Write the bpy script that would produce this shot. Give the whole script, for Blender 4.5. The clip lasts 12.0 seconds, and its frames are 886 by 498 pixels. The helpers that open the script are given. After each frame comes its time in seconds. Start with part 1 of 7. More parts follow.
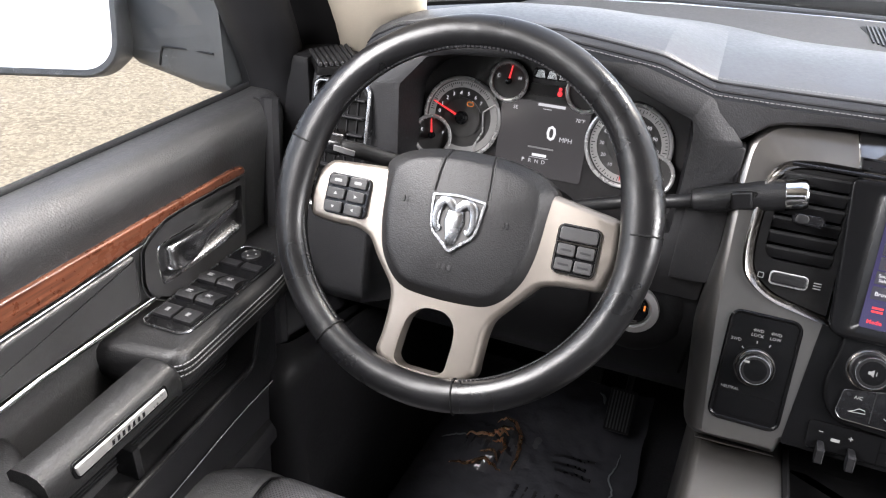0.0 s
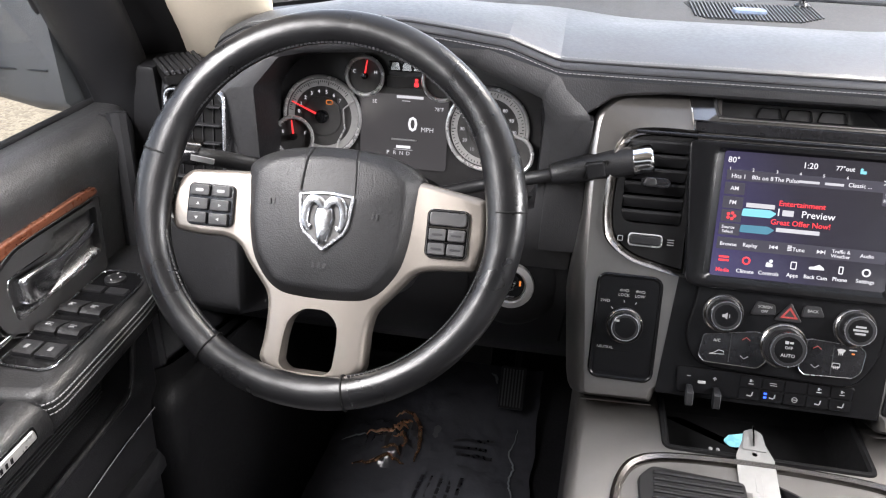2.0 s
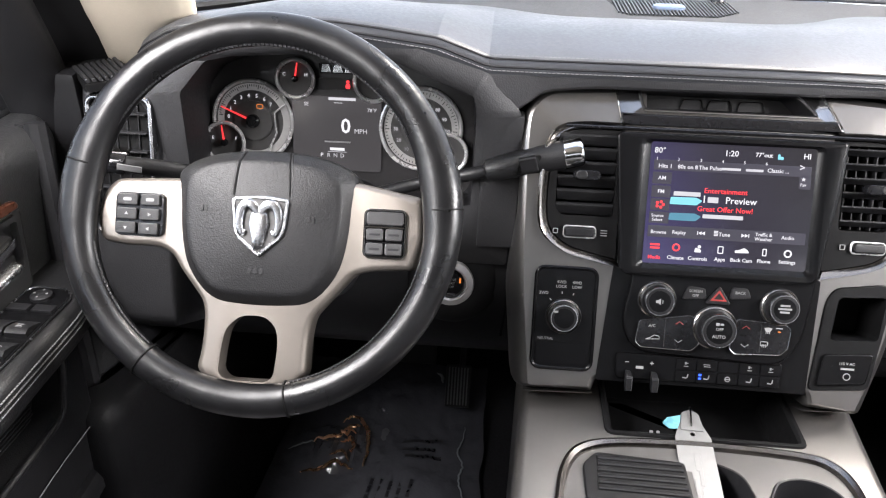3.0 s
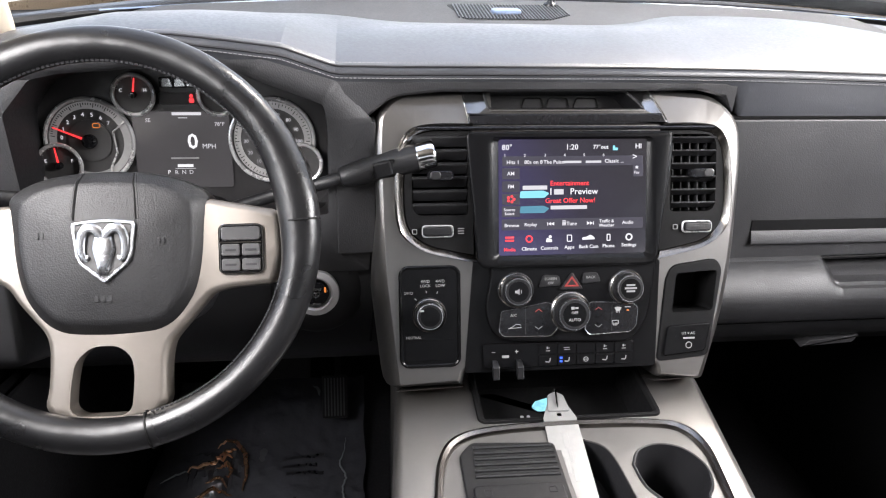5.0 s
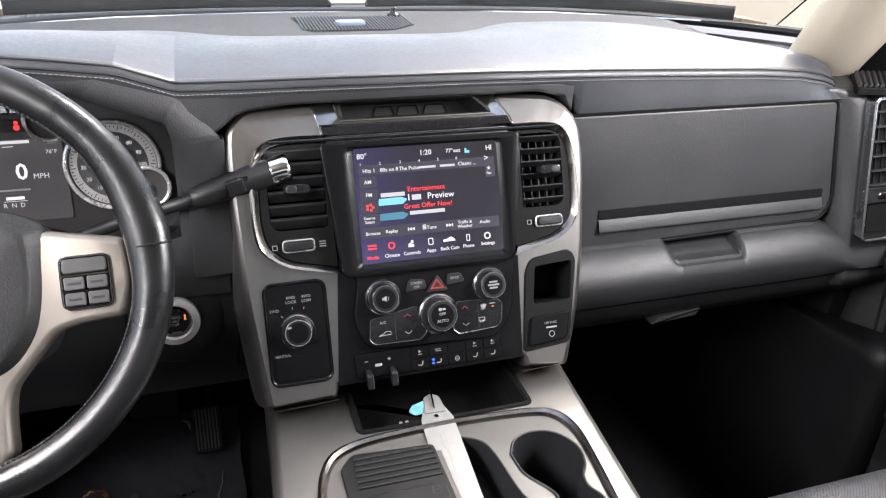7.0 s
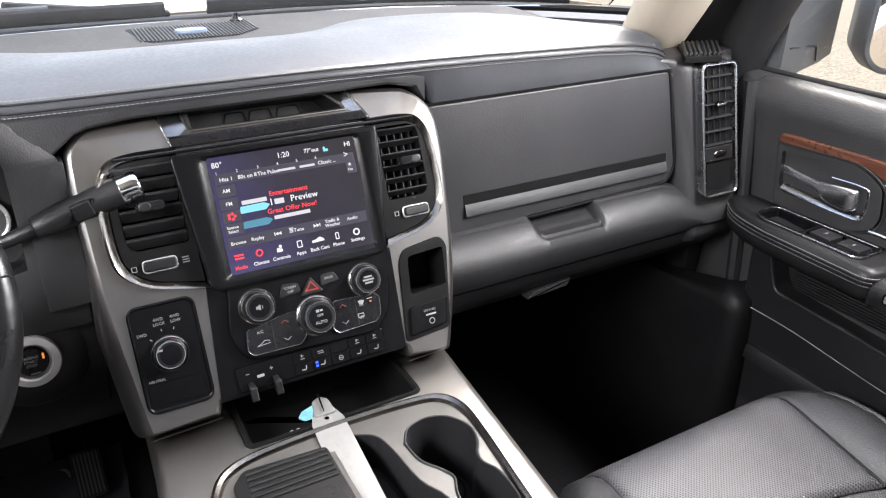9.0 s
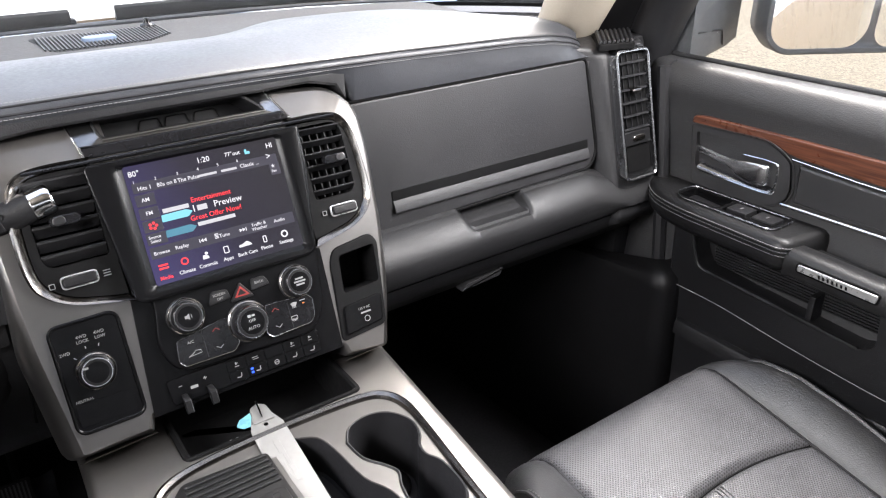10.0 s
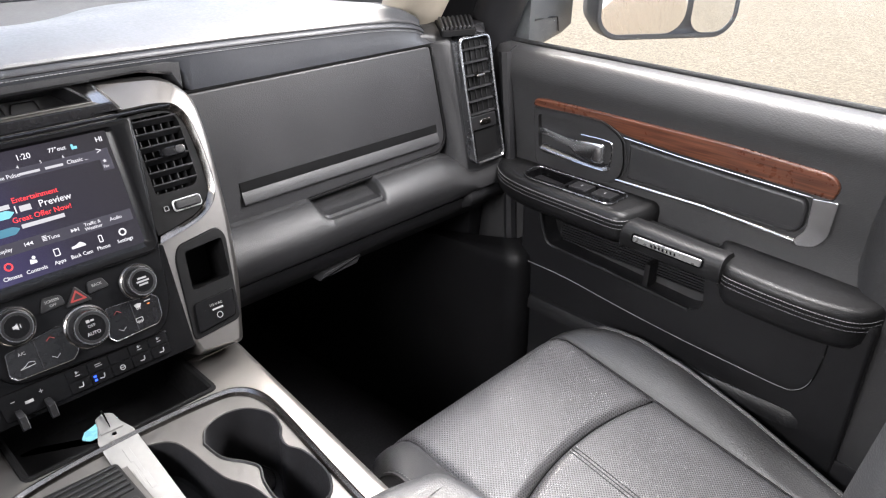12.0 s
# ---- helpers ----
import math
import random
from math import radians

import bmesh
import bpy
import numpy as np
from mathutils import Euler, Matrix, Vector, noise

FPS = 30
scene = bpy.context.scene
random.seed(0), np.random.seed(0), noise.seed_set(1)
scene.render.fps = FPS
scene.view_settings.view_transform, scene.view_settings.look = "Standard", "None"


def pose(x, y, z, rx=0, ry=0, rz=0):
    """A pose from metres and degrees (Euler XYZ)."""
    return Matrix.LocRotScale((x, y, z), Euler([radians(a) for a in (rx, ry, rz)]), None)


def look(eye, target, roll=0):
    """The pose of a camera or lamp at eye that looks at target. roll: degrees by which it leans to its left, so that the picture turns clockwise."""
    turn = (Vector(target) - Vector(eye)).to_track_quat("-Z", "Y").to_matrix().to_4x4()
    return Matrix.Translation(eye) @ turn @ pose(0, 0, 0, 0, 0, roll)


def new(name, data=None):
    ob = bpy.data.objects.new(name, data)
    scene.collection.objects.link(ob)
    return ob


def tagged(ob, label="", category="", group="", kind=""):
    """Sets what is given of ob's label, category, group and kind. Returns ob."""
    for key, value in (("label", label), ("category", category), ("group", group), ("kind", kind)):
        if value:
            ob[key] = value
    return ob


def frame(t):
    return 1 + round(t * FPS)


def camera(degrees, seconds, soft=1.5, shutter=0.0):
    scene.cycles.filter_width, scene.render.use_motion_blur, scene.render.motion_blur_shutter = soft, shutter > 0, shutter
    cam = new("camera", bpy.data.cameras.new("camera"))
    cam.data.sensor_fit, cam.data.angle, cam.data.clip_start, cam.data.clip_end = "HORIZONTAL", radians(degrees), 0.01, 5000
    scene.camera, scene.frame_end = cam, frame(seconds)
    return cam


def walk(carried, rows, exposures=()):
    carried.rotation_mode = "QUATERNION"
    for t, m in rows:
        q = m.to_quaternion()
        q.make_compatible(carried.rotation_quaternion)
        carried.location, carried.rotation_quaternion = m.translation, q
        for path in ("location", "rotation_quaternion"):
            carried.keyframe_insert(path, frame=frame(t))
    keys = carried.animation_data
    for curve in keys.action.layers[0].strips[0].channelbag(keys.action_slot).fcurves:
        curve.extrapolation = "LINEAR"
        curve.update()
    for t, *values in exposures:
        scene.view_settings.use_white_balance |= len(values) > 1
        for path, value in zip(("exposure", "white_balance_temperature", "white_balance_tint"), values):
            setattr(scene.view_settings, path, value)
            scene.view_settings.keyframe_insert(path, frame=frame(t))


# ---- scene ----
from mathutils.bvhtree import BVHTree

# camera and its path
cam = camera(63.2, 12.0, soft=1.15)
PATH = [
    (0.0, -0.2573, -0.7381, 1.1860, 60.463, -2.198, 22.030),
    (0.5, -0.2554, -0.7388, 1.1850, 60.541, -1.740, 19.085),
    (1.0, -0.2520, -0.7396, 1.1843, 60.560, -1.382, 16.222),
    (1.5, -0.2481, -0.7425, 1.1826, 60.664, -1.088, 13.438),
    (2.0, -0.2464, -0.7441, 1.1822, 60.749, -0.996, 10.671),
    (2.5, -0.2454, -0.7447, 1.1814, 60.851, -0.991, 7.961),
    (3.0, -0.2432, -0.7474, 1.1796, 61.058, -1.035, 5.328),
    (5.0, -0.2345, -0.7549, 1.1813, 61.862, -1.797, -6.044),
    (5.5, -0.2302, -0.7563, 1.1831, 62.129, -2.016, -8.908),
    (6.0, -0.2296, -0.7580, 1.1831, 62.574, -2.208, -11.883),
    (6.5, -0.2311, -0.7583, 1.1811, 62.970, -2.278, -14.852),
    (7.0, -0.2294, -0.7606, 1.1797, 63.165, -2.134, -17.619),
    (9.0, -0.2184, -0.7734, 1.1737, 63.473, -0.098, -28.955),
    (9.5, -0.2154, -0.7779, 1.1713, 63.417, 0.531, -31.983),
    (10.0, -0.2140, -0.7822, 1.1688, 63.424, 0.979, -35.032),
    (10.5, -0.2114, -0.7873, 1.1677, 63.248, 0.970, -37.894),
    (11.0, -0.2088, -0.7919, 1.1666, 63.084, 0.522, -40.708),
    (11.5, -0.2061, -0.7957, 1.1671, 62.789, -0.201, -43.449),
    (12.0, -0.2048, -0.7990, 1.1678, 62.543, -0.859, -45.871),
]
walk(cam, [(t, pose(x, y, z, rx, ry, rz)) for t, x, y, z, rx, ry, rz in PATH], exposures=[(0.0, 2.00, 6570, 12.0), (12.0, 2.00, 6570, 12.0)])

# sky and sun
world = bpy.data.worlds.new("sky")
scene.world = world
world.use_nodes = True
wn, wl = world.node_tree.nodes, world.node_tree.links
sky = wn.new("ShaderNodeTexSky")
sky.sky_type, sky.sun_disc = "NISHITA", False
sky.sun_elevation, sky.sun_rotation = radians(50), radians(50)
sky.air_density, sky.dust_density, sky.ozone_density = 1.0, 1.4, 1.2
haze = wn.new("ShaderNodeHueSaturation")
haze.inputs["Saturation"].default_value = 0.92
wl.new(sky.outputs["Color"], haze.inputs["Color"])
# broken white cloud
drift = wn.new("ShaderNodeTexNoise")
drift.inputs["Scale"].default_value, drift.inputs["Detail"].default_value, drift.inputs["Roughness"].default_value = 3.2, 5.0, 0.5
ways = wn.new("ShaderNodeTexCoord")
wl.new(ways.outputs["Generated"], drift.inputs["Vector"])
cover = wn.new("ShaderNodeMapRange")
cover.inputs["From Min"].default_value, cover.inputs["From Max"].default_value = 0.45, 0.68
cover.inputs["To Min"].default_value, cover.inputs["To Max"].default_value = 0.05, 0.95
wl.new(drift.outputs["Fac"], cover.inputs["Value"])
rise = wn.new("ShaderNodeSeparateXYZ")
wl.new(ways.outputs["Generated"], rise.inputs[0])
low_haze = wn.new("ShaderNodeMapRange")
low_haze.inputs["From Min"].default_value, low_haze.inputs["From Max"].default_value = 0.05, 0.58
low_haze.inputs["To Min"].default_value, low_haze.inputs["To Max"].default_value = 0.85, 0.0
wl.new(rise.outputs["Z"], low_haze.inputs["Value"])
veil = wn.new("ShaderNodeMath")
veil.operation = "MAXIMUM"
wl.new(cover.outputs[0], veil.inputs[0])
wl.new(low_haze.outputs[0], veil.inputs[1])
cloud = wn.new("ShaderNodeMix")
cloud.data_type = "RGBA"
cloud.inputs[7].default_value = (6.4, 6.6, 7.1, 1)
wl.new(veil.outputs[0], cloud.inputs[0])
wl.new(haze.outputs["Color"], cloud.inputs[6])
wl.new(cloud.outputs[2], wn["Background"].inputs["Color"])
wn["Background"].inputs["Strength"].default_value = 0.15
sun_data = bpy.data.lights.new("sun", "SUN")
sun_data.energy, sun_data.angle, sun_data.color = 0.8, radians(12), (1.0, 0.95, 0.88)
sun = new("sun", sun_data)
sun.matrix_world = look((4.3, 3.6, 6.7), (0.0, 0.0, 0.0))

# daylight in the windows above and behind the view
for name, place, target, w, h, watts in (
    ("window_light_left", (-0.78, -0.45, 1.34), (0.2, -0.45, 0.75), 0.62, 0.24, 7.0),
    ("window_light_right", (0.78, -0.45, 1.34), (-0.2, -0.45, 0.75), 0.62, 0.24, 8.0),
    ("window_light_rear_left", (-0.78, -1.42, 1.22), (0.2, -1.0, 0.7), 0.80, 0.50, 0.4),
    ("window_light_rear_right", (0.79, -1.58, 1.14), (-0.2, -1.2, 0.7), 0.55, 0.32, 0.3),
    ("window_light_back", (0.0, -2.04, 1.31), (0.0, 0.0, 0.8), 1.20, 0.32, 0.10),
):
    lamp = bpy.data.lights.new(name, "AREA")
    lamp.shape, lamp.size, lamp.size_y, lamp.energy, lamp.color = "RECTANGLE", w, h, watts, (1.0, 0.985, 0.985)
    new(name, lamp).matrix_world = look(place, target)


# ---------------------------------------------------------------- materials
def shader(name, base, rough=0.5, metal=0.0, spec=0.5, grain=0.0, size=400.0, kind="leather", vary=0.15, rvary=0.1, big=9.0, coat=0.0, coat_rough=0.08, emit=None, power=0.0):
    """A surface with colour and gloss that vary at a coarse and a fine scale, and a fine relief."""
    m = bpy.data.materials.new(name)
    m.use_nodes = True
    n, l = m.node_tree.nodes, m.node_tree.links
    b = n["Principled BSDF"]
    b.inputs["Metallic"].default_value = metal
    b.inputs["Specular IOR Level"].default_value = spec
    b.inputs["Coat Weight"].default_value = coat
    b.inputs["Coat Roughness"].default_value = coat_rough
    if emit:
        b.inputs["Emission Color"].default_value = (*emit, 1)
        b.inputs["Emission Strength"].default_value = power
    at = n.new("ShaderNodeTexCoord")
    coarse = n.new("ShaderNodeTexNoise")
    coarse.inputs["Scale"].default_value, coarse.inputs["Detail"].default_value = big, 5.0
    fine = n.new("ShaderNodeTexNoise")
    fine.inputs["Scale"].default_value, fine.inputs["Detail"].default_value = size * 0.35, 3.0
    for tex in (coarse, fine):
        l.new(at.outputs["Object"], tex.inputs["Vector"])
    both = n.new("ShaderNodeMath")
    both.operation = "ADD"
    l.new(coarse.outputs["Fac"], both.inputs[0])
    l.new(fine.outputs["Fac"], both.inputs[1])
    tint = n.new("ShaderNodeMapRange")
    tint.inputs["From Min"].default_value, tint.inputs["From Max"].default_value = 0.6, 1.4
    tint.inputs["To Min"].default_value, tint.inputs["To Max"].default_value = 1 - vary, 1 + vary
    l.new(both.outputs[0], tint.inputs["Value"])
    col = n.new("ShaderNodeVectorMath")
    col.operation = "SCALE"
    col.inputs[0].default_value = base
    l.new(tint.outputs[0], col.inputs["Scale"])
    l.new(col.outputs[0], b.inputs["Base Color"])
    gloss = n.new("ShaderNodeMapRange")
    gloss.inputs["From Min"].default_value, gloss.inputs["From Max"].default_value = 0.6, 1.4
    gloss.inputs["To Min"].default_value, gloss.inputs["To Max"].default_value = max(rough - rvary, 0.02), min(rough + rvary, 1)
    l.new(both.outputs[0], gloss.inputs["Value"])
    l.new(gloss.outputs[0], b.inputs["Roughness"])
    if grain:
        if kind == "leather":
            cell = n.new("ShaderNodeTexVoronoi")
            cell.feature = "F1"
            cell.inputs["Scale"].default_value = size
            height = cell.outputs["Distance"]
        elif kind == "dots":
            cell = n.new("ShaderNodeTexVoronoi")
            cell.voronoi_dimensions = "2D"
            cell.inputs["Scale"].default_value, cell.inputs["Randomness"].default_value = size, 0.0
            dot = n.new("ShaderNodeMapRange")
            dot.inputs["From Min"].default_value, dot.inputs["From Max"].default_value = 0.22, 0.37
            l.new(cell.outputs["Distance"], dot.inputs["Value"])
            height = dot.outputs[0]
            dark = n.new("ShaderNodeVectorMath")
            dark.operation = "SCALE"
            l.new(col.outputs[0], dark.inputs[0])
            shade = n.new("ShaderNodeMapRange")
            shade.inputs["To Min"].default_value, shade.inputs["To Max"].default_value = 0.16, 1.0
            l.new(height, shade.inputs["Value"])
            l.new(shade.outputs[0], dark.inputs["Scale"])
            l.new(dark.outputs[0], b.inputs["Base Color"])
        else:
            cell = n.new("ShaderNodeTexNoise")
            cell.inputs["Scale"].default_value, cell.inputs["Detail"].default_value = size, 2.0
            height = cell.outputs["Fac"]
        if kind == "dots":
            turn = n.new("ShaderNodeMapping")
            turn.inputs["Rotation"].default_value = (0.0, 0.0, radians(45))
            l.new(at.outputs["Object"], turn.inputs["Vector"])
            l.new(turn.outputs[0], cell.inputs["Vector"])
        else:
            l.new(at.outputs["Object"], cell.inputs["Vector"])
        bump = n.new("ShaderNodeBump")
        bump.invert = kind == "leather"
        bump.inputs["Strength"].default_value, bump.inputs["Distance"].default_value = grain, 0.3 / size
        l.new(height, bump.inputs["Height"])
        l.new(bump.outputs["Normal"], b.inputs["Normal"])
    return m


def wood_shader(name):
    m = shader(name, (0.2, 0.07, 0.03), 0.3, coat=0.4)
    n, l = m.node_tree.nodes, m.node_tree.links
    b = n["Principled BSDF"]
    at = n.new("ShaderNodeTexCoord")
    stretch = n.new("ShaderNodeMapping")
    stretch.inputs["Scale"].default_value = (90.0, 4.0, 90.0)
    l.new(at.outputs["Object"], stretch.inputs["Vector"])
    veins = n.new("ShaderNodeTexNoise")
    veins.inputs["Scale"].default_value, veins.inputs["Detail"].default_value, veins.inputs["Distortion"].default_value = 3.0, 3.0, 0.15
    l.new(stretch.outputs[0], veins.inputs["Vector"])
    ramp = n.new("ShaderNodeValToRGB")
    ramp.color_ramp.elements[0].position, ramp.color_ramp.elements[0].color = 0.32, (0.050, 0.015, 0.008, 1)
    ramp.color_ramp.elements[1].position, ramp.color_ramp.elements[1].color = 0.66, (0.140, 0.050, 0.027, 1)
    l.new(veins.outputs["Fac"], ramp.inputs["Fac"])
    l.new(ramp.outputs["Color"], b.inputs["Base Color"])
    return m


def ground_shader(name):
    m = shader(name, (0.42, 0.36, 0.28), 0.9, grain=0.6, size=60.0, kind="noise", vary=0.25, big=0.8)
    n, l = m.node_tree.nodes, m.node_tree.links
    b = n["Principled BSDF"]
    at = n.new("ShaderNodeTexCoord")
    stones = n.new("ShaderNodeTexVoronoi")
    stones.inputs["Scale"].default_value = 44.0
    l.new(at.outputs["Object"], stones.inputs["Vector"])
    ramp = n.new("ShaderNodeValToRGB")
    ramp.color_ramp.elements[0].position, ramp.color_ramp.elements[0].color = 0.0, (0.15, 0.112, 0.076, 1)
    ramp.color_ramp.elements[1].position, ramp.color_ramp.elements[1].color = 1.0, (0.41, 0.335, 0.222, 1)
    split = n.new("ShaderNodeSeparateColor")
    l.new(stones.outputs["Color"], split.inputs["Color"])
    l.new(split.outputs[0], ramp.inputs["Fac"])
    wear = n.new("ShaderNodeTexNoise")
    wear.inputs["Scale"].default_value, wear.inputs["Detail"].default_value = 0.7, 6.0
    l.new(at.outputs["Object"], wear.inputs["Vector"])
    mix = n.new("ShaderNodeMix")
    mix.data_type = "RGBA"
    mix.inputs[7].default_value = (0.265, 0.213, 0.138, 1)
    soft = n.new("ShaderNodeMapRange")
    soft.inputs["To Min"].default_value, soft.inputs["To Max"].default_value = 0.05, 0.65
    l.new(wear.outputs["Fac"], soft.inputs["Value"])
    l.new(soft.outputs[0], mix.inputs[0])
    l.new(ramp.outputs["Color"], mix.inputs[6])
    l.new(mix.outputs[2], b.inputs["Base Color"])
    return m


def glow(name, colour, power):
    return shader(name, (0.015, 0.015, 0.016), 0.22, emit=colour, power=power, rvary=0.0, vary=0.02)


M = {
    "plastic": shader("black grained plastic", (0.0095, 0.0095, 0.0104), 0.42, spec=0.30, grain=0.4, size=700.0),
    "dark": shader("matt black plastic", (0.013, 0.013, 0.0145), 0.55, spec=0.26, grain=0.2, size=700.0),
    "leather": shader("black leather", (0.016, 0.016, 0.017), 0.54, spec=0.75, grain=0.45, size=480.0),
    "dashtop": shader("soft black dash leather", (0.033, 0.035, 0.040), 0.40, spec=0.50, grain=0.16, size=620.0),
    "lid": shader("charcoal glovebox plastic", (0.0175, 0.0175, 0.019), 0.46, spec=0.52, grain=0.32, size=620.0),
    "rim": shader("worn polished black leather", (0.005, 0.005, 0.0055), 0.31, spec=0.35, grain=0.09, size=60.0, kind="noise", vary=0.05, rvary=0.09, big=22.0),
    "gloss": shader("gloss black plastic", (0.008, 0.008, 0.009), 0.14, spec=0.3, vary=0.1, rvary=0.03),
    "satin": shader("warm satin silver paint", (0.245, 0.220, 0.196), 0.37, metal=0.80, vary=0.03, rvary=0.01),
    "graphite": shader("graphite satin paint", (0.235, 0.225, 0.217), 0.33, metal=0.95, vary=0.03, rvary=0.006),
    "chrome": shader("chrome", (0.78, 0.78, 0.78), 0.09, metal=1.0, vary=0.03, rvary=0.03),
    "ring": shader("bright gauge ring", (0.66, 0.66, 0.66), 0.26, metal=0.55, vary=0.03),
    "seat": shader("black seat leather", (0.044, 0.044, 0.046), 0.42, spec=0.6, grain=0.45, size=600.0),
    "perforated": shader("perforated black seat leather", (0.092, 0.091, 0.096), 0.40, grain=0.6, size=290.0, kind="dots"),
    "beige": shader("beige pillar fabric", (0.44, 0.39, 0.315), 0.9, grain=0.3, size=900.0, kind="noise", vary=0.06),
    "carpet": shader("black carpet", (0.023, 0.023, 0.026), 0.95, spec=0.2, grain=0.8, size=500.0, kind="noise", vary=0.4),
    "film": shader("wrinkled clear film over a black mat", (0.085, 0.087, 0.100), 0.20, spec=0.8, grain=0.35, size=45.0, kind="noise"),
    "copper": shader("glinting copper film", (0.98, 0.58, 0.36), 0.26, metal=0.9, grain=0.3, size=90.0, kind="noise"),
    "stitch": shader("charcoal thread", (0.12, 0.12, 0.123), 0.7),
    "thread": shader("grey thread", (0.24, 0.235, 0.23), 0.7),
    # beige darkened, out of view, so the panels below mirror less light
    "headliner": shader("darkened beige headliner cloth", (0.13, 0.117, 0.10), 0.9, grain=0.3, size=900.0, kind="noise", vary=0.06),
    "mirrorgrey": shader("satin mirror chrome", (0.38, 0.385, 0.40), 0.26, metal=1.0, vary=0.03, rvary=0.04),
    "leverchrome": shader("polished dark chrome", (0.78, 0.78, 0.80), 0.20, metal=1.0, vary=0.03, rvary=0.02),
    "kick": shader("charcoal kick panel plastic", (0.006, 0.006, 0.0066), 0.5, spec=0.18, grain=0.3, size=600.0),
    "wood": wood_shader("brown wood veneer"),
    "ground": ground_shader("pale gravel asphalt"),
    "white": shader("white print", (0.24, 0.24, 0.24), 0.5, vary=0.02),
    "grey": shader("grey print", (0.19, 0.19, 0.195), 0.5, vary=0.02),
    "red": shader("red print", (0.20, 0.014, 0.012), 0.5, vary=0.02),
    "needle": glow("lit red needle", (1.0, 0.045, 0.05), 0.34),
    "orange": glow("lit orange", (1.0, 0.30, 0.06), 0.22),
    "cluster": glow("lit grey display", (0.098, 0.092, 0.097), 0.16),
    "text": glow("lit white text", (0.9, 0.9, 0.95), 0.30),
    "dimtext": glow("dim white text", (0.75, 0.75, 0.8), 0.25),
    "redtext": glow("lit red text", (1.0, 0.04, 0.05), 0.40),
    "cyan": glow("lit cyan", (0.25, 0.75, 0.9), 0.28),
    "bluelamp": glow("lit blue", (0.03, 0.12, 1.0), 0.6),
    "bar": glow("lit indigo bar", (0.20, 0.18, 0.30), 0.05),
    "mirror": shader("mirror glass", (0.9, 0.9, 0.9), 0.02, metal=1.0, vary=0.01, rvary=0.0),
    "body": shader("pale tan truck paint", (0.34, 0.24, 0.15), 0.3, metal=0.3, coat=0.8, vary=0.03),
    "card": shader("clouded clear plastic", (0.145, 0.145, 0.142), 0.35, vary=0.10),
    "pianobar": shader("dark polished bar", (0.30, 0.30, 0.305), 0.22, metal=1.0, vary=0.03, rvary=0.005),
    "bluefilm": shader("pale blue film", (0.25, 0.62, 0.72), 0.3),
    "sensor": shader("pale blue-grey lens", (0.16, 0.21, 0.30), 0.5, spec=0.3, vary=0.05),
    "button": shader("grey rubber key", (0.026, 0.026, 0.027), 0.5),
    "smoke": shader("smoked chrome", (0.19, 0.176, 0.163), 0.20, metal=1.0, vary=0.05, rvary=0.04),
    "panel": shader("satin black panel", (0.004, 0.004, 0.0044), 0.24, spec=0.14, vary=0.05, rvary=0.04),
    # blacker than the plastics around it: shade of recesses and gaps painted in
    "void": shader("near-black plastic with recess shade", (0.0045, 0.0045, 0.0048), 0.6, spec=0.12, vary=0.05),
    "smooth": shader("smooth black vinyl", (0.026, 0.026, 0.027), 0.40, spec=0.55, grain=0.10, size=700.0),
    "bright": shader("satin graphite metal", (0.22, 0.211, 0.203), 0.41, metal=0.95, vary=0.03, rvary=0.006),
    "inlay": shader("satin grey cup panel", (0.088, 0.085, 0.083), 0.38, metal=0.5, vary=0.06),
    "bluepill": glow("lit blue", (0.10, 0.38, 0.55), 0.20),
    "clear": shader("clear plastic", (0.30, 0.33, 0.35), 0.15, vary=0.1),
    "filmink": shader("dark print", (0.014, 0.014, 0.018), 0.3),
    "cowl": shader("grey cowl plastic", (0.060, 0.063, 0.068), 0.5, grain=0.3, size=500.0),
    "shelf": shader("matt grey-black shelf plastic", (0.040, 0.040, 0.042), 0.62, spec=0.3, grain=0.3, size=600.0),
    "gauge": shader("gauge face", (0.052, 0.051, 0.051), 0.45, spec=0.4),
    "band": shader("lit silver gauge band", (0.34, 0.335, 0.33), 0.42, metal=0.3, emit=(0.8, 0.8, 0.82), power=0.022),
    "facia": shader("smoked instrument lens", (0.030, 0.029, 0.030), 0.22, spec=0.5, vary=0.1, rvary=0.04),
    "cover": shader("satin black cover plastic", (0.005, 0.005, 0.0055), 0.42, spec=0.22, vary=0.1),
    "armhide": shader("smooth black arm leather", (0.007, 0.007, 0.0075), 0.46, spec=0.36, grain=0.30, size=560.0),
    "roll": shader("black lower dash plastic", (0.0125, 0.0125, 0.0135), 0.48, spec=0.40, grain=0.32, size=620.0),
    "startring": shader("pale satin silver plastic", (0.50, 0.49, 0.49), 0.42, metal=0.35, vary=0.04),
    "airbag": shader("black moulded airbag vinyl", (0.0065, 0.0065, 0.0072), 0.50, spec=0.36, grain=0.45, size=700.0),
    "surround": shader("black instrument panel vinyl", (0.021, 0.021, 0.0225), 0.48, spec=0.55, grain=0.35, size=620.0),
    "plate": shader("brushed bright badge metal", (0.36, 0.36, 0.355), 0.30, metal=0.7, vary=0.05),
}


def glass_shader(colour=(0.95, 0.97, 0.96)):
    m = bpy.data.materials.new("window glass")
    m.use_nodes = True
    b = m.node_tree.nodes["Principled BSDF"]
    b.inputs["Base Color"].default_value = (*colour, 1)
    b.inputs["Transmission Weight"].default_value = 1.0
    b.inputs["Roughness"].default_value = 0.0
    b.inputs["IOR"].default_value = 1.45
    return m


M["glass"] = glass_shader()


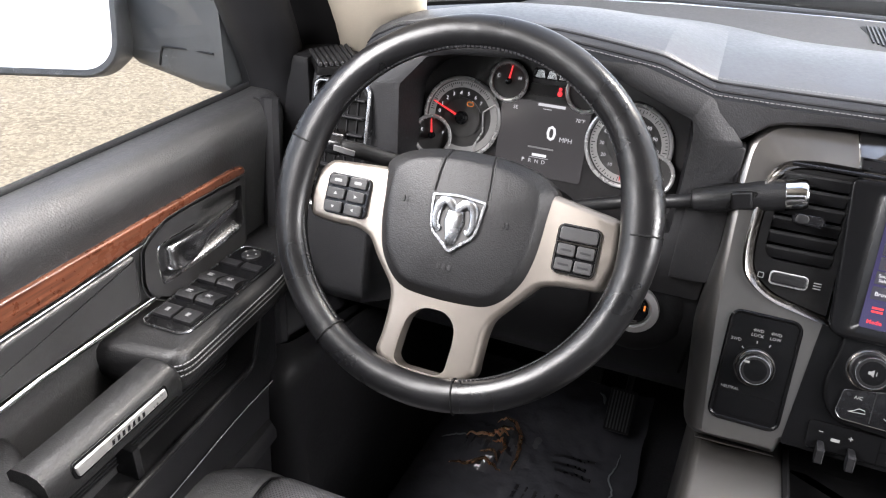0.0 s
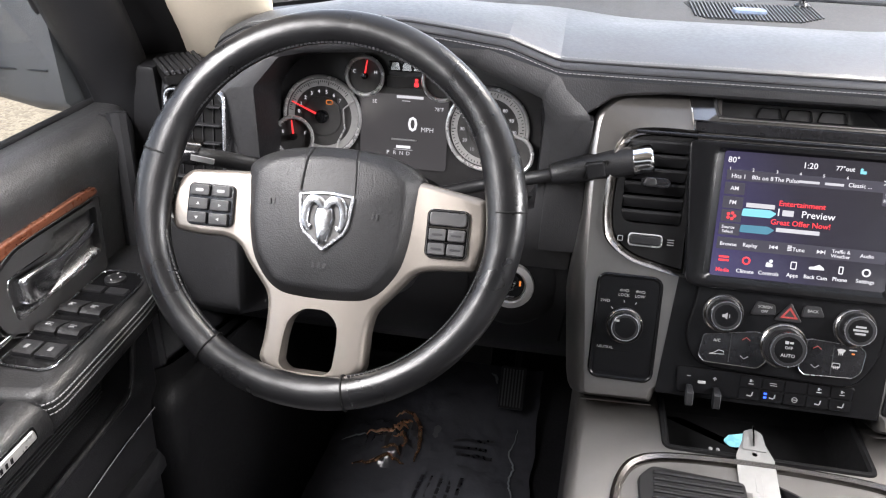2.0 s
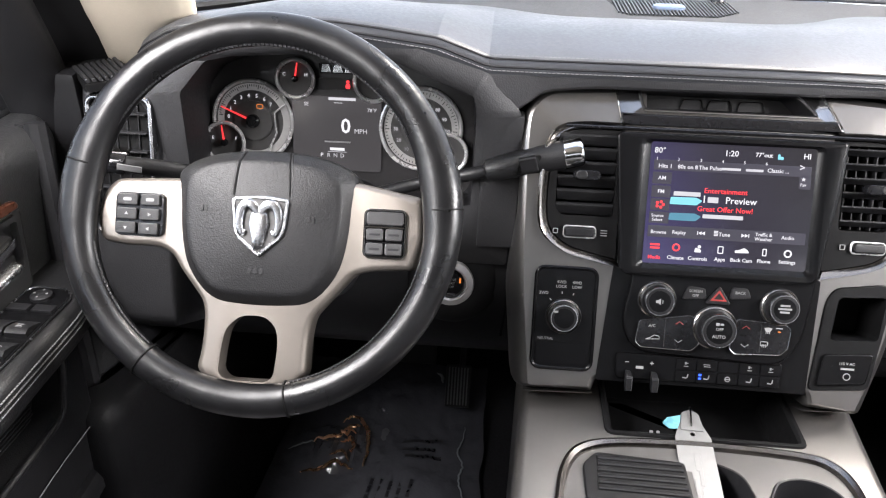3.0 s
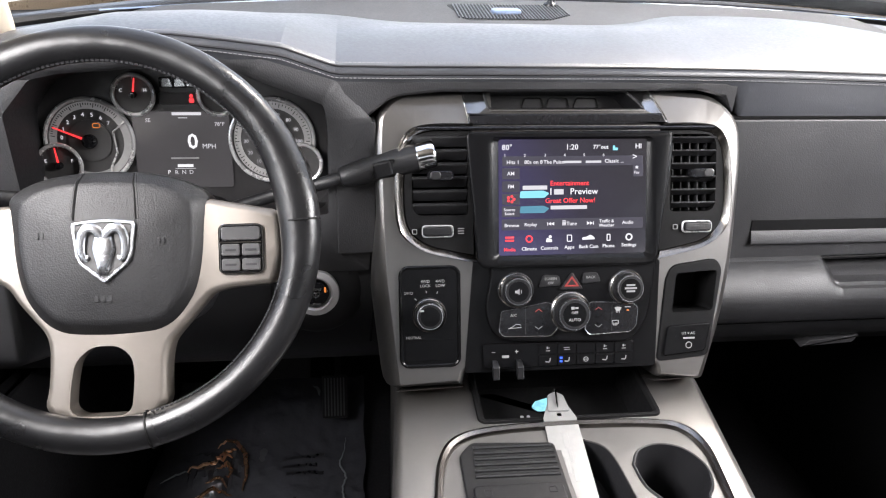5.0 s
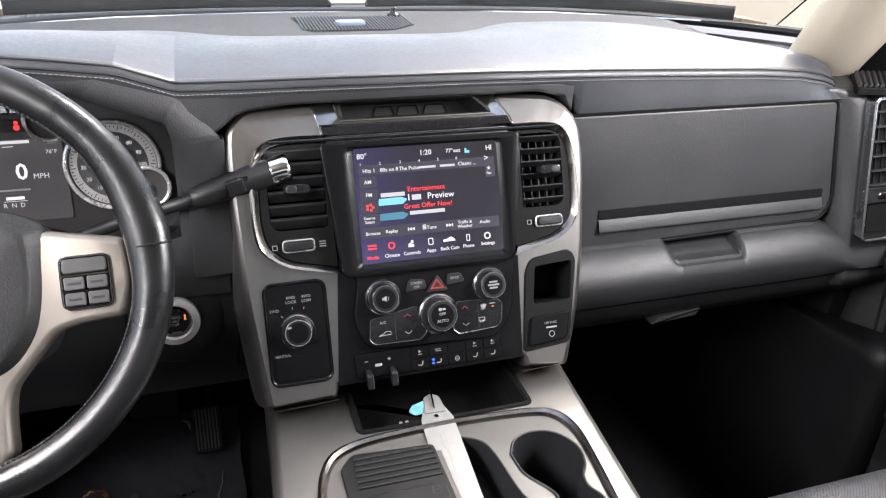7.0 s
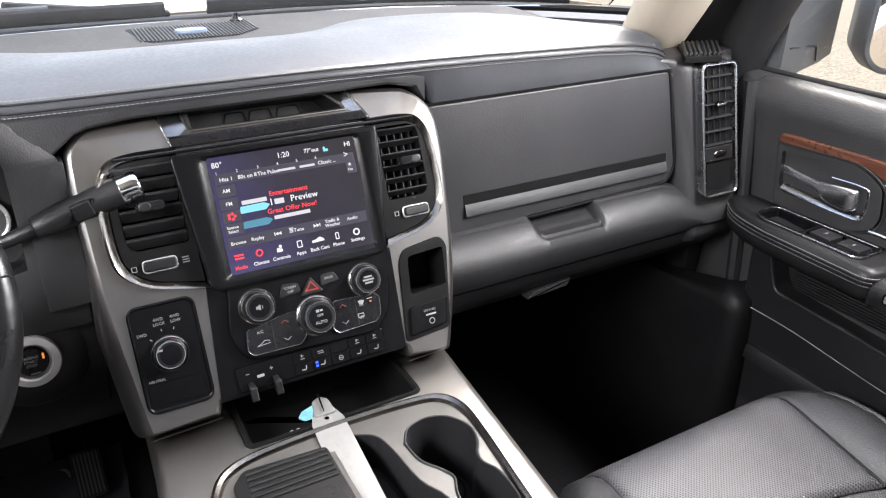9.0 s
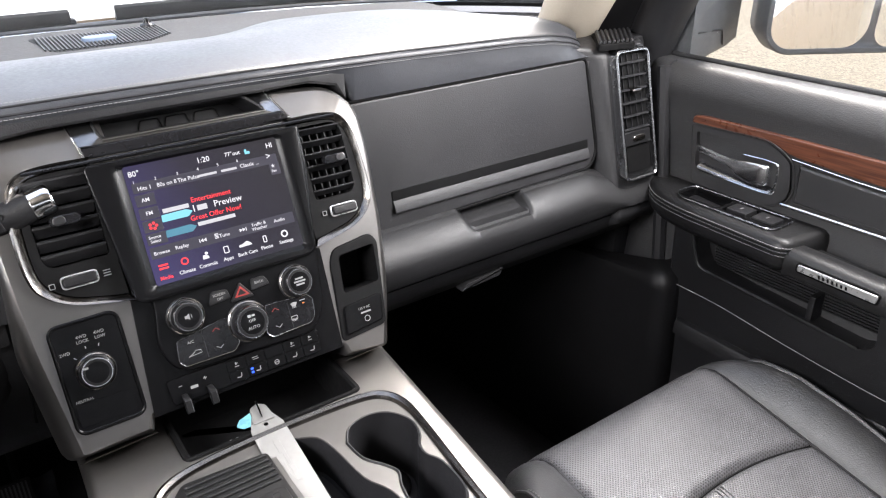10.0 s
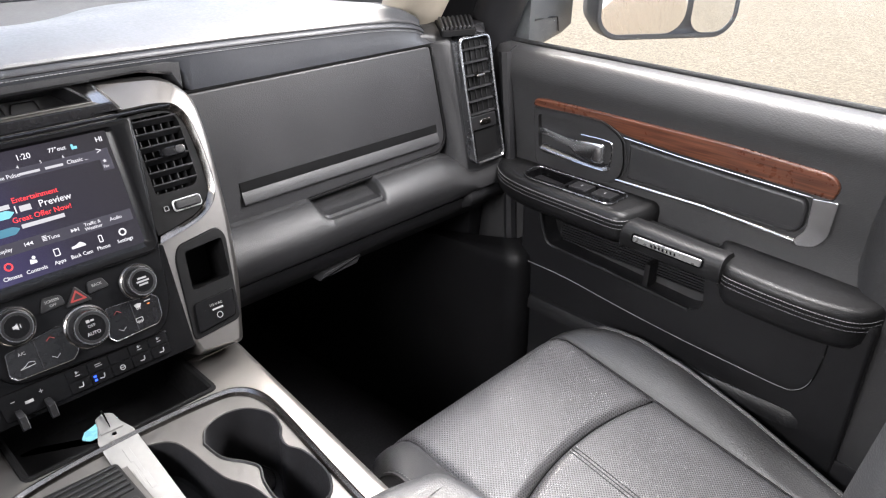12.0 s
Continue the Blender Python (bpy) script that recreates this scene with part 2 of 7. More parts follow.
def screen_shader():
    """A lit screen whose picture runs from indigo to a dim warm grey."""
    m = shader("lit indigo touch screen", (0.010, 0.010, 0.012), 0.10, spec=0.4, rvary=0.0, vary=0.02)
    n, l = m.node_tree.nodes, m.node_tree.links
    b = n["Principled BSDF"]
    at, split = n.new("ShaderNodeTexCoord"), n.new("ShaderNodeSeparateXYZ")
    l.new(at.outputs["Object"], split.inputs[0])
    tilt_y = n.new("ShaderNodeMath")
    tilt_y.operation, tilt_y.inputs[1].default_value = "MULTIPLY_ADD", 0.45
    l.new(split.outputs["Y"], tilt_y.inputs[0])
    l.new(split.outputs["X"], tilt_y.inputs[2])
    span = n.new("ShaderNodeMapRange")
    span.inputs["From Min"].default_value, span.inputs["From Max"].default_value = -0.125, 0.080
    l.new(tilt_y.outputs[0], span.inputs["Value"])
    ramp = n.new("ShaderNodeValToRGB")
    ramp.color_ramp.elements[0].position, ramp.color_ramp.elements[0].color = 0.0, (0.013, 0.0105, 0.036, 1)
    ramp.color_ramp.elements[1].position, ramp.color_ramp.elements[1].color = 1.0, (0.0062, 0.0056, 0.0060, 1)
    ramp.color_ramp.elements.new(0.5).color = (0.0062, 0.0053, 0.0088, 1)
    l.new(span.outputs[0], ramp.inputs["Fac"])
    l.new(ramp.outputs["Color"], b.inputs["Emission Color"])
    b.inputs["Emission Strength"].default_value = 1.0
    return m


M["screen"] = screen_shader()


# ---------------------------------------------------------------- shapes
def part(name, bm, material, parent, label="", at=None, flat=False, angle=38):
    """Links a bmesh as one mesh under a thing or a part (or at top level)."""
    bmesh.ops.recalc_face_normals(bm, faces=bm.faces)
    me = bpy.data.meshes.new(name)
    bm.to_mesh(me)
    bm.free()
    me.materials.append(M[material])
    if not flat:
        for p in me.polygons:
            p.use_smooth = True
        me.set_sharp_from_angle(angle=radians(angle))
    ob = new(name, me)
    if parent:
        ob.parent = parent
    if at:
        ob.matrix_basis = at
    if label:
        ob["label"] = label
    if not flat and len(me.polygons) < 3000:
        even = ob.modifiers.new("even_normals", "WEIGHTED_NORMAL")
        even.keep_sharp = True
    return ob


def thing(name, label, category, group="", at=None, kind=""):
    ob = new(name)
    ob.empty_display_size = 0.05
    if at:
        ob.matrix_basis = at
    return tagged(ob, label, category, group, kind)


def same(src, parent, at):
    """Another part on the same mesh."""
    ob = new(src.name.split(".")[0], src.data)
    ob.parent, ob.matrix_basis = parent, at
    return ob


def loft(loops, caps=True, closed=True, ring=False):
    """A skin through loops of points of equal number."""
    bm = bmesh.new()
    vs = [[bm.verts.new(p) for p in loop] for loop in loops]
    n = len(loops[0])
    pairs = list(zip(vs, vs[1:])) + ([(vs[-1], vs[0])] if ring else [])
    for a, b in pairs:
        for i in range(n if closed else n - 1):
            j = (i + 1) % n
            bm.faces.new((a[i], a[j], b[j], b[i]))
    if caps and closed and not ring:
        bm.faces.new(vs[0][::-1])
        if caps != "floor":
            bm.faces.new(vs[-1])
    return bm


def rr(x0, y0, x1, y1, r, n=4):
    """A rectangle with round corners, anticlockwise; r: one radius, or four from the lower left on."""
    rs = r if isinstance(r, (tuple, list)) else (r,) * 4
    out = []
    for (cx, cy, a), q in zip(((x0, y0, 180), (x1, y0, 270), (x1, y1, 0), (x0, y1, 90)), rs):
        sx, sy = (1 if cx == x0 else -1), (1 if cy == y0 else -1)
        for k in range(n + 1):
            t = radians(a + 90 * k / n)
            out.append((cx + sx * q + q * math.cos(t), cy + sy * q + q * math.sin(t)))
    return out


def inset(poly, d):
    """A polygon moved inwards by d (outwards: minus)."""
    out, n = [], len(poly)
    for i in range(n):
        a, p, b = Vector(poly[i - 1]), Vector(poly[i]), Vector(poly[(i + 1) % n])
        e, f = (p - a), (b - p)
        e = e.normalized() if e.length > 1e-7 else f.normalized()
        f = f.normalized() if f.length > 1e-7 else e
        m = Vector((-e.y - f.y, e.x + f.x))
        k = m.length
        m = m / k if k > 1e-6 else Vector((-e.y, e.x))
        out.append(tuple(p + m * d * min(2.0 / max(k, 0.3), 2.5)))
    return out


def round_poly(pts, r, n=4):
    """A polygon with its corners rounded by r (one number, or one a corner)."""
    out, c = [], len(pts)
    for i in range(c):
        q = r[i] if isinstance(r, (list, tuple)) else r
        a, p, b = Vector(pts[i - 1]), Vector(pts[i]), Vector(pts[(i + 1) % c])
        u, v = (a - p), (b - p)
        q = min(q, u.length * 0.49, v.length * 0.49)
        s, e = p + u.normalized() * q, p + v.normalized() * q
        for k in range(n + 1):
            t = k / n
            out.append(tuple(s * (1 - t) ** 2 + p * 2 * t * (1 - t) + e * t * t))
    return out


def plate(poly, d0, d1, bev=0.001, lift=None):
    """A polygon in x, y raised from d0 to d1 along z, its upper edge bevelled."""
    f = lift or (lambda x, y, z: (x, y, z))
    loops = [(poly, d0), (poly, d1 - bev), (inset(poly, bev * 0.3), d1 - bev * 0.3), (inset(poly, bev), d1)]
    return loft([[f(x, y, z) for x, y in p] for p, z in loops])


def frame_plate(outer, inner, d0, d1, bev=0.001):
    loops = [(outer, d0), (outer, d1 - bev), (inset(outer, bev), d1), (inset(inner, -bev), d1), (inner, d1 - bev), (inner, d0)]
    return loft([[(x, y, z) for x, y in p] for p, z in loops], ring=True)


def sweep(path, rx, ry=None, closed=False, n=10, up=(0, 0, 1), taper=None):
    """A tube of oval section along a path; rx lies across, ry along up."""
    ry = ry or rx
    pts, k = [Vector(p) for p in path], len(path)
    loops = []
    for i, p in enumerate(pts):
        a = pts[i - 1] if closed or i else p
        b = pts[(i + 1) % k] if closed or i < k - 1 else p
        t = (b - a).normalized()
        side = t.cross(Vector(up)).normalized()
        top = side.cross(t)
        s = taper(i / (k - 1)) if taper else 1.0
        loops.append([tuple(p + side * rx * s * math.cos(2 * math.pi * j / n) + top * ry * s * math.sin(2 * math.pi * j / n)) for j in range(n)])
    return loft(loops, ring=closed)


def lathe(profile, n=32):
    """Turned about z: rows of radius and height."""
    loops = [[(max(r, 1e-5) * math.cos(2 * math.pi * j / n), max(r, 1e-5) * math.sin(2 * math.pi * j / n), h) for j in range(n)] for r, h in profile]
    return loft(loops)


def box(x0, x1, y0, y1, z0, z1, bev=0.003, seg=2):
    bm = bmesh.new()
    bmesh.ops.create_cube(bm, size=1)
    bmesh.ops.transform(bm, verts=bm.verts, matrix=Matrix.Translation(((x0 + x1) / 2, (y0 + y1) / 2, (z0 + z1) / 2)) @ Matrix.Diagonal((x1 - x0, y1 - y0, z1 - z0, 1)))
    if bev:
        bmesh.ops.bevel(bm, geom=bm.edges[:], offset=bev, segments=seg, affect="EDGES", profile=0.6)
    return bm


def skin(rows, back=None):
    """An open sheet through rows of points; back: a shift that gives it a second side and thickness."""
    if back is None:
        return loft(rows, caps=False, closed=False)
    s = Vector(back)
    loops = [list(map(tuple, r)) + [tuple(Vector(p) + s) for p in reversed(r)] for r in rows]
    return loft(loops)


def spline(pts, n=8):
    """A smooth line through points of any dimension."""
    p = np.array(pts, float)
    p = np.vstack([2 * p[0] - p[1], p, 2 * p[-1] - p[-2]])
    out = []
    for i in range(1, len(p) - 2):
        for k in range(n):
            t = k / n
            out.append(tuple(0.5 * (2 * p[i] + (p[i + 1] - p[i - 1]) * t + (2 * p[i - 1] - 5 * p[i] + 4 * p[i + 1] - p[i + 2]) * t * t + (3 * p[i] - p[i - 1] - 3 * p[i + 1] + p[i + 2]) * t ** 3)))
    return out + [tuple(p[-2])]


def join(*bms):
    """Several bmeshes as one."""
    out = bmesh.new()
    for b in bms:
        me = bpy.data.meshes.new("tmp")
        b.to_mesh(me)
        b.free()
        out.from_mesh(me)
        bpy.data.meshes.remove(me)
    return out


def moved(bm, m):
    bmesh.ops.transform(bm, verts=bm.verts, matrix=m)
    return bm


def lettering(body, size, thick=0.0002, align="CENTER", bold=0.0):
    """Raised letters in x, y, standing on z = 0."""
    cu = bpy.data.curves.new("letters", "FONT")
    cu.body, cu.size, cu.extrude, cu.align_x, cu.align_y, cu.offset = body, size, thick, align, "CENTER", bold
    cu.resolution_u = 2
    ob = bpy.data.objects.new("letters", cu)
    scene.collection.objects.link(ob)
    dg = bpy.context.evaluated_depsgraph_get()
    me = bpy.data.meshes.new_from_object(ob.evaluated_get(dg))
    bm = bmesh.new()
    bm.from_mesh(me)
    bpy.data.objects.remove(ob)
    bpy.data.curves.remove(cu)
    bpy.data.meshes.remove(me)
    return bm


def words(body, x, y, z, size, material, parent, align="CENTER", turn=0.0, bold=0.0, name="lettering"):
    return part(name, lettering(body, size, 0.0002, align, bold), material, parent, at=pose(x, y, z, 0, 0, turn), flat=True)


def holed(outer, holes, z1, z0, floors=None, edge=0.0):
    """A slab from z0 up to z1 with openings; floors: a height for each opening's bottom, None where it goes through. edge: a bevel on its rim."""
    bm = bmesh.new()
    loops = []
    for poly in [outer] + holes:
        vs = [bm.verts.new((x, y, z1)) for x, y in poly]
        loops.append((vs, [bm.edges.new((vs[i - 1], vs[i])) for i in range(len(vs))]))
    bmesh.ops.triangle_fill(bm, use_beauty=True, use_dissolve=False, edges=[e for _, es in loops for e in es])
    for k, (vs, _) in enumerate(loops):
        low = z0 if k == 0 or floors is None or floors[k - 1] is None else floors[k - 1]
        poly = [(v.co.x, v.co.y) for v in vs]
        levels = [(inset(poly, -edge * 0.7), z1 - edge * 0.3), (inset(poly, -edge), z1 - edge)] if edge and k == 0 else []
        levels.append((inset(poly, -edge) if edge and k == 0 else poly, low))
        prev = vs
        for pl, z in levels:
            cur = [bm.verts.new((x, y, z)) for x, y in pl]
            for i in range(len(vs)):
                bm.faces.new((prev[i - 1], prev[i], cur[i], cur[i - 1]))
            prev = cur
        if k and floors and floors[k - 1] is not None:
            bm.faces.new(prev)
    return bm


def ellipse(cx, cy, rx, ry=None, n=32, a0=0.0):
    ry = ry or rx
    return [(cx + rx * math.cos(a0 + 2 * math.pi * i / n), cy + ry * math.sin(a0 + 2 * math.pi * i / n)) for i in range(n)]


def dome(poly, levels, centre=(0, 0)):
    """Loops of a polygon shrunk towards a centre: rows of scale and height."""
    cx, cy = centre
    return loft([[(cx + (x - cx) * k, cy + (y - cy) * k, z) for x, y in poly] for k, z in levels])


def dashes(line, step, long, r, material, parent, label=""):
    """A row of stitches along a line, one mesh."""
    pts = [Vector(p) for p in line]
    bm, carry = bmesh.new(), 0.0
    for a, b in zip(pts, pts[1:]):
        d, t = b - a, carry
        n = d.normalized()
        side = n.cross(Vector((0.1, 0.2, 1))).normalized()
        up = side.cross(n)
        while t < d.length:
            p, q = a + n * t, a + n * min(t + long, d.length + long)
            vs = [bm.verts.new(e + o * r) for e in (p, q) for o in (side, up, -side)]
            bm.faces.new((vs[0], vs[1], vs[4], vs[3]))
            bm.faces.new((vs[1], vs[2], vs[5], vs[4]))
            t += step
        carry = t - d.length
    return part("stitching", bm, material, parent, label)


# ---------------------------------------------------------------- outside and cabin shell
ground = part("ground", skin([[(-600, y, -0.72), (600, y, -0.72)] for y in (-600, 600)]), "ground", None)
tagged(ground, "pale tan gravel and asphalt parking lot", "ground", kind="structure")

floor = part("floor", box(-0.80, 0.80, -2.05, 0.88, 0.0, 0.04, 0.0), "carpet", None)
tagged(floor, "black carpeted cabin floor", "floor", kind="structure")
wall_front = part("wall_front", skin([[(x, 0.82, -0.05), (x, 0.80, 0.03), (x, 0.78, 0.25), (x, 0.62, 0.55), (x, 0.50, 0.90)] for x in (-0.85, 0.85)], (0, 0.03, 0)), "carpet", None)
tagged(wall_front, "black carpeted footwell bulkhead", "bulkhead", kind="structure")
for s in (-1, 1):
    ob = part("wall_sill", box(min(s * 0.74, s * 0.86), max(s * 0.74, s * 0.86), -2.05, 0.80, -0.10, 0.30, 0.01), "dark", None)
    tagged(ob, "black plastic door sill beside the floor", "sill", kind="structure")
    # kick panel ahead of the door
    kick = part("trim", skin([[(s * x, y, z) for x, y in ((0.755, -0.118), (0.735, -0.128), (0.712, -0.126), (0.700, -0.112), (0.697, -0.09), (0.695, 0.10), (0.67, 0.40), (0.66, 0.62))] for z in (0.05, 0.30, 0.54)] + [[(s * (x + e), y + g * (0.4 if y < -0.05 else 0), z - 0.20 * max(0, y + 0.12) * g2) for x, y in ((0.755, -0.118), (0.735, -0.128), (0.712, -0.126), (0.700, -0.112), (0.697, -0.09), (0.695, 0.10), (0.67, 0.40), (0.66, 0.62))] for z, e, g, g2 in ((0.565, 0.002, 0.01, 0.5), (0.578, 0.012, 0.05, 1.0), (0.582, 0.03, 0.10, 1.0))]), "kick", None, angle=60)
    tagged(kick, "black rounded plastic kick panel ahead of the door", "trim", kind="structure")
    outer = part("trim", sweep([(s * 0.775, -0.005, 0.90), (s * 0.765, -0.035, 0.72), (s * 0.752, -0.062, 0.54), (s * 0.748, -0.10, 0.10)], 0.012, n=8, up=(0, 1, 0)), "dark", None)
    tagged(outer, "black rubber door seal lip", "trim", kind="structure")
    # pillars
    b_pillar = part("wall_pillar", loft([[(s * (x + dx), y, z) for x, y in ((0.775, -0.80), (0.85, -0.78), (0.85, -1.00), (0.775, -0.98))] for z, dx in ((0.05, -0.02), (0.60, -0.02), (0.92, 0.0), (1.52, -0.08))]), "plastic", None)
    tagged(b_pillar, "black plastic pillar behind the front door", "pillar", kind="structure")
    rear = part("wall_rear_side", loft([[(s * x, y, z) for x, y in ((0.78, -0.98), (0.84, -0.98), (0.84, -2.05), (0.78, -2.05))] for z in (0.25, 0.91)]), "plastic", None)
    tagged(rear, "plain black rear door panel", "door panel", kind="structure")
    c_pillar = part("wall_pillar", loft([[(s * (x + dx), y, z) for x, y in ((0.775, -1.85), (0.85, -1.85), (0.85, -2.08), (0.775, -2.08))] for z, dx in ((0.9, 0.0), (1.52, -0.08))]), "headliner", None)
    tagged(c_pillar, "rear pillar in the darkened headliner beige", "pillar", kind="structure")
    a_line = spline([(s * 0.716, 0.175, 0.94), (s * 0.678, 0.095, 1.02), (s * 0.645, -0.02, 1.16), (s * 0.62, -0.15, 1.33), (s * 0.60, -0.30, 1.52)], 5)
    a_pillar = part("wall_pillar", sweep(a_line, 0.068, 0.050, n=16, up=(0, 1, 0)), "beige", None)
    tagged(a_pillar, "beige fabric windscreen pillar", "pillar", kind="structure")
    sash = spline([(s * 0.815, 0.075, 0.86), (s * 0.812, 0.045, 0.96), (s * 0.79, -0.06, 1.14), (s * 0.75, -0.20, 1.34), (s * 0.71, -0.33, 1.52)], 5)
    sash_ob = part("trim", sweep(sash, 0.048, 0.040, n=14, up=(0, 1, 0)), "dark", None)
    tagged(sash_ob, "black door window frame", "trim", kind="structure")
    quarter = part("trim", skin([[tuple(Vector(p) + Vector((0, 0.012, 0))), tuple((Vector(p) + Vector(q)) / 2 + Vector((0, 0.010, 0))), tuple(Vector(q) + Vector((0, 0.012, 0)))] for p, q in zip(a_line, sash)], (0, 0.015, 0)), "dark", None, angle=60)
    tagged(quarter, "black trim between the pillar and the window frame", "trim", kind="structure")
    seal = part("trim", sweep([(x + s * 0.047, y - 0.012, z) for x, y, z in sash], 0.007, n=8, up=(0, 1, 0)), "dark", None)
    tagged(seal, "black rubber window seal", "trim", kind="structure")

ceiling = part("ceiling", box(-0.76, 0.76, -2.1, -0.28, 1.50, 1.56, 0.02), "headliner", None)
tagged(ceiling, "cloth headliner, beige darkened to weaken its reflection", "ceiling", kind="structure")
rear_low = part("wall_back", box(-0.85, 0.85, -2.10, -2.05, 0.0, 1.13, 0.0), "plastic", None)
tagged(rear_low, "plain black cabin back wall", "wall", kind="structure")

# privacy glass behind the front doors
tint = glass_shader((0.16, 0.17, 0.17))
tint.name = "privacy glass"
M["tint"] = tint
for s in (-1, 1):
    pane = part("window_4" if s < 0 else "window_5", skin([[(s * 0.812, y, 0.905), (s * 0.730, y, 1.50)] for y in (-0.98, -1.86)], (s * 0.004, 0, 0)), "tint", None, flat=True)
    tagged(pane, "dark tinted rear side window, closed", "window", kind="structure")
pane = part("window_6", skin([[(-0.80, -2.075, 1.12), (-0.72, -2.075, 1.51)], [(0.80, -2.075, 1.12), (0.72, -2.075, 1.51)]], (0, -0.004, 0)), "tint", None, flat=True)
tagged(pane, "dark tinted rear window, closed", "window", kind="structure")

# windscreen and side glass
screen_rows = []
for k in range(9):
    t = k / 8
    screen_rows.append([((0.70 - 0.12 * t) * u, 0.47 - 0.72 * t - (0.20 - 0.05 * t) * abs(u) ** 2.6, 0.985 + 0.53 * t) for u in np.linspace(-1, 1, 13)])
window_1 = part("window_1", skin(screen_rows, (0, 0.003, 0.004)), "glass", None)
window_1.visible_shadow = False
tagged(window_1, "clear curved windscreen over the dashboard", "windscreen", kind="structure")


# ---------------------------------------------------------------- dashboard
SEAM = [(-0.680, 0.060, 0.950), (-0.665, 0.040, 0.966), (-0.645, 0.020, 0.982), (-0.60, -0.003, 1.005), (-0.50, -0.005, 1.022), (-0.42, -0.005, 1.021), (-0.375, -0.004, 1.016), (-0.316, 0.004, 1.007),
        (-0.262, 0.012, 0.986), (-0.20, 0.014, 0.985), (-0.10, 0.015, 0.985), (0.08, 0.018, 0.984), (0.20, 0.028, 0.980), (0.30, 0.035, 0.976), (0.485, 0.036, 0.970), (0.555, 0.036, 0.965), (0.60, 0.040, 0.957), (0.625, 0.046, 0.948), (0.642, 0.056, 0.938)]
SX, SY, SZ = (np.array([p[i] for p in SEAM]) for i in range(3))


def seam(x):
    return float(np.interp(x, SX, SY)), float(np.interp(x, SX, SZ))


def pad_edge(x):
    """How far ahead the padded top reaches."""
    return float(np.interp(x, [-0.68, -0.62, -0.55, -0.40, -0.27, -0.20, 0.13, 0.215, 0.36, 0.44, 0.50, 0.545, 0.60, 0.642], [0.085, 0.12, 0.24, 0.30, 0.298, 0.242, 0.236, 0.318, 0.315, 0.285, 0.20, 0.11, 0.075, 0.072]))


def pad_back(x):
    """The same, its corners eased."""
    return sum(pad_edge(x + d) for d in (-0.04, -0.025, -0.01, 0.01, 0.025, 0.04)) / 6


dashboard = thing("dashboard", "black padded dashboard with stitched leather edges", "dashboard")
xs = sorted(set(list(np.linspace(-0.678, 0.640, 96)) + [-0.262, -0.316, -0.20, 0.13, 0.215]))
rows = []
for x in xs:
    (y0, z0), yb = seam(x), pad_back(x)
    zb = 0.992 - 0.10 * max(0, abs(x) - 0.42) ** 1.2
    zb -= max(0, zb - z0 - 0.008) * float(np.clip((abs(x) - 0.56) / 0.06, 0, 1))
    mid = -0.185 < x < 0.165
    low = [(x, 0.045, 0.9265), (x, 0.0335, 0.9275), (x, 0.5 * y0 + 0.016, z0 * 0.5 + 0.459)] if x >= 0.20 else [(x, y0 + 0.013, z0 - 0.029), (x, y0 + 0.009, z0 - 0.027), (x, y0 + 0.004, z0 - 0.019)]
    if -0.245 < x < 0.195:
        low = [(x, y0 + 0.008, z0 - 0.0155), (x, y0 + 0.005, z0 - 0.0145), (x, y0 + 0.0025, z0 - 0.013)]
    row = low + [(x, y0 + 0.001, z0 - 0.012), (x, y0, z0 - 0.004), (x, y0 + 0.002, z0 - 0.0005), (x, y0 + 0.0025, z0 - 0.002), (x, y0 + 0.004, z0 + 0.002), (x, y0 + 0.014, z0 + 0.006)]
    for k in range(1, 10):
        t = k / 9
        ease = t * t * (3 - 2 * t)
        row.append((x, y0 + 0.014 + (yb - y0 - 0.014) * t, (z0 + 0.006) * (1 - ease) + zb * ease + 0.012 * math.sin(math.pi * t)))
    row += [(x, yb + 0.003, zb - 0.002), (x, yb + 0.004, zb - 0.006), (x, yb + 0.004, zb - 0.03)]
    rows.append(row)
part("top_pad", skin(rows), "dashtop", dashboard, "smooth black stitched leather top pad", angle=55)
for dy, dz in ((-0.0012, -0.0085), (0.0075, 0.0060)):
    part("seam_groove", sweep([(x, seam(x)[0] + 0.5 * dy + 0.001, seam(x)[1] + 0.5 * dz) for x in np.linspace(-0.66, 0.638, 120)], 0.0013, n=5), "dark", dashboard)
    dashes([(x, seam(x)[0] + dy, seam(x)[1] + dz) for x in np.linspace(-0.62, 0.635, 150)], 0.0048, 0.0036, 0.0008, "stitch", dashboard, "row of grey stitches")
# shelf between pad and windscreen, wrapping round the pad's end
rows = []
for x in np.linspace(-0.74, 0.74, 75):
    yb, ye = pad_back(x) - 0.04, 0.50 - 0.30 * (abs(x) / 0.72) ** 3
    if x < -0.50:
        yb = max(yb, 0.16)
    drop = 0.058 * float(np.clip((abs(x) - 0.52) / 0.10, 0, 1)) ** 1.5
    rows.append([(x, yb + (max(ye, yb + 0.02) - yb) * t, 0.978 + 0.010 * t - drop * (1 - 0.5 * t)) for t in np.linspace(0, 1, 9)])
part("shelf", skin(rows, (0, 0, -0.012)), "shelf", dashboard, "grey-black shelf under the windscreen", angle=60)

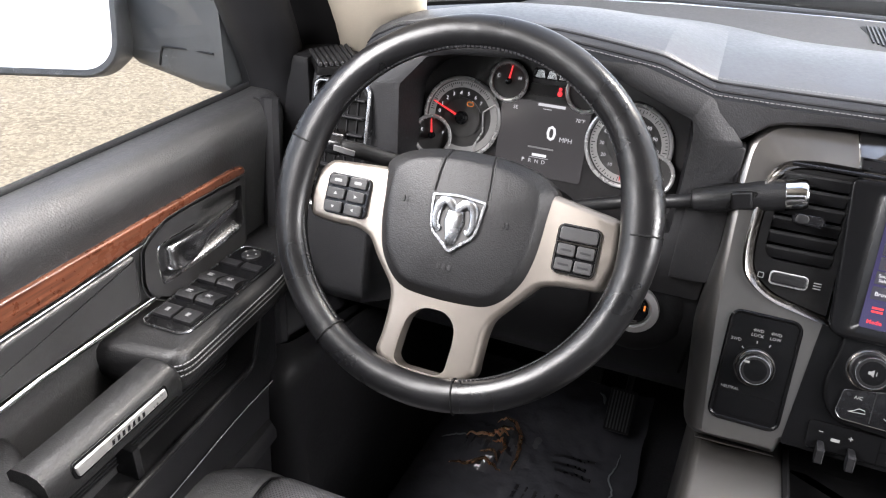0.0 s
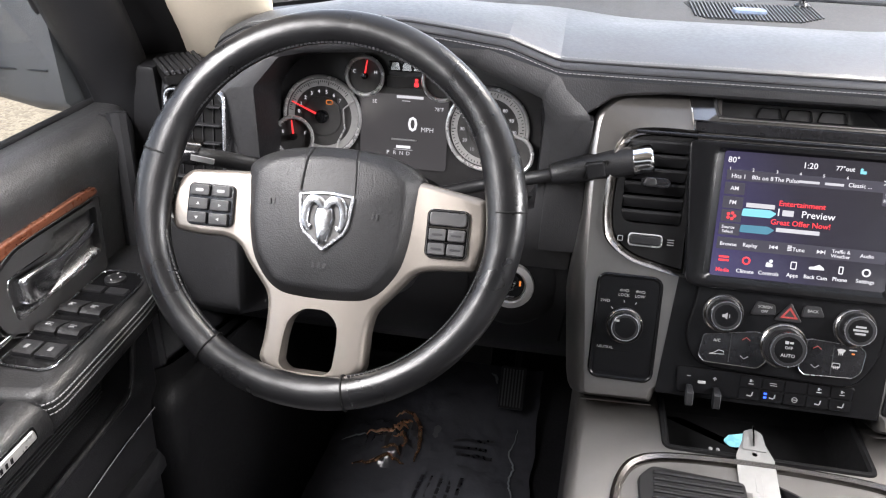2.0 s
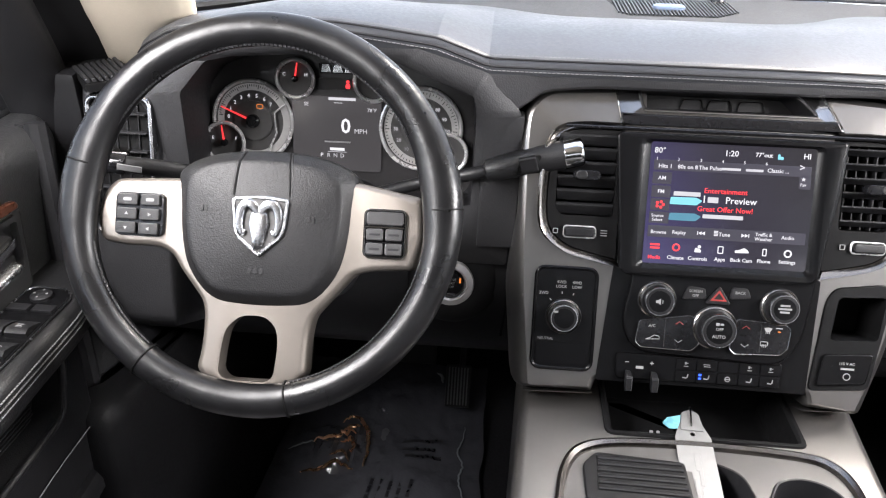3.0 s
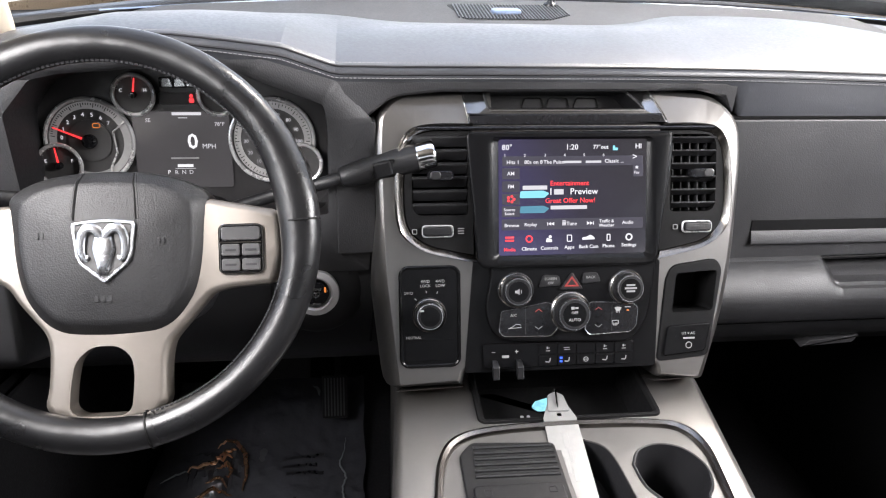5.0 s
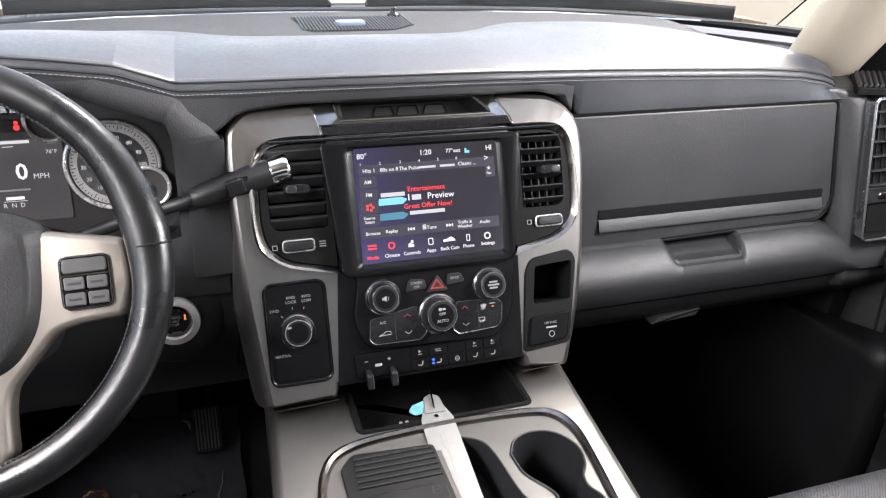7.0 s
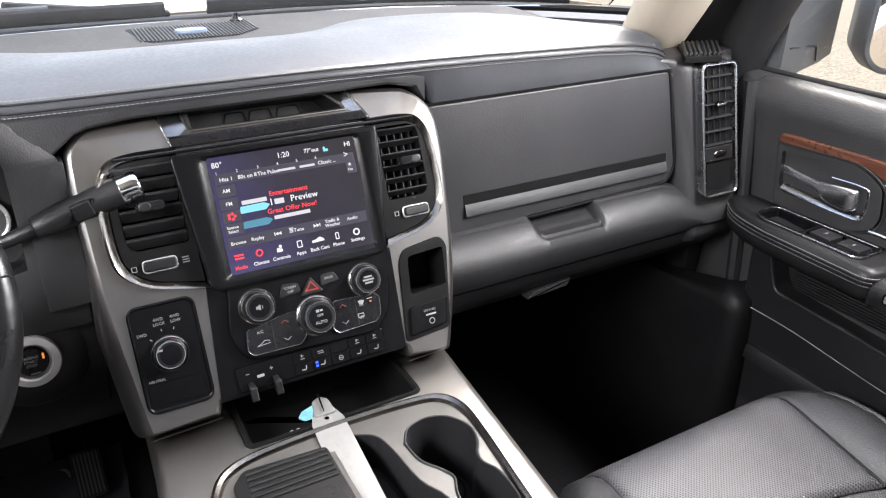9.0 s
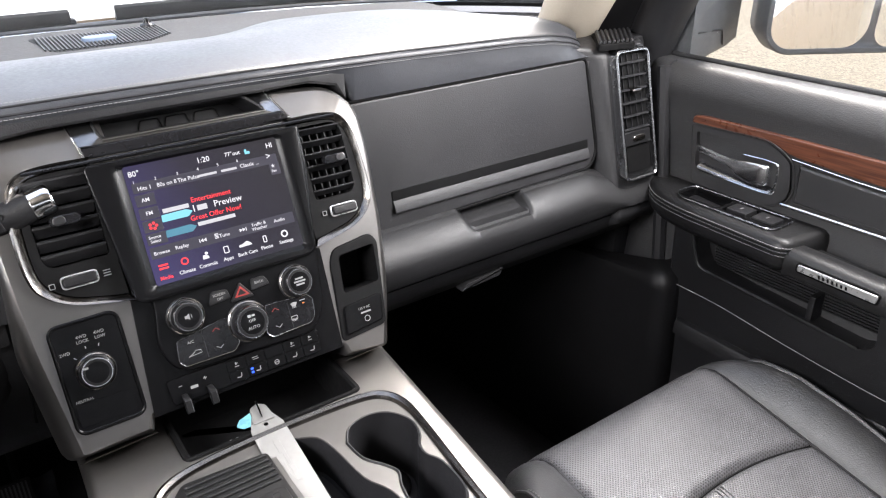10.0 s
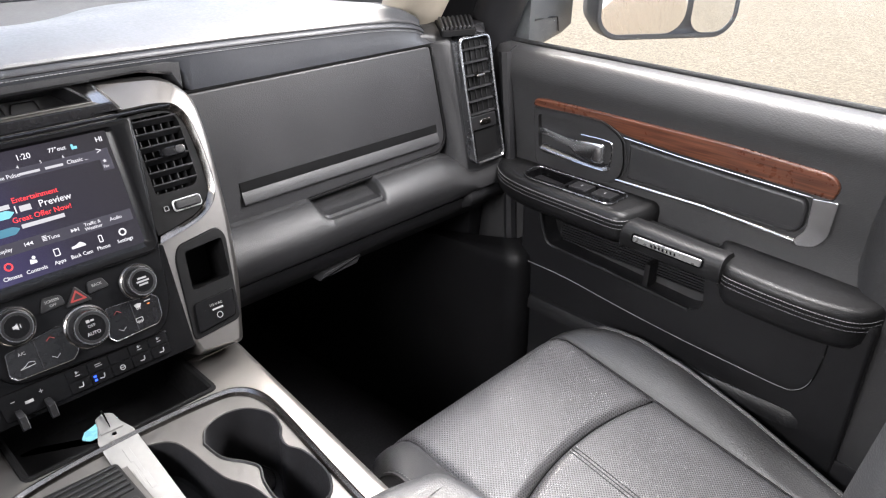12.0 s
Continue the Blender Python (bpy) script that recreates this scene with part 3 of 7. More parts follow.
# passenger fascia, lid and lower roll
rows = []
for x in np.linspace(-0.264, 0.20, 40):
    (y, z) = seam(x)
    low = float(np.interp(x, [-0.27, -0.228, -0.215, -0.200, -0.15, 0.15, 0.19, 0.20], [0.9345, 0.9345, 0.944, 0.9545, 0.9600, 0.9600, 0.950, 0.930]))
    k = 0.45 + 0.55 * float(np.clip((-0.206 - x) / 0.03, 0, 1))
    rows.append([(x, y + 0.004 - 0.0025 * k, z - 0.012), (x, y + 0.0055 - 0.0075 * k, z * 0.6 + low * 0.4 - 0.004), (x, y + 0.008 - 0.013 * k, low + 0.004), (x, y + 0.011 - 0.014 * k, low + 0.0008), (x, y + 0.018 - 0.012 * k, low - 0.001), (x, 0.075, low - 0.004)])
part("fascia", skin(rows, (0, 0.02, 0)), "lid", dashboard, "black grained fascia under the stitched edge")


def lid_y(z):
    return float(np.interp(z, [0.74, 0.925], [0.0050, 0.0342]))


lid_poly = round_poly([(0.190, 0.745), (0.628, 0.752), (0.643, 0.775), (0.628, 0.9235), (0.190, 0.9235)], [0.004, 0.02, 0.02, 0.008, 0.004])
glovebox_lid = part("glovebox_lid", plate(lid_poly, -0.02, 0.0, 0.003, lambda x, y, z: (x, lid_y(y) - z, y)), "lid", dashboard, "charcoal grained glovebox lid, closed")
ledge_rows = []
for x, k in [(0.2495, 0.0), (0.2505, 1.0)] + [(v, 1.0) for v in np.linspace(0.27, 0.60, 10)] + [(0.6240, 1.0), (0.6255, 0.0)]:
    ledge_rows.append([(x, lid_y(0.7855) + 0.002, 0.7855), (x, lid_y(0.785) - 0.0012 * k, 0.7850), (x, lid_y(0.780) - 0.0034 * k, 0.7795), (x, lid_y(0.772) - 0.0052 * k, 0.7715), (x, lid_y(0.769) - 0.0050 * k, 0.7690), (x, lid_y(0.768) - 0.004 * k, 0.7680), (x, lid_y(0.766) + 0.002, 0.7672)])
part("ledge", skin(ledge_rows, (0, 0.008, 0)), "lid", glovebox_lid, "raised ledge across the lid", angle=30)
# flat black strip on the lid, painting the shade of the groove
part("ledge_groove_shade", plate(rr(0.2500, 0.7845, 0.6240, 0.7985, 0.001, 2), -0.004, 0.0012, 0.0002, lambda x, y, z: (x, lid_y(y) - z, y)), "void", glovebox_lid)
part("lid_gap", sweep([(x, lid_y(z) + 0.001, z) for x, z in inset(lid_poly, -0.002)], 0.0022, n=6, closed=True, up=(0, 1, 0)), "void", dashboard)
roll = []
for x in sorted(list(np.linspace(0.180, 0.745, 52)) + [0.346, 0.349, 0.353, 0.357, 0.361, 0.365, 0.369, 0.373, 0.466, 0.468, 0.470, 0.472, 0.474, 0.477]):
    g = float(np.clip(min((x - 0.349) / 0.020, (0.476 - x) / 0.009), 0, 1))
    g = g * g * (3 - 2 * g)
    q = float(np.clip((x - 0.60) / 0.09, 0, 1))
    q = q * q * (3 - 2 * q)
    head = [(0.024, 0.745 - 0.010 * g), (0.006, 0.7480 - 0.016 * g), (-0.006, 0.7445 - 0.018 * g), (-0.016, 0.7385 - 0.016 * g), (-0.0250, 0.7310 - 0.009 * g), (-0.0325, 0.7220), (-0.0380, 0.7120)]
    head = [(y - 0.006 * q, z - 0.020 * q) for y, z in head]
    tail = [(-0.0410 - 0.004 * q, 0.700 - 0.014 * q), (-0.035, 0.678), (-0.029, 0.6725), (-0.020, 0.6715), (-0.026, 0.669), (-0.018, 0.645), (0.010, 0.615), (0.12, 0.595), (0.66, 0.60)]
    roll.append([(x, y, z) for y, z in head + tail])
part("lower_roll", skin(roll, (0, 0.01, 0.004)), "roll", dashboard, "black rounded lower dash roll with a pull recess", angle=50)
part("lower_latch", plate(round_poly([(0.350, 0.617), (0.424, 0.622), (0.432, 0.634), (0.362, 0.628)], 0.002), -0.02, 0.0, 0.002, lambda x, y, z: (x, -0.012 - z, y)), "lid", dashboard, "small lower glovebox pull")


def side_vent(s):
    """The end of the dashboard with its upright vent."""
    cx, cy, cz, grow = (-0.212, -0.782, 1.169, 1.06) if s > 0 else (-0.257, -0.738, 1.186, 1.06)
    far = lambda p: (cx + (p[0] - cx) * grow, cy + (p[1] - cy) * grow, cz + (p[2] - cz) * grow)
    f = lambda x, y, z: far((s * x, -0.030 - (0.94 - y) * 0.24 - z, y))
    loops = []
    for h, back in ((0.62, 0.16), (0.66, 0.06), (0.684, 0.006), (0.70, 0.001), (0.715, 0.0), (0.74, 0.0), (0.78, 0.0), (0.82, 0.0), (0.86, 0.0), (0.90, 0.0), (0.935, 0.0), (0.947, 0.003), (0.952, 0.010), (0.955, 0.022), (0.956, 0.06), (0.954, 0.14), (0.948, 0.22), (0.940, 0.30)):
        xb, yy, zz = f(0.6115, h, -0.006)
        xb, xo, yy = abs(xb), abs(f(0.694, h, -0.006)[0]), yy + back
        xl = float(np.interp(zz, [0.60, 0.745, 0.775, 0.925, 0.945, 0.98], [0.640, 0.645, 0.648, 0.6275, 0.615, 0.605])) if s > 0 else 0.622
        yl = float(np.interp(zz, [0.60, 0.74, 0.80, 0.925, 0.95, 0.98], [0.06, 0.012, 0.028, 0.044, 0.052, 0.075])) if s > 0 else 0.040
        yl = max(yl, yy + 0.004)
        row = [(xl + 0.02, yl + 0.06), (xl + 0.001, yl + 0.004), (xl - 0.001, yl - 0.003)]
        row += [(xl + (xb - xl) * t - 0.0025 * math.sin(math.pi * t), yl + (yy - yl) * t - 0.003 * math.sin(math.pi * t)) for t in (0.25, 0.5, 0.75, 0.95)]
        row += [(xb + 0.004, yy), ((xb + xo) / 2, yy), (xo, yy), (xo + 0.008, yy + 0.004), (xo + 0.014, yy + 0.02), (xo + 0.018, yy + 0.10)]
        loops.append([(s * x, y, zz) for x, y in row])
    end = part("end_cap", skin(loops), "lid", dashboard, "charcoal dash end around the side vent", angle=60)
    low = 0.754 if s > 0 else 0.800
    outer = rr(0.616, low, 0.689, 0.948, 0.010)
    inner = rr(0.6205, low + 0.0045, 0.6845, 0.9435, 0.007)
    bez = part("vent_bezel", frame_plate(outer, inner, -0.035, 0.011, 0.0018), "mirrorgrey", dashboard, "chrome upright vent surround")
    well = part("vent_well", plate(inner, -0.012, 0.0005, 0.0005, f), "void", dashboard)
    for v in bez.data.vertices:
        v.co = f(*v.co)
    for k in range(6):
        z = 0.928 - k * 0.0195
        part("slat", plate(rr(0.6235, z - 0.0012, 0.6815, z + 0.0012, 0.0005, 2), 0.002, 0.008, 0.001, f), "dark", well)
    for k in range(4):
        x = 0.634 + k * 0.0125
        part("slat", plate(rr(x - 0.0007, 0.828, x + 0.0007, 0.938, 0.0003, 1), 0.0, 0.003, 0.0003, f), "dark", well)
    part("vent_tab", plate(rr(0.643, 0.8855, 0.663, 0.8915, 0.0028), 0.0, 0.014, 0.002, f), "smoke", well, "chrome vent tab")
    part("divider", plate(rr(0.6235, 0.806, 0.6815, 0.828, 0.002), 0.0, 0.007, 0.002, f), "plastic", well)
    part("vent_wheel", plate(rr(0.640, 0.812, 0.667, 0.8215, 0.004), 0.0, 0.010, 0.003, f), "smoke", well, "chrome vent thumb wheel")
    if s > 0:
        part("blank_panel", plate(rr(0.630, 0.764, 0.676, 0.802, 0.003), 0.0, 0.002, 0.001, f), "void", well)
    # window demister
    lid_top = [(0.641, 0.020), (0.704, 0.002), (0.770, 0.078), (0.700, 0.095)] if s > 0 else [(0.664, 0.030), (0.707, -0.003), (0.748, 0.052), (0.716, 0.100)]
    dem = part("demister", plate([(s * x, y) for x, y in round_poly(lid_top, 0.006)[::s]], -0.01, 0.0, 0.002), "void", dashboard, at=pose(0, 0, 0.9465, 1, 0, 0))
    (ax, ay), (bx, by), (ex, ey), (gx, gy) = lid_top
    for k in range(8):
        t = (k + 0.6) / 8.2
        p, q = Vector((ax + (bx - ax) * t, ay + (by - ay) * t + 0.004)), Vector((gx + (ex - gx) * t, gy + (ey - gy) * t - 0.004))
        mid, d = (p + q) / 2, q - p
        part("demist_slat", moved(box(-0.0024, 0.0024, -d.length / 2, d.length / 2, -0.001, 0.0055, 0.001, 1), Matrix.Translation((s * mid.x, mid.y, 0)) @ Matrix.Rotation(-s * math.atan2(d.x, d.y), 4, "Z") @ Matrix.Rotation(radians(s * 25), 4, "Y")), "lid", dem)


for s in (-1, 1):
    side_vent(s)

# speaker grille, light sensor and theft lamp in the shelf
tip = Matrix.Translation((0, 0.375, 0.9828)) @ Matrix.Rotation(radians(2.0), 4, "X") @ Matrix.Translation((0, -0.375, 0))
grille = part("speaker_grille", moved(plate(round_poly([(-0.080, 0.315), (0.048, 0.320), (0.090, 0.430), (-0.100, 0.425)], 0.012), -0.008, 0.0015, 0.001), tip), "void", dashboard, "black ribbed speaker grille")
for k in range(34):
    x = -0.090 + k * 0.0052
    part("rib", moved(box(x, x + 0.0022, 0.321 + 0.9 * max(0, abs(x + 0.016) - 0.062), 0.422, 0.0, 0.0032, 0.0), tip), "lid", grille)
part("sensor", moved(plate(rr(-0.037, 0.354, 0.010, 0.376, 0.010, 5), 0.0, 0.0075, 0.003), tip), "sensor", dashboard, "pale blue-grey light sensor lens")
part("theft_lamp", lathe([(0.012, 0.0), (0.011, 0.004), (0.006, 0.007), (0.005, 0.012), (0.003, 0.014), (0.0, 0.0145)], 16), "gloss", dashboard, at=pose(0.070, 0.425, 0.985))

# driver side: cluster hood, side panels, lower panel
lip = round_poly([(-0.6110, 0.810), (-0.6085, 0.9420), (-0.5720, 0.9815), (-0.5400, 0.9885), (-0.4500, 0.9948), (-0.3560, 0.9878), (-0.2710, 0.9550), (-0.2660, 0.9330), (-0.2680, 0.8500), (-0.2695, 0.8170), (-0.3050, 0.8100)], 0.006, 3)
face_in = round_poly([(-0.625, 0.772), (-0.625, 0.905), (-0.600, 0.938), (-0.56, 0.950), (-0.440, 0.960), (-0.341, 0.950), (-0.290, 0.930), (-0.282, 0.915), (-0.280, 0.870), (-0.284, 0.790), (-0.310, 0.772)], 0.012, 3)
part("cluster_hood", loft([[(x, 0.008, z + 0.001) for x, z in inset(lip, -0.003)], [(x, 0.013, z) for x, z in lip], [(x, 0.140, z) for x, z in face_in]], caps=False), "dark", dashboard, "black hood around the instruments")
part("cluster_trim", sweep([(x, 0.009, z) for x, z in lip], 0.0020, n=6, closed=True, up=(0, 1, 0)), "plastic", dashboard)
wide = [(-0.680, 0.016, 0.74), (-0.680, 0.020, 0.93), (-0.650, 0.025, 0.9680), (-0.590, -0.0015, 0.9965), (-0.450, -0.0035, 1.0105), (-0.335, 0.0020, 0.9995), (-0.262, 0.0125, 0.9745), (-0.224, 0.0080, 0.9335), (-0.225, 0.020, 0.88), (-0.227, 0.016, 0.79), (-0.23, 0.014, 0.74)]
wide_xz = round_poly([(x, z) for x, y, z in wide], 0.004, 3)
wide_y = [y for x, y, z in wide for k in range(4)]
near = inset(lip, -0.006)
strip = [[(x, y, z) for (x, z), y in zip(wide_xz, wide_y)]]
for t, out_y in ((0.30, 0.0030), (0.60, 0.0040), (0.85, 0.0022)):
    strip.append([(x0 + (x1 - x0) * t, y + (0.0045 - y) * t - out_y, z0 + (z1 - z0) * t) for (x0, z0), y, (x1, z1) in zip(wide_xz, wide_y, near)])
strip += [[(x, 0.0050, z) for x, z in near], [(x, 0.0095, z) for x, z in inset(lip, -0.002)]]
part("cluster_surround", loft(strip, caps=False), "surround", dashboard, "black grained panel around the instruments", angle=75)
filler = round_poly([(-0.2645, 0.9300), (-0.2200, 0.9300), (-0.2215, 0.768), (-0.2665, 0.768)], 0.003)[::-1]
part("filler_panel", plate(filler, -0.02, 0.0, 0.002, lambda x, y, z: (x, 0.0030 + 0.10 * (x + 0.2665) - z, y)), "surround", dashboard, "black grained filler panel beside the instruments")
rows = []
for x in np.linspace(-0.735, -0.195, 30):
    rows.append([(x, 0.075, 0.800), (x, 0.040, 0.790), (x, 0.028, 0.775), (x, 0.014, 0.70), (x, 0.030, 0.62), (x, 0.07, 0.57), (x, 0.64, 0.57)])
part("knee_panel", skin(rows, (0, 0.01, 0)), "plastic", dashboard, "black plastic lower panel under the wheel")
part("panel_gap", sweep([(-0.212, 0.026, 0.778), (-0.225, 0.012, 0.70), (-0.23, 0.022, 0.63)], 0.0018, n=5), "void", dashboard)
part("core", box(-0.72, 0.72, 0.17, 0.50, 0.60, 0.955, 0.0), "dark", dashboard)
part("core", box(-0.655, -0.245, 0.155, 0.20, 0.90, 0.984, 0.0), "dark", dashboard)
for s in (-1, 1):
    ob = part("wall_cowl_side", box(min(s * 0.745, s * 0.88), max(s * 0.745, s * 0.88), 0.04, 0.80, 0.0, 0.945, 0.01), "dark", None)
    tagged(ob, "black cowl side behind the dash end", "cowl side", kind="structure")

# start button, light switch
start = part("start_bezel", lathe([(0.027, -0.01), (0.029, 0.0), (0.028, 0.004), (0.021, 0.006), (0.019, 0.004), (0.019, -0.004), (0.0, -0.004)], 36), "startring", dashboard, "silver ring round the start button", at=pose(-0.2955, 0.004, 0.716, 78, 0, 0))
part("start_button", lathe([(0.0165, -0.006), (0.0165, 0.001), (0.015, 0.003), (0.0, 0.0035)], 28), "gloss", start, "black engine start button")
part("start_lamp", plate(rr(0.0105, 0.001, 0.0128, 0.008, 0.001, 2), 0.002, 0.0035, 0.0003), "orange", start)
for body, y in (("ENGINE", 0.0052), ("START", 0.0006), ("STOP", -0.0040)):
    words(body, -0.001, y, 0.0037, 0.0046, "white", start)
part("lettering", plate(rr(-0.004, -0.0140, 0.006, -0.0125, 0.0003, 1), 0.003, 0.0040, 0.0001), "grey", start)
part("start_boss", lathe([(0.062, -0.035), (0.060, -0.012), (0.052, -0.004), (0.036, -0.001), (0.030, -0.002)], 36), "plastic", dashboard, at=pose(-0.2955, 0.010, 0.716, 78, 0, 0))
switch = part("light_switch", plate(rr(-0.742, 0.694, -0.705, 0.722, 0.004), -0.02, 0.005, 0.001, lambda x, y, z: (x, 0.012 - z, y)), "gloss", dashboard, "small black dimmer panel")
part("lettering", plate(rr(-0.736, 0.7125, -0.714, 0.7150, 0.0003, 1), 0.0045, 0.0055, 0.0001, lambda x, y, z: (x, 0.012 - z, y)), "grey", switch)

# ---------------------------------------------------------------- instruments
# local axes: x across, y up the face, z towards the driver
instruments = thing("instrument_cluster", "instrument cluster with chrome-ringed gauges and lit display", "instrument cluster", at=pose(-0.4565, 0.128, 0.868, 90 - 10, 0, 0))
part("back_plate", plate(round_poly([(-0.195, -0.100), (0.180, -0.100), (0.185, 0.05), (0.12, 0.083), (0.03, 0.094), (-0.13, 0.083), (-0.19, 0.05)], 0.01), -0.02, 0.0, 0.001), "facia", instruments)


def gauge(x, y, r, digits, first, last, needle, label, size):
    g = part("gauge", lathe([(r, 0.0), (r, 0.004), (r * 0.94, 0.003), (r * 0.93, 0.001), (0.0, 0.001)], 48), "gauge", instruments, label, at=pose(x, y, 0.0095 if r < 0.04 else 0.0))
    part("gauge_ring", sweep([(r * math.cos(a), r * math.sin(a), 0.005) for a in np.linspace(0, 2 * math.pi, 65)[:-1]], 0.0026, 0.0026, closed=True, n=8), "ring", g, "bright gauge ring")
    if r > 0.04:
        part("band", loft([[(k * r * math.cos(a), k * r * math.sin(a), 0.0018) for a in np.linspace(0, 2 * math.pi, 65)[:-1]] for k in (0.93, 0.76)], caps=False), "band", g, "silver scale band")
        part("inner_disc", lathe([(r * 0.50, 0.001), (r * 0.50, 0.003), (r * 0.47, 0.0035), (0.0, 0.0035)], 40), "gauge", g)
    n = len(digits)
    bm = []
    for k in range((n - 1) * 5 + 1):
        a = radians(first + (last - first) * k / ((n - 1) * 5))
        long = 0.10 if k % 5 == 0 else 0.05
        bm.append(moved(box(r * (0.90 - long), r * 0.90, -r * 0.008, r * 0.008, 0.0019, 0.0026, 0.0), Matrix.Rotation(a, 4, "Z")))
    part("scale_mark", join(*bm), "dark" if r > 0.04 else "white", g)
    for k, d in enumerate(digits):
        a = radians(first + (last - first) * k / (n - 1))
        if d:
            words(d, r * 0.63 * math.cos(a), r * 0.63 * math.sin(a), 0.0042, size, "dimtext", g)
    hand = moved(loft([[(-r * 0.1, -w, 0.0055), (-r * 0.1, w, 0.0055), (r * 0.86, w * 0.35, 0.0055), (r * 0.86, -w * 0.35, 0.0055)] if z == 0 else [(-r * 0.1, -w, 0.007), (-r * 0.1, w, 0.007), (r * 0.86, w * 0.35, 0.007), (r * 0.86, -w * 0.35, 0.007)] for z in (0, 1) for w in (r * (0.030 if r > 0.04 else 0.055),)]), Matrix.Rotation(radians(needle), 4, "Z"))
    part("needle", hand, "needle", g, "lit red needle")
    part("hub", lathe([(r * 0.17, 0.003), (r * 0.17, 0.008), (r * 0.13, 0.010), (0.0, 0.0105)], 24), "gloss", g)
    return g


tach = gauge(-0.1095, 0.000, 0.0515, [str(k) for k in range(8)], 172, 42, 157, "black rev counter, needle near idle", 0.0068)
part("scale_edge", sweep([(0.044, 0.024, 0.006), (0.029, 0.012, 0.006), (0.031, -0.014, 0.006), (0.022, -0.032, 0.006), (0.020, -0.047, 0.006)], 0.0012, n=6), "ring", tach)
part("check_lamp", frame_plate(rr(0.005, 0.016, 0.014, 0.022, 0.002, 2), rr(0.0058, 0.0168, 0.0132, 0.0212, 0.0015, 2), 0.0036, 0.0042, 0.0001), "orange", tach)
gauge(0.1095, 0.000, 0.0515, ["", "10", "20", "30", "40", "50", "60", "70", "80", "90", "100", "110", "120", ""], 262, -82, 266, "black speedometer, needle at zero", 0.0062)
gauge(-0.1455, -0.028, 0.0258, ["E", "", "F"], 160, 20, 96, "small black fuel gauge", 0.006)
gauge(-0.0495, 0.057, 0.0235, ["C", "", "H"], 160, 20, 80, "small black temperature gauge", 0.006)
gauge(0.0495, 0.057, 0.0235, ["L", "", "H"], 160, 20, 140, "small black oil gauge", 0.006)
gauge(0.1455, -0.028, 0.0240, ["", "", ""], 160, 20, 120, "small black voltage gauge", 0.006)
info = part("display", plate(rr(-0.058, -0.060, 0.058, 0.036, 0.004), 0.0, 0.003, 0.001), "cluster", instruments, "lit grey driver display")
words("0", 0.012, -0.002, 0.0031, 0.026, "text", info, bold=0.0004)
words("MPH", 0.0315, -0.0075, 0.0031, 0.0085, "dimtext", info)
words("SE", -0.039, 0.025, 0.0031, 0.0065, "dimtext", info)
words("78°F", 0.046, 0.020, 0.0031, 0.0065, "dimtext", info)
for x, c, m in ((-0.020, "P", "text"), (-0.011, "R", "dimtext"), (-0.002, "N", "dimtext"), (0.007, "D", "dimtext")):
    words(c, x, -0.040, 0.0031, 0.0072, m, info)
for x0, x1, y, h, m in ((-0.010, 0.025, 0.033, 0.0035, "dimtext"), (-0.003, 0.008, 0.028, 0.0008, "dimtext"), (-0.016, 0.018, -0.022, 0.0022, "grey"), (-0.009, 0.010, -0.0315, 0.0035, "text"), (-0.012, 0.013, -0.0350, 0.0006, "dimtext")):
    part("text_bar", plate(rr(x0, y - h / 2, x1, y + h / 2, 0.0002, 1), 0.003, 0.0034, 0.0001), m, info)
strip = part("lamp_strip", plate(rr(-0.024, 0.044, 0.030, 0.058, 0.002), 0.0, 0.002, 0.0006), "gauge", instruments)
part("belt_lamp", join(plate(rr(0.012, 0.046, 0.018, 0.052, 0.002, 2), 0.002, 0.0028, 0.0002), plate(ellipse(0.015, 0.0545, 0.0022, n=12), 0.002, 0.0028, 0.0002)), "redtext", strip, "lit red belt warning lamp")
badge = part("badge", plate(rr(-0.022, 0.064, 0.027, 0.077, 0.002), 0.0, 0.0015, 0.0005), "gloss", instruments, "small chrome badge")
for k in range(3):
    part("badge_block", plate(round_poly([(-0.019 + k * 0.015, 0.0655), (-0.006 + k * 0.015, 0.0655), (-0.009 + k * 0.015, 0.0755), (-0.017 + k * 0.015, 0.0755)], 0.001, 2), 0.001, 0.003, 0.0006), "chrome", badge)


# ---------------------------------------------------------------- centre stack
# local axes: x across, y up the sloping face, z towards the seats
LEAN = math.degrees(math.atan(0.425))
center_stack = thing("center_stack", "graphite and gloss black center stack with touch screen", "center stack", at=pose(0, 0, 0.9, 90 - LEAN, 0, 0))
outer = round_poly([(-0.205, -0.274), (-0.126, -0.270), (-0.122, -0.2555), (0.102, -0.2555), (0.106, -0.270), (0.163, -0.278), (0.1855, -0.200), (0.1985, -0.125), (0.207, -0.02), (0.205, 0.030), (0.176, 0.064), (0.10, 0.070), (0.084, 0.070), (0.084, 0.038), (-0.088, 0.038), (-0.088, 0.070), (-0.12, 0.070), (-0.198, 0.066), (-0.2205, 0.042), (-0.2222, 0.00), (-0.2205, -0.080), (-0.2185, -0.145)], [0.012, 0.004, 0.003, 0.003, 0.004, 0.010, 0.03, 0.03, 0.03, 0.02, 0.02, 0.005, 0.002, 0.002, 0.002, 0.002, 0.005, 0.02, 0.02, 0.03, 0.03, 0.03], 5)


def roll_back(p, d, z):
    """The frame's rim: rounded, and rolled away at the top."""
    return [(x, y, z - 9.7 * max(0, y - 0.030) ** 2) for x, y in inset(p, d)]


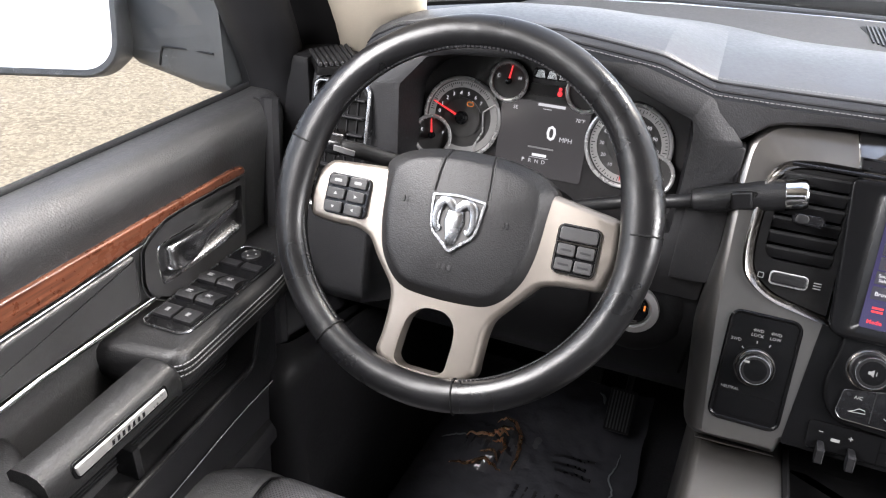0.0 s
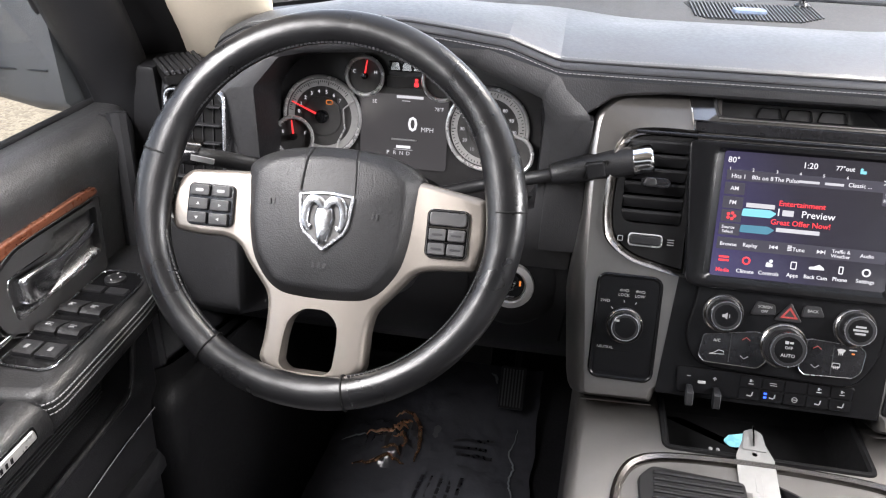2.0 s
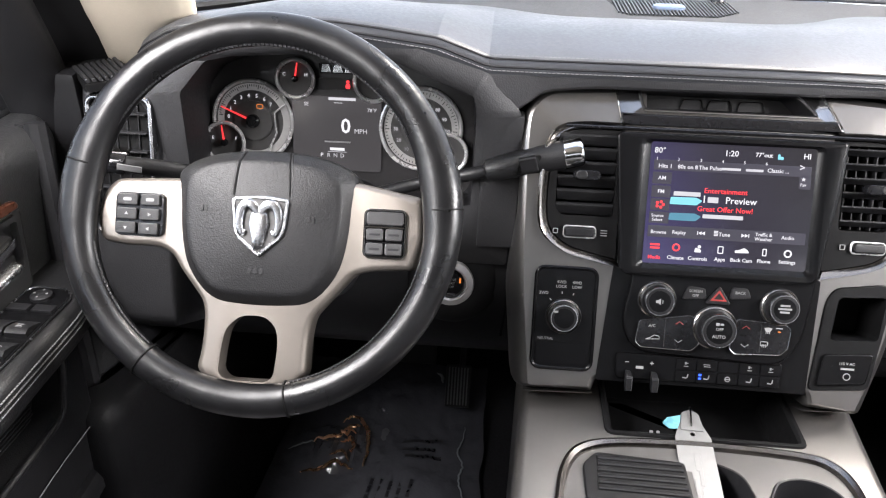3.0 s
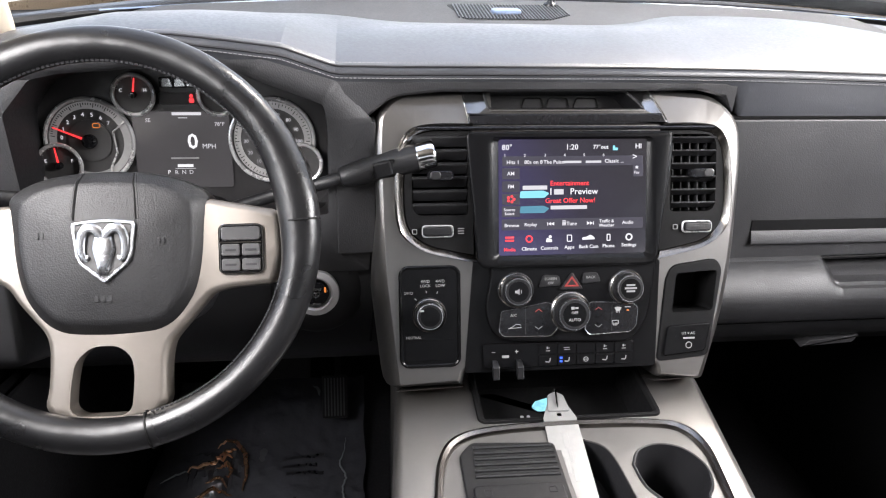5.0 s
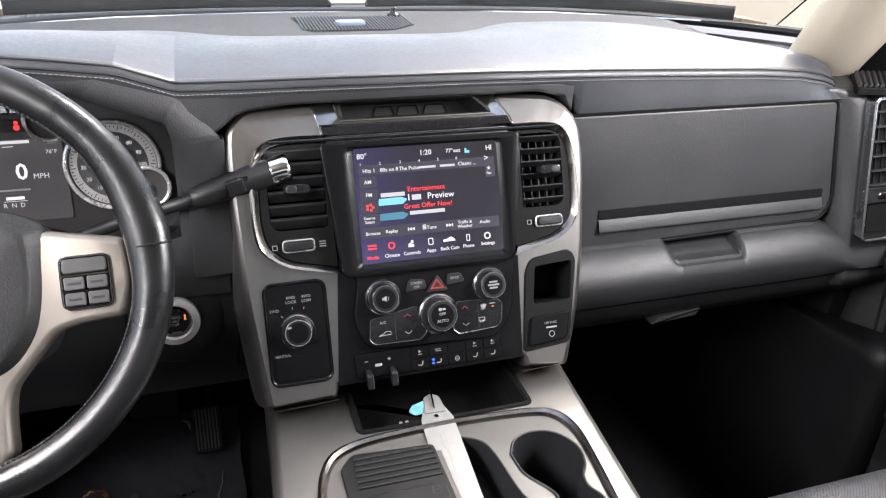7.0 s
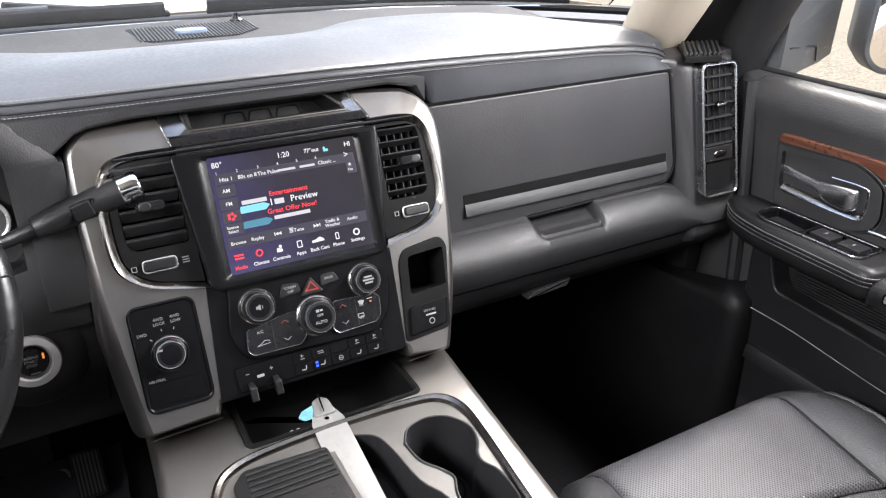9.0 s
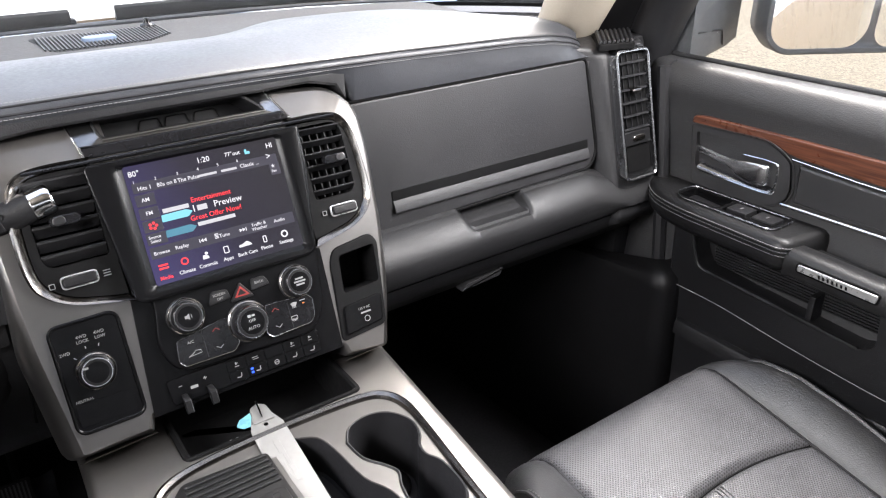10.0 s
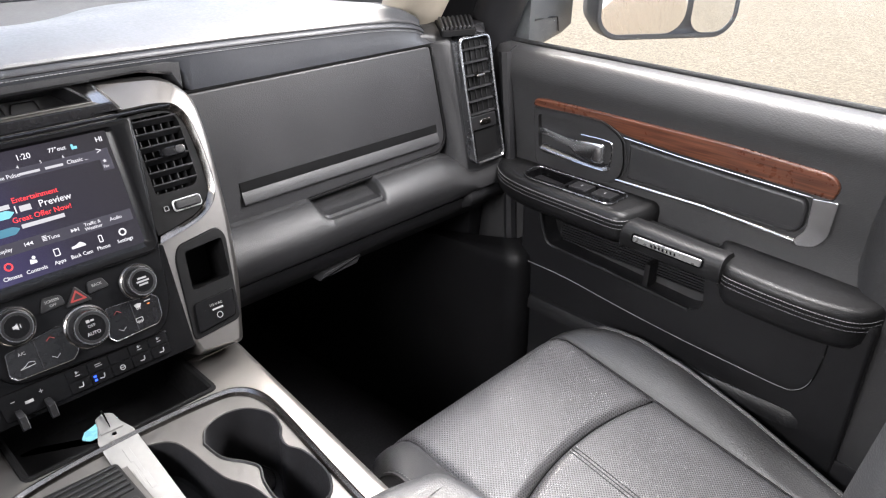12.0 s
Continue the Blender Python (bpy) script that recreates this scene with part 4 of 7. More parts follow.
def swell(p, wide_by, deep_by):
    """The lower legs bulge outwards and roll away further than the top."""
    out = []
    for x, y, z in p:
        w = float(np.clip((-0.07 - y) / 0.09, 0, 1)) * (1.0 if x < -0.15 else 0.5 if x > 0.135 else 0.0)
        out.append((x + math.copysign(wide_by * w, x), y, z - deep_by * w))
    return out


rim_bm = loft([swell(roll_back(outer, d, z), e, f) for d, z, e, f in ((0.0, -0.08, 0.012, 0.0), (0.0, -0.012, 0.011, 0.030), (0.0008, -0.0070, 0.010, 0.018), (0.0025, -0.0030, 0.0065, 0.008), (0.005, -0.0007, 0.0025, 0.0022), (0.008, 0.0005, 0.0, 0.0))], caps=False)
CUBBY = round_poly([(0.104, -0.250), (0.168, -0.245), (0.184, -0.140), (0.176, -0.128), (0.122, -0.135), (0.114, -0.150)], 0.008)
# vents
RING = [(0.108, 0.029), (0.150, 0.029), (0.173, 0.023), (0.184, 0.004), (0.188, -0.030), (0.188, -0.072), (0.181, -0.096), (0.160, -0.113), (0.132, -0.121), (0.104, -0.127)]
MOUTHS = []
for s in (-1, 1):
    o = 0.006 if s < 0 else 0.0
    ring = spline(RING, 5)
    MOUTHS.append([(s * (x + o), y) for x, y in [(0.106, 0.028)] + ring[1:-1] + [(0.103, -0.126)]])
    cx, cy = 0.145, -0.045
    trim = []
    for k, z in ((1.03, 0.000), (1.025, 0.005), (0.995, 0.0065), (0.955, 0.0045), (0.87, -0.002), (0.86, -0.004)):
        wide_k = 1 + (k - 0.87) * ((0.28 if s < 0 else 0.20) / 0.16) - 0.13
        trim.append([(s * (cx + (x - cx) * wide_k + o), cy + (y - cy) * min(k, 1.0), z) for x, y in ring])
    part("vent_trim", loft(list(zip(*trim)), caps=False, closed=False), "smoke", center_stack, "smoked chrome trim round the vent")
    edge = [(cx + (x - cx) * 0.885, cy + (y - cy) * 0.885) for x, y in ring]
    shell_poly = [(s * (x + o), y) for x, y in [(0.108, edge[1][1])] + edge[1:-1] + [(0.106, edge[-2][1] - 0.001)]]
    x0, x1 = (0.119, 0.174) if s > 0 else (-0.181, -0.118)
    mouth = rr(x0, -0.073, x1, 0.0165, (0.004, 0.012, 0.014, 0.004) if s > 0 else (0.012, 0.004, 0.004, 0.014))
    # near-black shell: the shade inside the vent is in the colour
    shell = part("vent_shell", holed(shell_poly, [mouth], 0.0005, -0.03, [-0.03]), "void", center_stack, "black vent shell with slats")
    for k in range(6):
        y = 0.010 - k * 0.0150
        if s < 0:
            part("slat", moved(box(x0, x1, -0.0075, 0.0075, -0.0024, 0.0024, 0.0015, 1), pose(0, y, -0.004, 40, 0, 0)), "plastic", shell)
            continue
        part("slat", moved(box(x0, x1, -0.0062, 0.0062, -0.0011, 0.0011, 0.0006, 1), pose(0, y, -0.004, 62, 0, 0)), "dark", shell)
    for k in range(5 if s > 0 else 0):
        x = x0 + (x1 - x0) * (k + 0.7) / 5.4
        part("slat", box(x - 0.0007, x + 0.0007, -0.072, 0.018, -0.022, -0.010, 0.0), "dark", shell)
    xm = -0.150 if s < 0 else 0.152
    part("vent_tab", dome(rr(xm - 0.015, -0.034, xm + 0.015, -0.023, 0.005), [(0.5, -0.01), (0.8, 0.0), (1.0, 0.006), (1.0, 0.011), (0.9, 0.014), (0.6, 0.015)], (xm, -0.0285)), "gloss", shell, "gloss black vent tab")
    part("vent_tab_tip", dome(rr(xm + s * 0.006 - 0.006, -0.033, xm + s * 0.006 + 0.006, -0.024, 0.004), [(1.0, 0.012), (1.0, 0.0155), (0.7, 0.0165)], (xm + s * 0.006, -0.0285)), "plastic", shell)
    wx = 0.151 if s > 0 else -0.153
    part("vent_wheel", plate(rr(wx - 0.016, -0.0955, wx + 0.016, -0.0855, 0.003), 0.001, 0.0075, 0.002), "plastic", shell, "ribbed vent thumb wheel")
    part("wheel_rim", frame_plate(rr(wx - 0.018, -0.0975, wx + 0.018, -0.0835, 0.004), rr(wx - 0.0163, -0.0958, wx + 0.0163, -0.0852, 0.003), 0.001, 0.0035, 0.0008), "ring", shell)
    gx = wx - 0.026
    part("vent_mark", frame_plate(rr(gx - 0.0028, -0.0935, gx + 0.0028, -0.0878, 0.0005, 1), rr(gx - 0.0021, -0.0928, gx + 0.0021, -0.0885, 0.0004, 1), 0.001, 0.0022, 0.0001), "white", shell)
    if wx + 0.03 < 0.17:
        part("vent_mark", join(*[box(wx + 0.023, wx + 0.030, -0.0938 + 0.0027 * k, -0.0928 + 0.0027 * k, 0.001, 0.0022, 0.0) for k in range(3)]), "white", shell)

face = roll_back(outer, 0.008, 0.0005)
face_bm = holed([(x, y) for x, y, z in face], MOUTHS + [CUBBY], 0.0, -0.02, [None, None, None])
for v in face_bm.verts:
    v.co.z += 0.0005 - 9.7 * max(0, v.co.y - 0.030) ** 2
part("frame", join(rim_bm, face_bm), "graphite", center_stack, "satin graphite frame", angle=50)

# the legs' lower ends turn back down to the console
for x0, x1, x2, x3 in ((-0.2045, -0.1262, -0.188, -0.120), (0.1062, 0.1625, 0.100, 0.158)):
    part("leg_foot", skin([[(a, y0, -0.0006), (a * 0.8 + b * 0.2, y0 - 0.0020, -0.0040), (b, -0.2790, -0.0540)] for a, b, y0 in ((x0, x2, -0.2725), (x0 * 0.5 + x1 * 0.5, x2 * 0.5 + x3 * 0.5, -0.2715), (x1, x3, -0.2700))]), "graphite", center_stack, angle=60)

# gloss panel with the touch screen
lower_face = part("lower_face", plate(round_poly([(-0.124, -0.2545), (0.103, -0.2545), (0.107, -0.128), (-0.113, -0.122)], 0.003), -0.02, 0.0022, 0.001), "panel", center_stack)
bezel = round_poly([(-0.088, -0.217), (0.072, -0.224), (0.092, -0.195), (0.100, -0.130), (0.117, -0.02), (0.118, 0.020), (-0.118, 0.020), (-0.116, -0.06), (-0.092, -0.131), (-0.103, -0.185)], [0.03, 0.03, 0.02, 0.02, 0.02, 0.004, 0.004, 0.02, 0.02, 0.02])
block = part("screen_block", loft([[(x, y, z) for x, y in inset(bezel, d)] for d, z in ((0, -0.03), (0, 0.006), (0.0012, 0.009), (0.004, 0.0105))]), "panel", center_stack, "black control panel")
FLARE = round_poly([(-0.1085, -0.1325), (0.0975, -0.1325), (0.1150, 0.0192), (-0.1220, 0.0192)], [0.012, 0.012, 0.008, 0.008])
part("screen_frame", loft([[(x, y, z) for x, y in p] for p, z in ((FLARE, 0.006), (FLARE, 0.0140), (inset(FLARE, 0.0006), 0.0160), (inset(FLARE, 0.0030), 0.0172), (rr(-0.1000, -0.1285, 0.0950, 0.0130, 0.010), 0.0172), (rr(-0.0915, -0.1235, 0.0895, 0.0125, 0.006), 0.0150), (rr(-0.0850, -0.1185, 0.0850, 0.0105, 0.003), 0.0113))], caps=False), "panel", block, "thick satin black screen surround")
display = part("screen", plate(rr(-0.0852, -0.1187, 0.0852, 0.0107, 0.003), 0.0107, 0.0118, 0.0002), "screen", block, "lit touch screen with radio menu")
ux = lambda u: -0.083 + 0.166 * u
vy = lambda v: 0.0085 - 0.1255 * v
ZS = 0.0120


def bar(u, v, w, h, m, r=0.0004, name="text_bar"):
    return part(name, plate(rr(ux(u) - w / 2, vy(v) - h / 2, ux(u) + w / 2, vy(v) + h / 2, r, 2), ZS - 0.0004, ZS + 0.0002, 0.0001), m, display)


for u, v, w, h in ((0.5, 0.175, 0.162, 0.011), (0.07, 0.285, 0.020, 0.0125), (0.07, 0.40, 0.020, 0.0125), (0.07, 0.51, 0.020, 0.0125), (0.07, 0.62, 0.021, 0.0125), (0.5, 0.738, 0.164, 0.0125), (0.955, 0.265, 0.012, 0.014)):
    part("menu_key", plate(rr(ux(u) - w / 2, vy(v) - h / 2, ux(u) + w / 2, vy(v) + h / 2, 0.001, 2), ZS - 0.0006, ZS - 0.0001, 0.0001), "bar", display)
for body, u, v, size, m in (("80°", 0.045, 0.055, 0.0085, "text"), ("1:20", 0.490, 0.055, 0.0085, "text"), ("77°out", 0.69, 0.055, 0.0064, "text"), ("HI", 0.955, 0.050, 0.0080, "text"),
                            ("Hits 1", 0.085, 0.185, 0.0060, "text"), ("80s on 8", 0.225, 0.185, 0.0060, "text"), ("The Pulse", 0.365, 0.185, 0.0060, "text"), ("Classic ...", 0.785, 0.180, 0.0060, "text"), (">", 0.930, 0.145, 0.0100, "text"),
                            ("AM", 0.07, 0.285, 0.0058, "text"), ("FM", 0.07, 0.40, 0.0058, "text"), ("Source", 0.060, 0.605, 0.0046, "text"), ("Select", 0.060, 0.640, 0.0046, "text"), ("Fav", 0.945, 0.285, 0.0046, "text"),
                            ("Entertainment", 0.475, 0.375, 0.0078, "redtext"), ("Great Offer Now!", 0.480, 0.530, 0.0078, "redtext"), ("Preview", 0.575, 0.450, 0.0100, "text"), ("1", 0.345, 0.450, 0.0108, "text"),
                            ("Browse", 0.075, 0.745, 0.0054, "text"), ("Replay", 0.205, 0.740, 0.0054, "text"), ("Tune", 0.490, 0.738, 0.0058, "text"), ("Traffic &", 0.735, 0.720, 0.0050, "text"), ("Weather", 0.735, 0.758, 0.0050, "text"), ("Audio", 0.885, 0.735, 0.0054, "text"),
                            ("Media", 0.060, 0.962, 0.0056, "redtext"), ("Climate", 0.195, 0.958, 0.0056, "text"), ("Controls", 0.335, 0.955, 0.0056, "text"), ("Apps", 0.475, 0.950, 0.0056, "text"), ("Back Cam", 0.610, 0.948, 0.0056, "text"), ("Phone", 0.750, 0.945, 0.0056, "text"), ("Settings", 0.895, 0.940, 0.0056, "text")):
    words(body, ux(u), vy(v), ZS, size, m, display, bold=0.00004)
for k, u in enumerate((0.03, 0.165, 0.305, 0.440, 0.575, 0.710)):
    words(str(k + 1), ux(u), vy(0.125), ZS, 0.0046, "text", display)
for u, v, w, h, m in ((0.495, 0.185, 0.020, 0.0026, "dimtext"), (0.640, 0.185, 0.018, 0.0026, "dimtext"), (0.400, 0.450, 0.011, 0.0060, "dimtext"), (0.235, 0.410, 0.028, 0.0046, "dimtext"), (0.470, 0.590, 0.042, 0.0042, "dimtext")):
    bar(u, v, w, h, m)
for v, m in ((0.470, "cyan"), (0.605, "bluepill")):
    part("logo_shape", plate(round_poly([(ux(0.130), vy(v) - 0.0040), (ux(0.300), vy(v) - 0.0040), (ux(0.335), vy(v) + 0.001), (ux(0.295), vy(v) + 0.0042), (ux(0.135), vy(v) + 0.0037)], 0.0015, 3), ZS - 0.0003, ZS + 0.0003, 0.0001), m, display)
# icons
for u, m in ((0.060, "redtext"), (0.195, "redtext"), (0.335, "text"), (0.475, "text"), (0.610, "text"), (0.750, "text"), (0.895, "text")):
    x, y = ux(u), vy(0.868)
    if u == 0.060:
        bm = join(box(x - 0.005, x + 0.005, y - 0.0025, y - 0.0005, ZS - 0.0003, ZS + 0.0003, 0.0), box(x - 0.005, x + 0.005, y + 0.001, y + 0.003, ZS - 0.0003, ZS + 0.0003, 0.0))
    elif u in (0.195, 0.895):
        bm = frame_plate(ellipse(x, y, 0.0042, n=20), ellipse(x, y, 0.0026, n=20), ZS - 0.0003, ZS + 0.0003, 0.0001)
    elif u == 0.610:
        bm = plate(round_poly([(x - 0.0075, y - 0.0022), (x + 0.0075, y - 0.0018), (x + 0.006, y + 0.001), (x + 0.002, y + 0.0035), (x - 0.003, y + 0.001), (x - 0.0075, y + 0.0005)], 0.0008, 2), ZS - 0.0003, ZS + 0.0003, 0.0001)
    elif u == 0.335:
        bm = join(plate(ellipse(x + 0.001, y + 0.002, 0.0018, n=12), ZS - 0.0003, ZS + 0.0003, 0.0001), plate(round_poly([(x - 0.004, y - 0.004), (x + 0.003, y - 0.004), (x + 0.003, y - 0.001), (x - 0.003, y + 0.001)], 0.0008, 2), ZS - 0.0003, ZS + 0.0003, 0.0001))
    else:
        w = 0.0022 if u == 0.750 else 0.003
        bm = frame_plate(rr(x - w, y - 0.004, x + w, y + 0.004, 0.001, 2), rr(x - w + 0.0009, y - 0.003, x + w - 0.0009, y + 0.003, 0.0005, 2), ZS - 0.0003, ZS + 0.0003, 0.0001)
    part("icon", bm, m, display)
part("icon", join(*[plate(ellipse(ux(0.07) + 0.0035 * math.cos(a), vy(0.51) + 0.0030 * math.sin(a), 0.0016, n=10), ZS - 0.0003, ZS + 0.0003, 0.0001) for a in np.linspace(0, 2 * math.pi, 6)[:-1]]), "redtext", display)
part("icon", join(plate(rr(ux(0.775), vy(0.085), ux(0.79), vy(0.04), 0.0008, 2), ZS - 0.0003, ZS + 0.0003, 0.0001), plate(rr(ux(0.79), vy(0.085), ux(0.81), vy(0.06), 0.0008, 2), ZS - 0.0003, ZS + 0.0003, 0.0001)), "cyan", display)
star = [(ux(0.945) + q * math.cos(a), vy(0.238) + q * math.sin(a)) for k in range(10) for q, a in [(0.0024 if k % 2 == 0 else 0.001, radians(90 + 36 * k))]]
part("icon", plate(star, ZS - 0.0003, ZS + 0.0003, 0.0001), "text", display)
for u, d in ((0.350, -1), (0.615, 1)):
    x, y = ux(u), vy(0.735)
    part("icon", join(*[plate([(x + d * (q - 0.003), y - 0.002), (x + d * (q + 0.0005), y), (x + d * (q - 0.003), y + 0.002)][::d], ZS - 0.0003, ZS + 0.0003, 0.0001) for q in (0.0, 0.0035)], box(x + (0.0042 if d > 0 else -0.005), x + (0.005 if d > 0 else -0.0042), y - 0.002, y + 0.002, ZS - 0.0003, ZS + 0.0003, 0.0)), "text", display)
part("icon", join(*[box(ux(0.425), ux(0.450), vy(0.727) - 0.0015 * k, vy(0.727) - 0.0015 * k + 0.0009, ZS - 0.0003, ZS + 0.0003, 0.0) for k in range(-1, 3)]), "text", display)

# hood over the screen with its scoop
tilt = lambda y: -9.7 * max(0, y - 0.030) ** 2
bar_poly = round_poly([(-0.1165, 0.0285), (0.1150, 0.0285), (0.0930, 0.0690), (-0.1235, 0.0690)], 0.003)
scoop = round_poly([(-0.0935, 0.0445), (0.0865, 0.0445), (0.0670, 0.0662), (-0.0990, 0.0662)], 0.006)
scoop_low = round_poly([(-0.0850, 0.0470), (0.0780, 0.0470), (0.0590, 0.0640), (-0.0880, 0.0640)], 0.004)
hb = holed(inset(bar_poly, 0.002), [scoop], 0.0030, -0.03, [None], edge=0.002)
for v in hb.verts:
    v.co.z += tilt(v.co.y)
hood_bar = part("hood_bar", hb, "pianobar", center_stack, "satin bar over the screen")
sc = part("hood_scoop", loft([[(x, y, zz) for x, y in p for zz in [z if z < -0.02 else z + tilt(y)]] for p, z in ((scoop_low, -0.036), (inset(scoop_low, -0.001), -0.034), (inset(scoop, 0.0012), 0.0030), (inset(scoop, -0.0006), 0.0050), (inset(scoop, -0.0022), 0.0032))], "floor"), "plastic", hood_bar, "black scoop with dark raised block shapes")
for x, w in ((-0.036, 0.028), (-0.006, 0.030), (0.028, 0.032)):
    part("block_shape", frame_plate(round_poly([(x - w / 2, 0.0490), (x + w / 2, 0.0490), (x + w / 2 - 0.003, 0.0615), (x - w / 2 + 0.004, 0.0615)], 0.003, 3), round_poly([(x - w / 2 + 0.0014, 0.0500), (x + w / 2 - 0.0014, 0.0500), (x + w / 2 - 0.0043, 0.0605), (x - w / 2 + 0.0053, 0.0605)], 0.002, 3), -0.038, -0.0335, 0.0006), "panel", sc)
part("scoop_lip", sweep([(x, 0.0434, 0.0040 + tilt(0.0434)) for x in np.linspace(-0.0935, 0.0865, 8)], 0.0011, n=6), "graphite", hood_bar, "thin bright lip of the scoop")
lip_bm = plate(round_poly([(-0.1160, 0.0270), (0.1150, 0.0270), (0.1075, 0.0405), (-0.1185, 0.0405)], 0.002), -0.004, 0.0042, 0.003)
for v in lip_bm.verts:
    v.co.z += tilt(v.co.y)
part("bar_lip", lip_bm, "gloss", hood_bar, "gloss black lower face of the bar")
for x0, x1 in ((-0.1165, -0.1242), (0.1150, 0.0935)):
    part("joint_line", sweep([(x0 + (x1 - x0) * t, 0.0285 + 0.0400 * t, 0.0016 + tilt(0.0285 + 0.0400 * t)) for t in np.linspace(0, 1, 8)], 0.0008, n=5), "chrome", hood_bar)
part("bar_edge", sweep([(x, 0.0238, 0.004) for x in np.linspace(-0.175, 0.168, 12)], 0.0022, 0.003, n=8), "gloss", center_stack)


# knobs and keys
def knob(x, y, r, h, name, label, z=0.0105, parent=center_stack):
    k = part(name, lathe([(r * 1.30, -0.002), (r * 1.30, 0.0015), (r * 1.18, 0.0035), (r * 1.04, 0.0045), (r, h * 0.75), (r * 0.93, h), (r * 0.74, h + 0.0002), (r * 0.70, h - 0.0012), (0.0, h - 0.0012)], 40), "plastic", parent, label, at=pose(x, y, z))
    part("knob_ring", lathe([(r * 0.985, h * 0.80), (r * 1.01, h * 0.86), (r * 0.985, h * 0.95), (r * 0.95, h * 1.02), (r * 0.91, h * 1.02), (r * 0.90, h * 0.9)], 40), "mirrorgrey" if r > 0.0155 else "leverchrome", k, "bright knob ring")
    part("knob_face", lathe([(r * 0.86, h - 0.0016), (r * 0.86, h - 0.0004), (r * 0.80, h), (0.0, h)], 40), "panel", k, "gloss black knob face")
    part("knob_collar", lathe([(r * 1.22, 0.0018), (r * 1.25, 0.0035), (r * 1.18, 0.0045), (r * 1.15, 0.003)], 40), "smoke", k)
    return k


k = knob(-0.066, -0.158, 0.0158, 0.016, "volume_knob", "black volume knob with bright ring")
part("mark", join(plate([(-0.004, -0.0015), (-0.0018, -0.0015), (0.001, -0.0035), (0.001, 0.0035), (-0.0018, 0.0015), (-0.004, 0.0015)], 0.0156, 0.0163, 0.0001), box(0.0028, 0.0034, -0.002, 0.002, 0.0156, 0.0163, 0.0)), "grey", k)
k = knob(0.063, -0.158, 0.0158, 0.016, "tune_knob", "black tuning knob with bright ring")
for j, w in enumerate((0.010, 0.014, 0.010)):
    part("mark", box(-w / 2, w / 2, 0.003 - 0.0035 * j, 0.005 - 0.0035 * j, 0.0156, 0.0163, 0.0), "grey", k)
k = knob(-0.003, -0.185, 0.0185, 0.020, "fan_knob", "black fan knob with bright ring")
words("AUTO", 0, -0.006, 0.0201, 0.0050, "white", k)
words("OFF", 0, 0.002, 0.0201, 0.0045, "white", k)
part("mark", join(box(-0.004, -0.0005, 0.006, 0.009, 0.0196, 0.0203, 0.0), box(0.0005, 0.004, 0.0065, 0.0085, 0.0196, 0.0203, 0.0)), "white", k)
for pts, body, size, y in (([(-0.040, -0.156), (-0.014, -0.154), (-0.016, -0.143), (-0.034, -0.141)], ("SCREEN", "OFF"), 0.0040, -0.1485), ([(0.010, -0.153), (0.033, -0.151), (0.028, -0.140), (0.012, -0.140)], ("BACK",), 0.0042, -0.1455)):
    b = part("key", plate(round_poly(pts, 0.003), 0.009, 0.0130, 0.001), "plastic", block)
    cx = sum(p[0] for p in pts) / 4
    for j, w in enumerate(body):
        words(w, cx, y + 0.0022 - 0.0048 * j if len(body) > 1 else y, 0.0131, size, "white", b)
hz = part("hazard_key", plate(round_poly([(-0.016, -0.159), (0.012, -0.159), (-0.001, -0.139)], 0.003), 0.009, 0.0135, 0.001), "plastic", block, "hazard key with red triangle")
part("mark", frame_plate(round_poly([(-0.0105, -0.1555), (0.0072, -0.1555), (-0.0015, -0.1435)], 0.0008, 2), round_poly([(-0.0070, -0.1538), (0.0038, -0.1538), (-0.0016, -0.1465)], 0.0005, 2), 0.013, 0.0138, 0.0001), "red", hz)
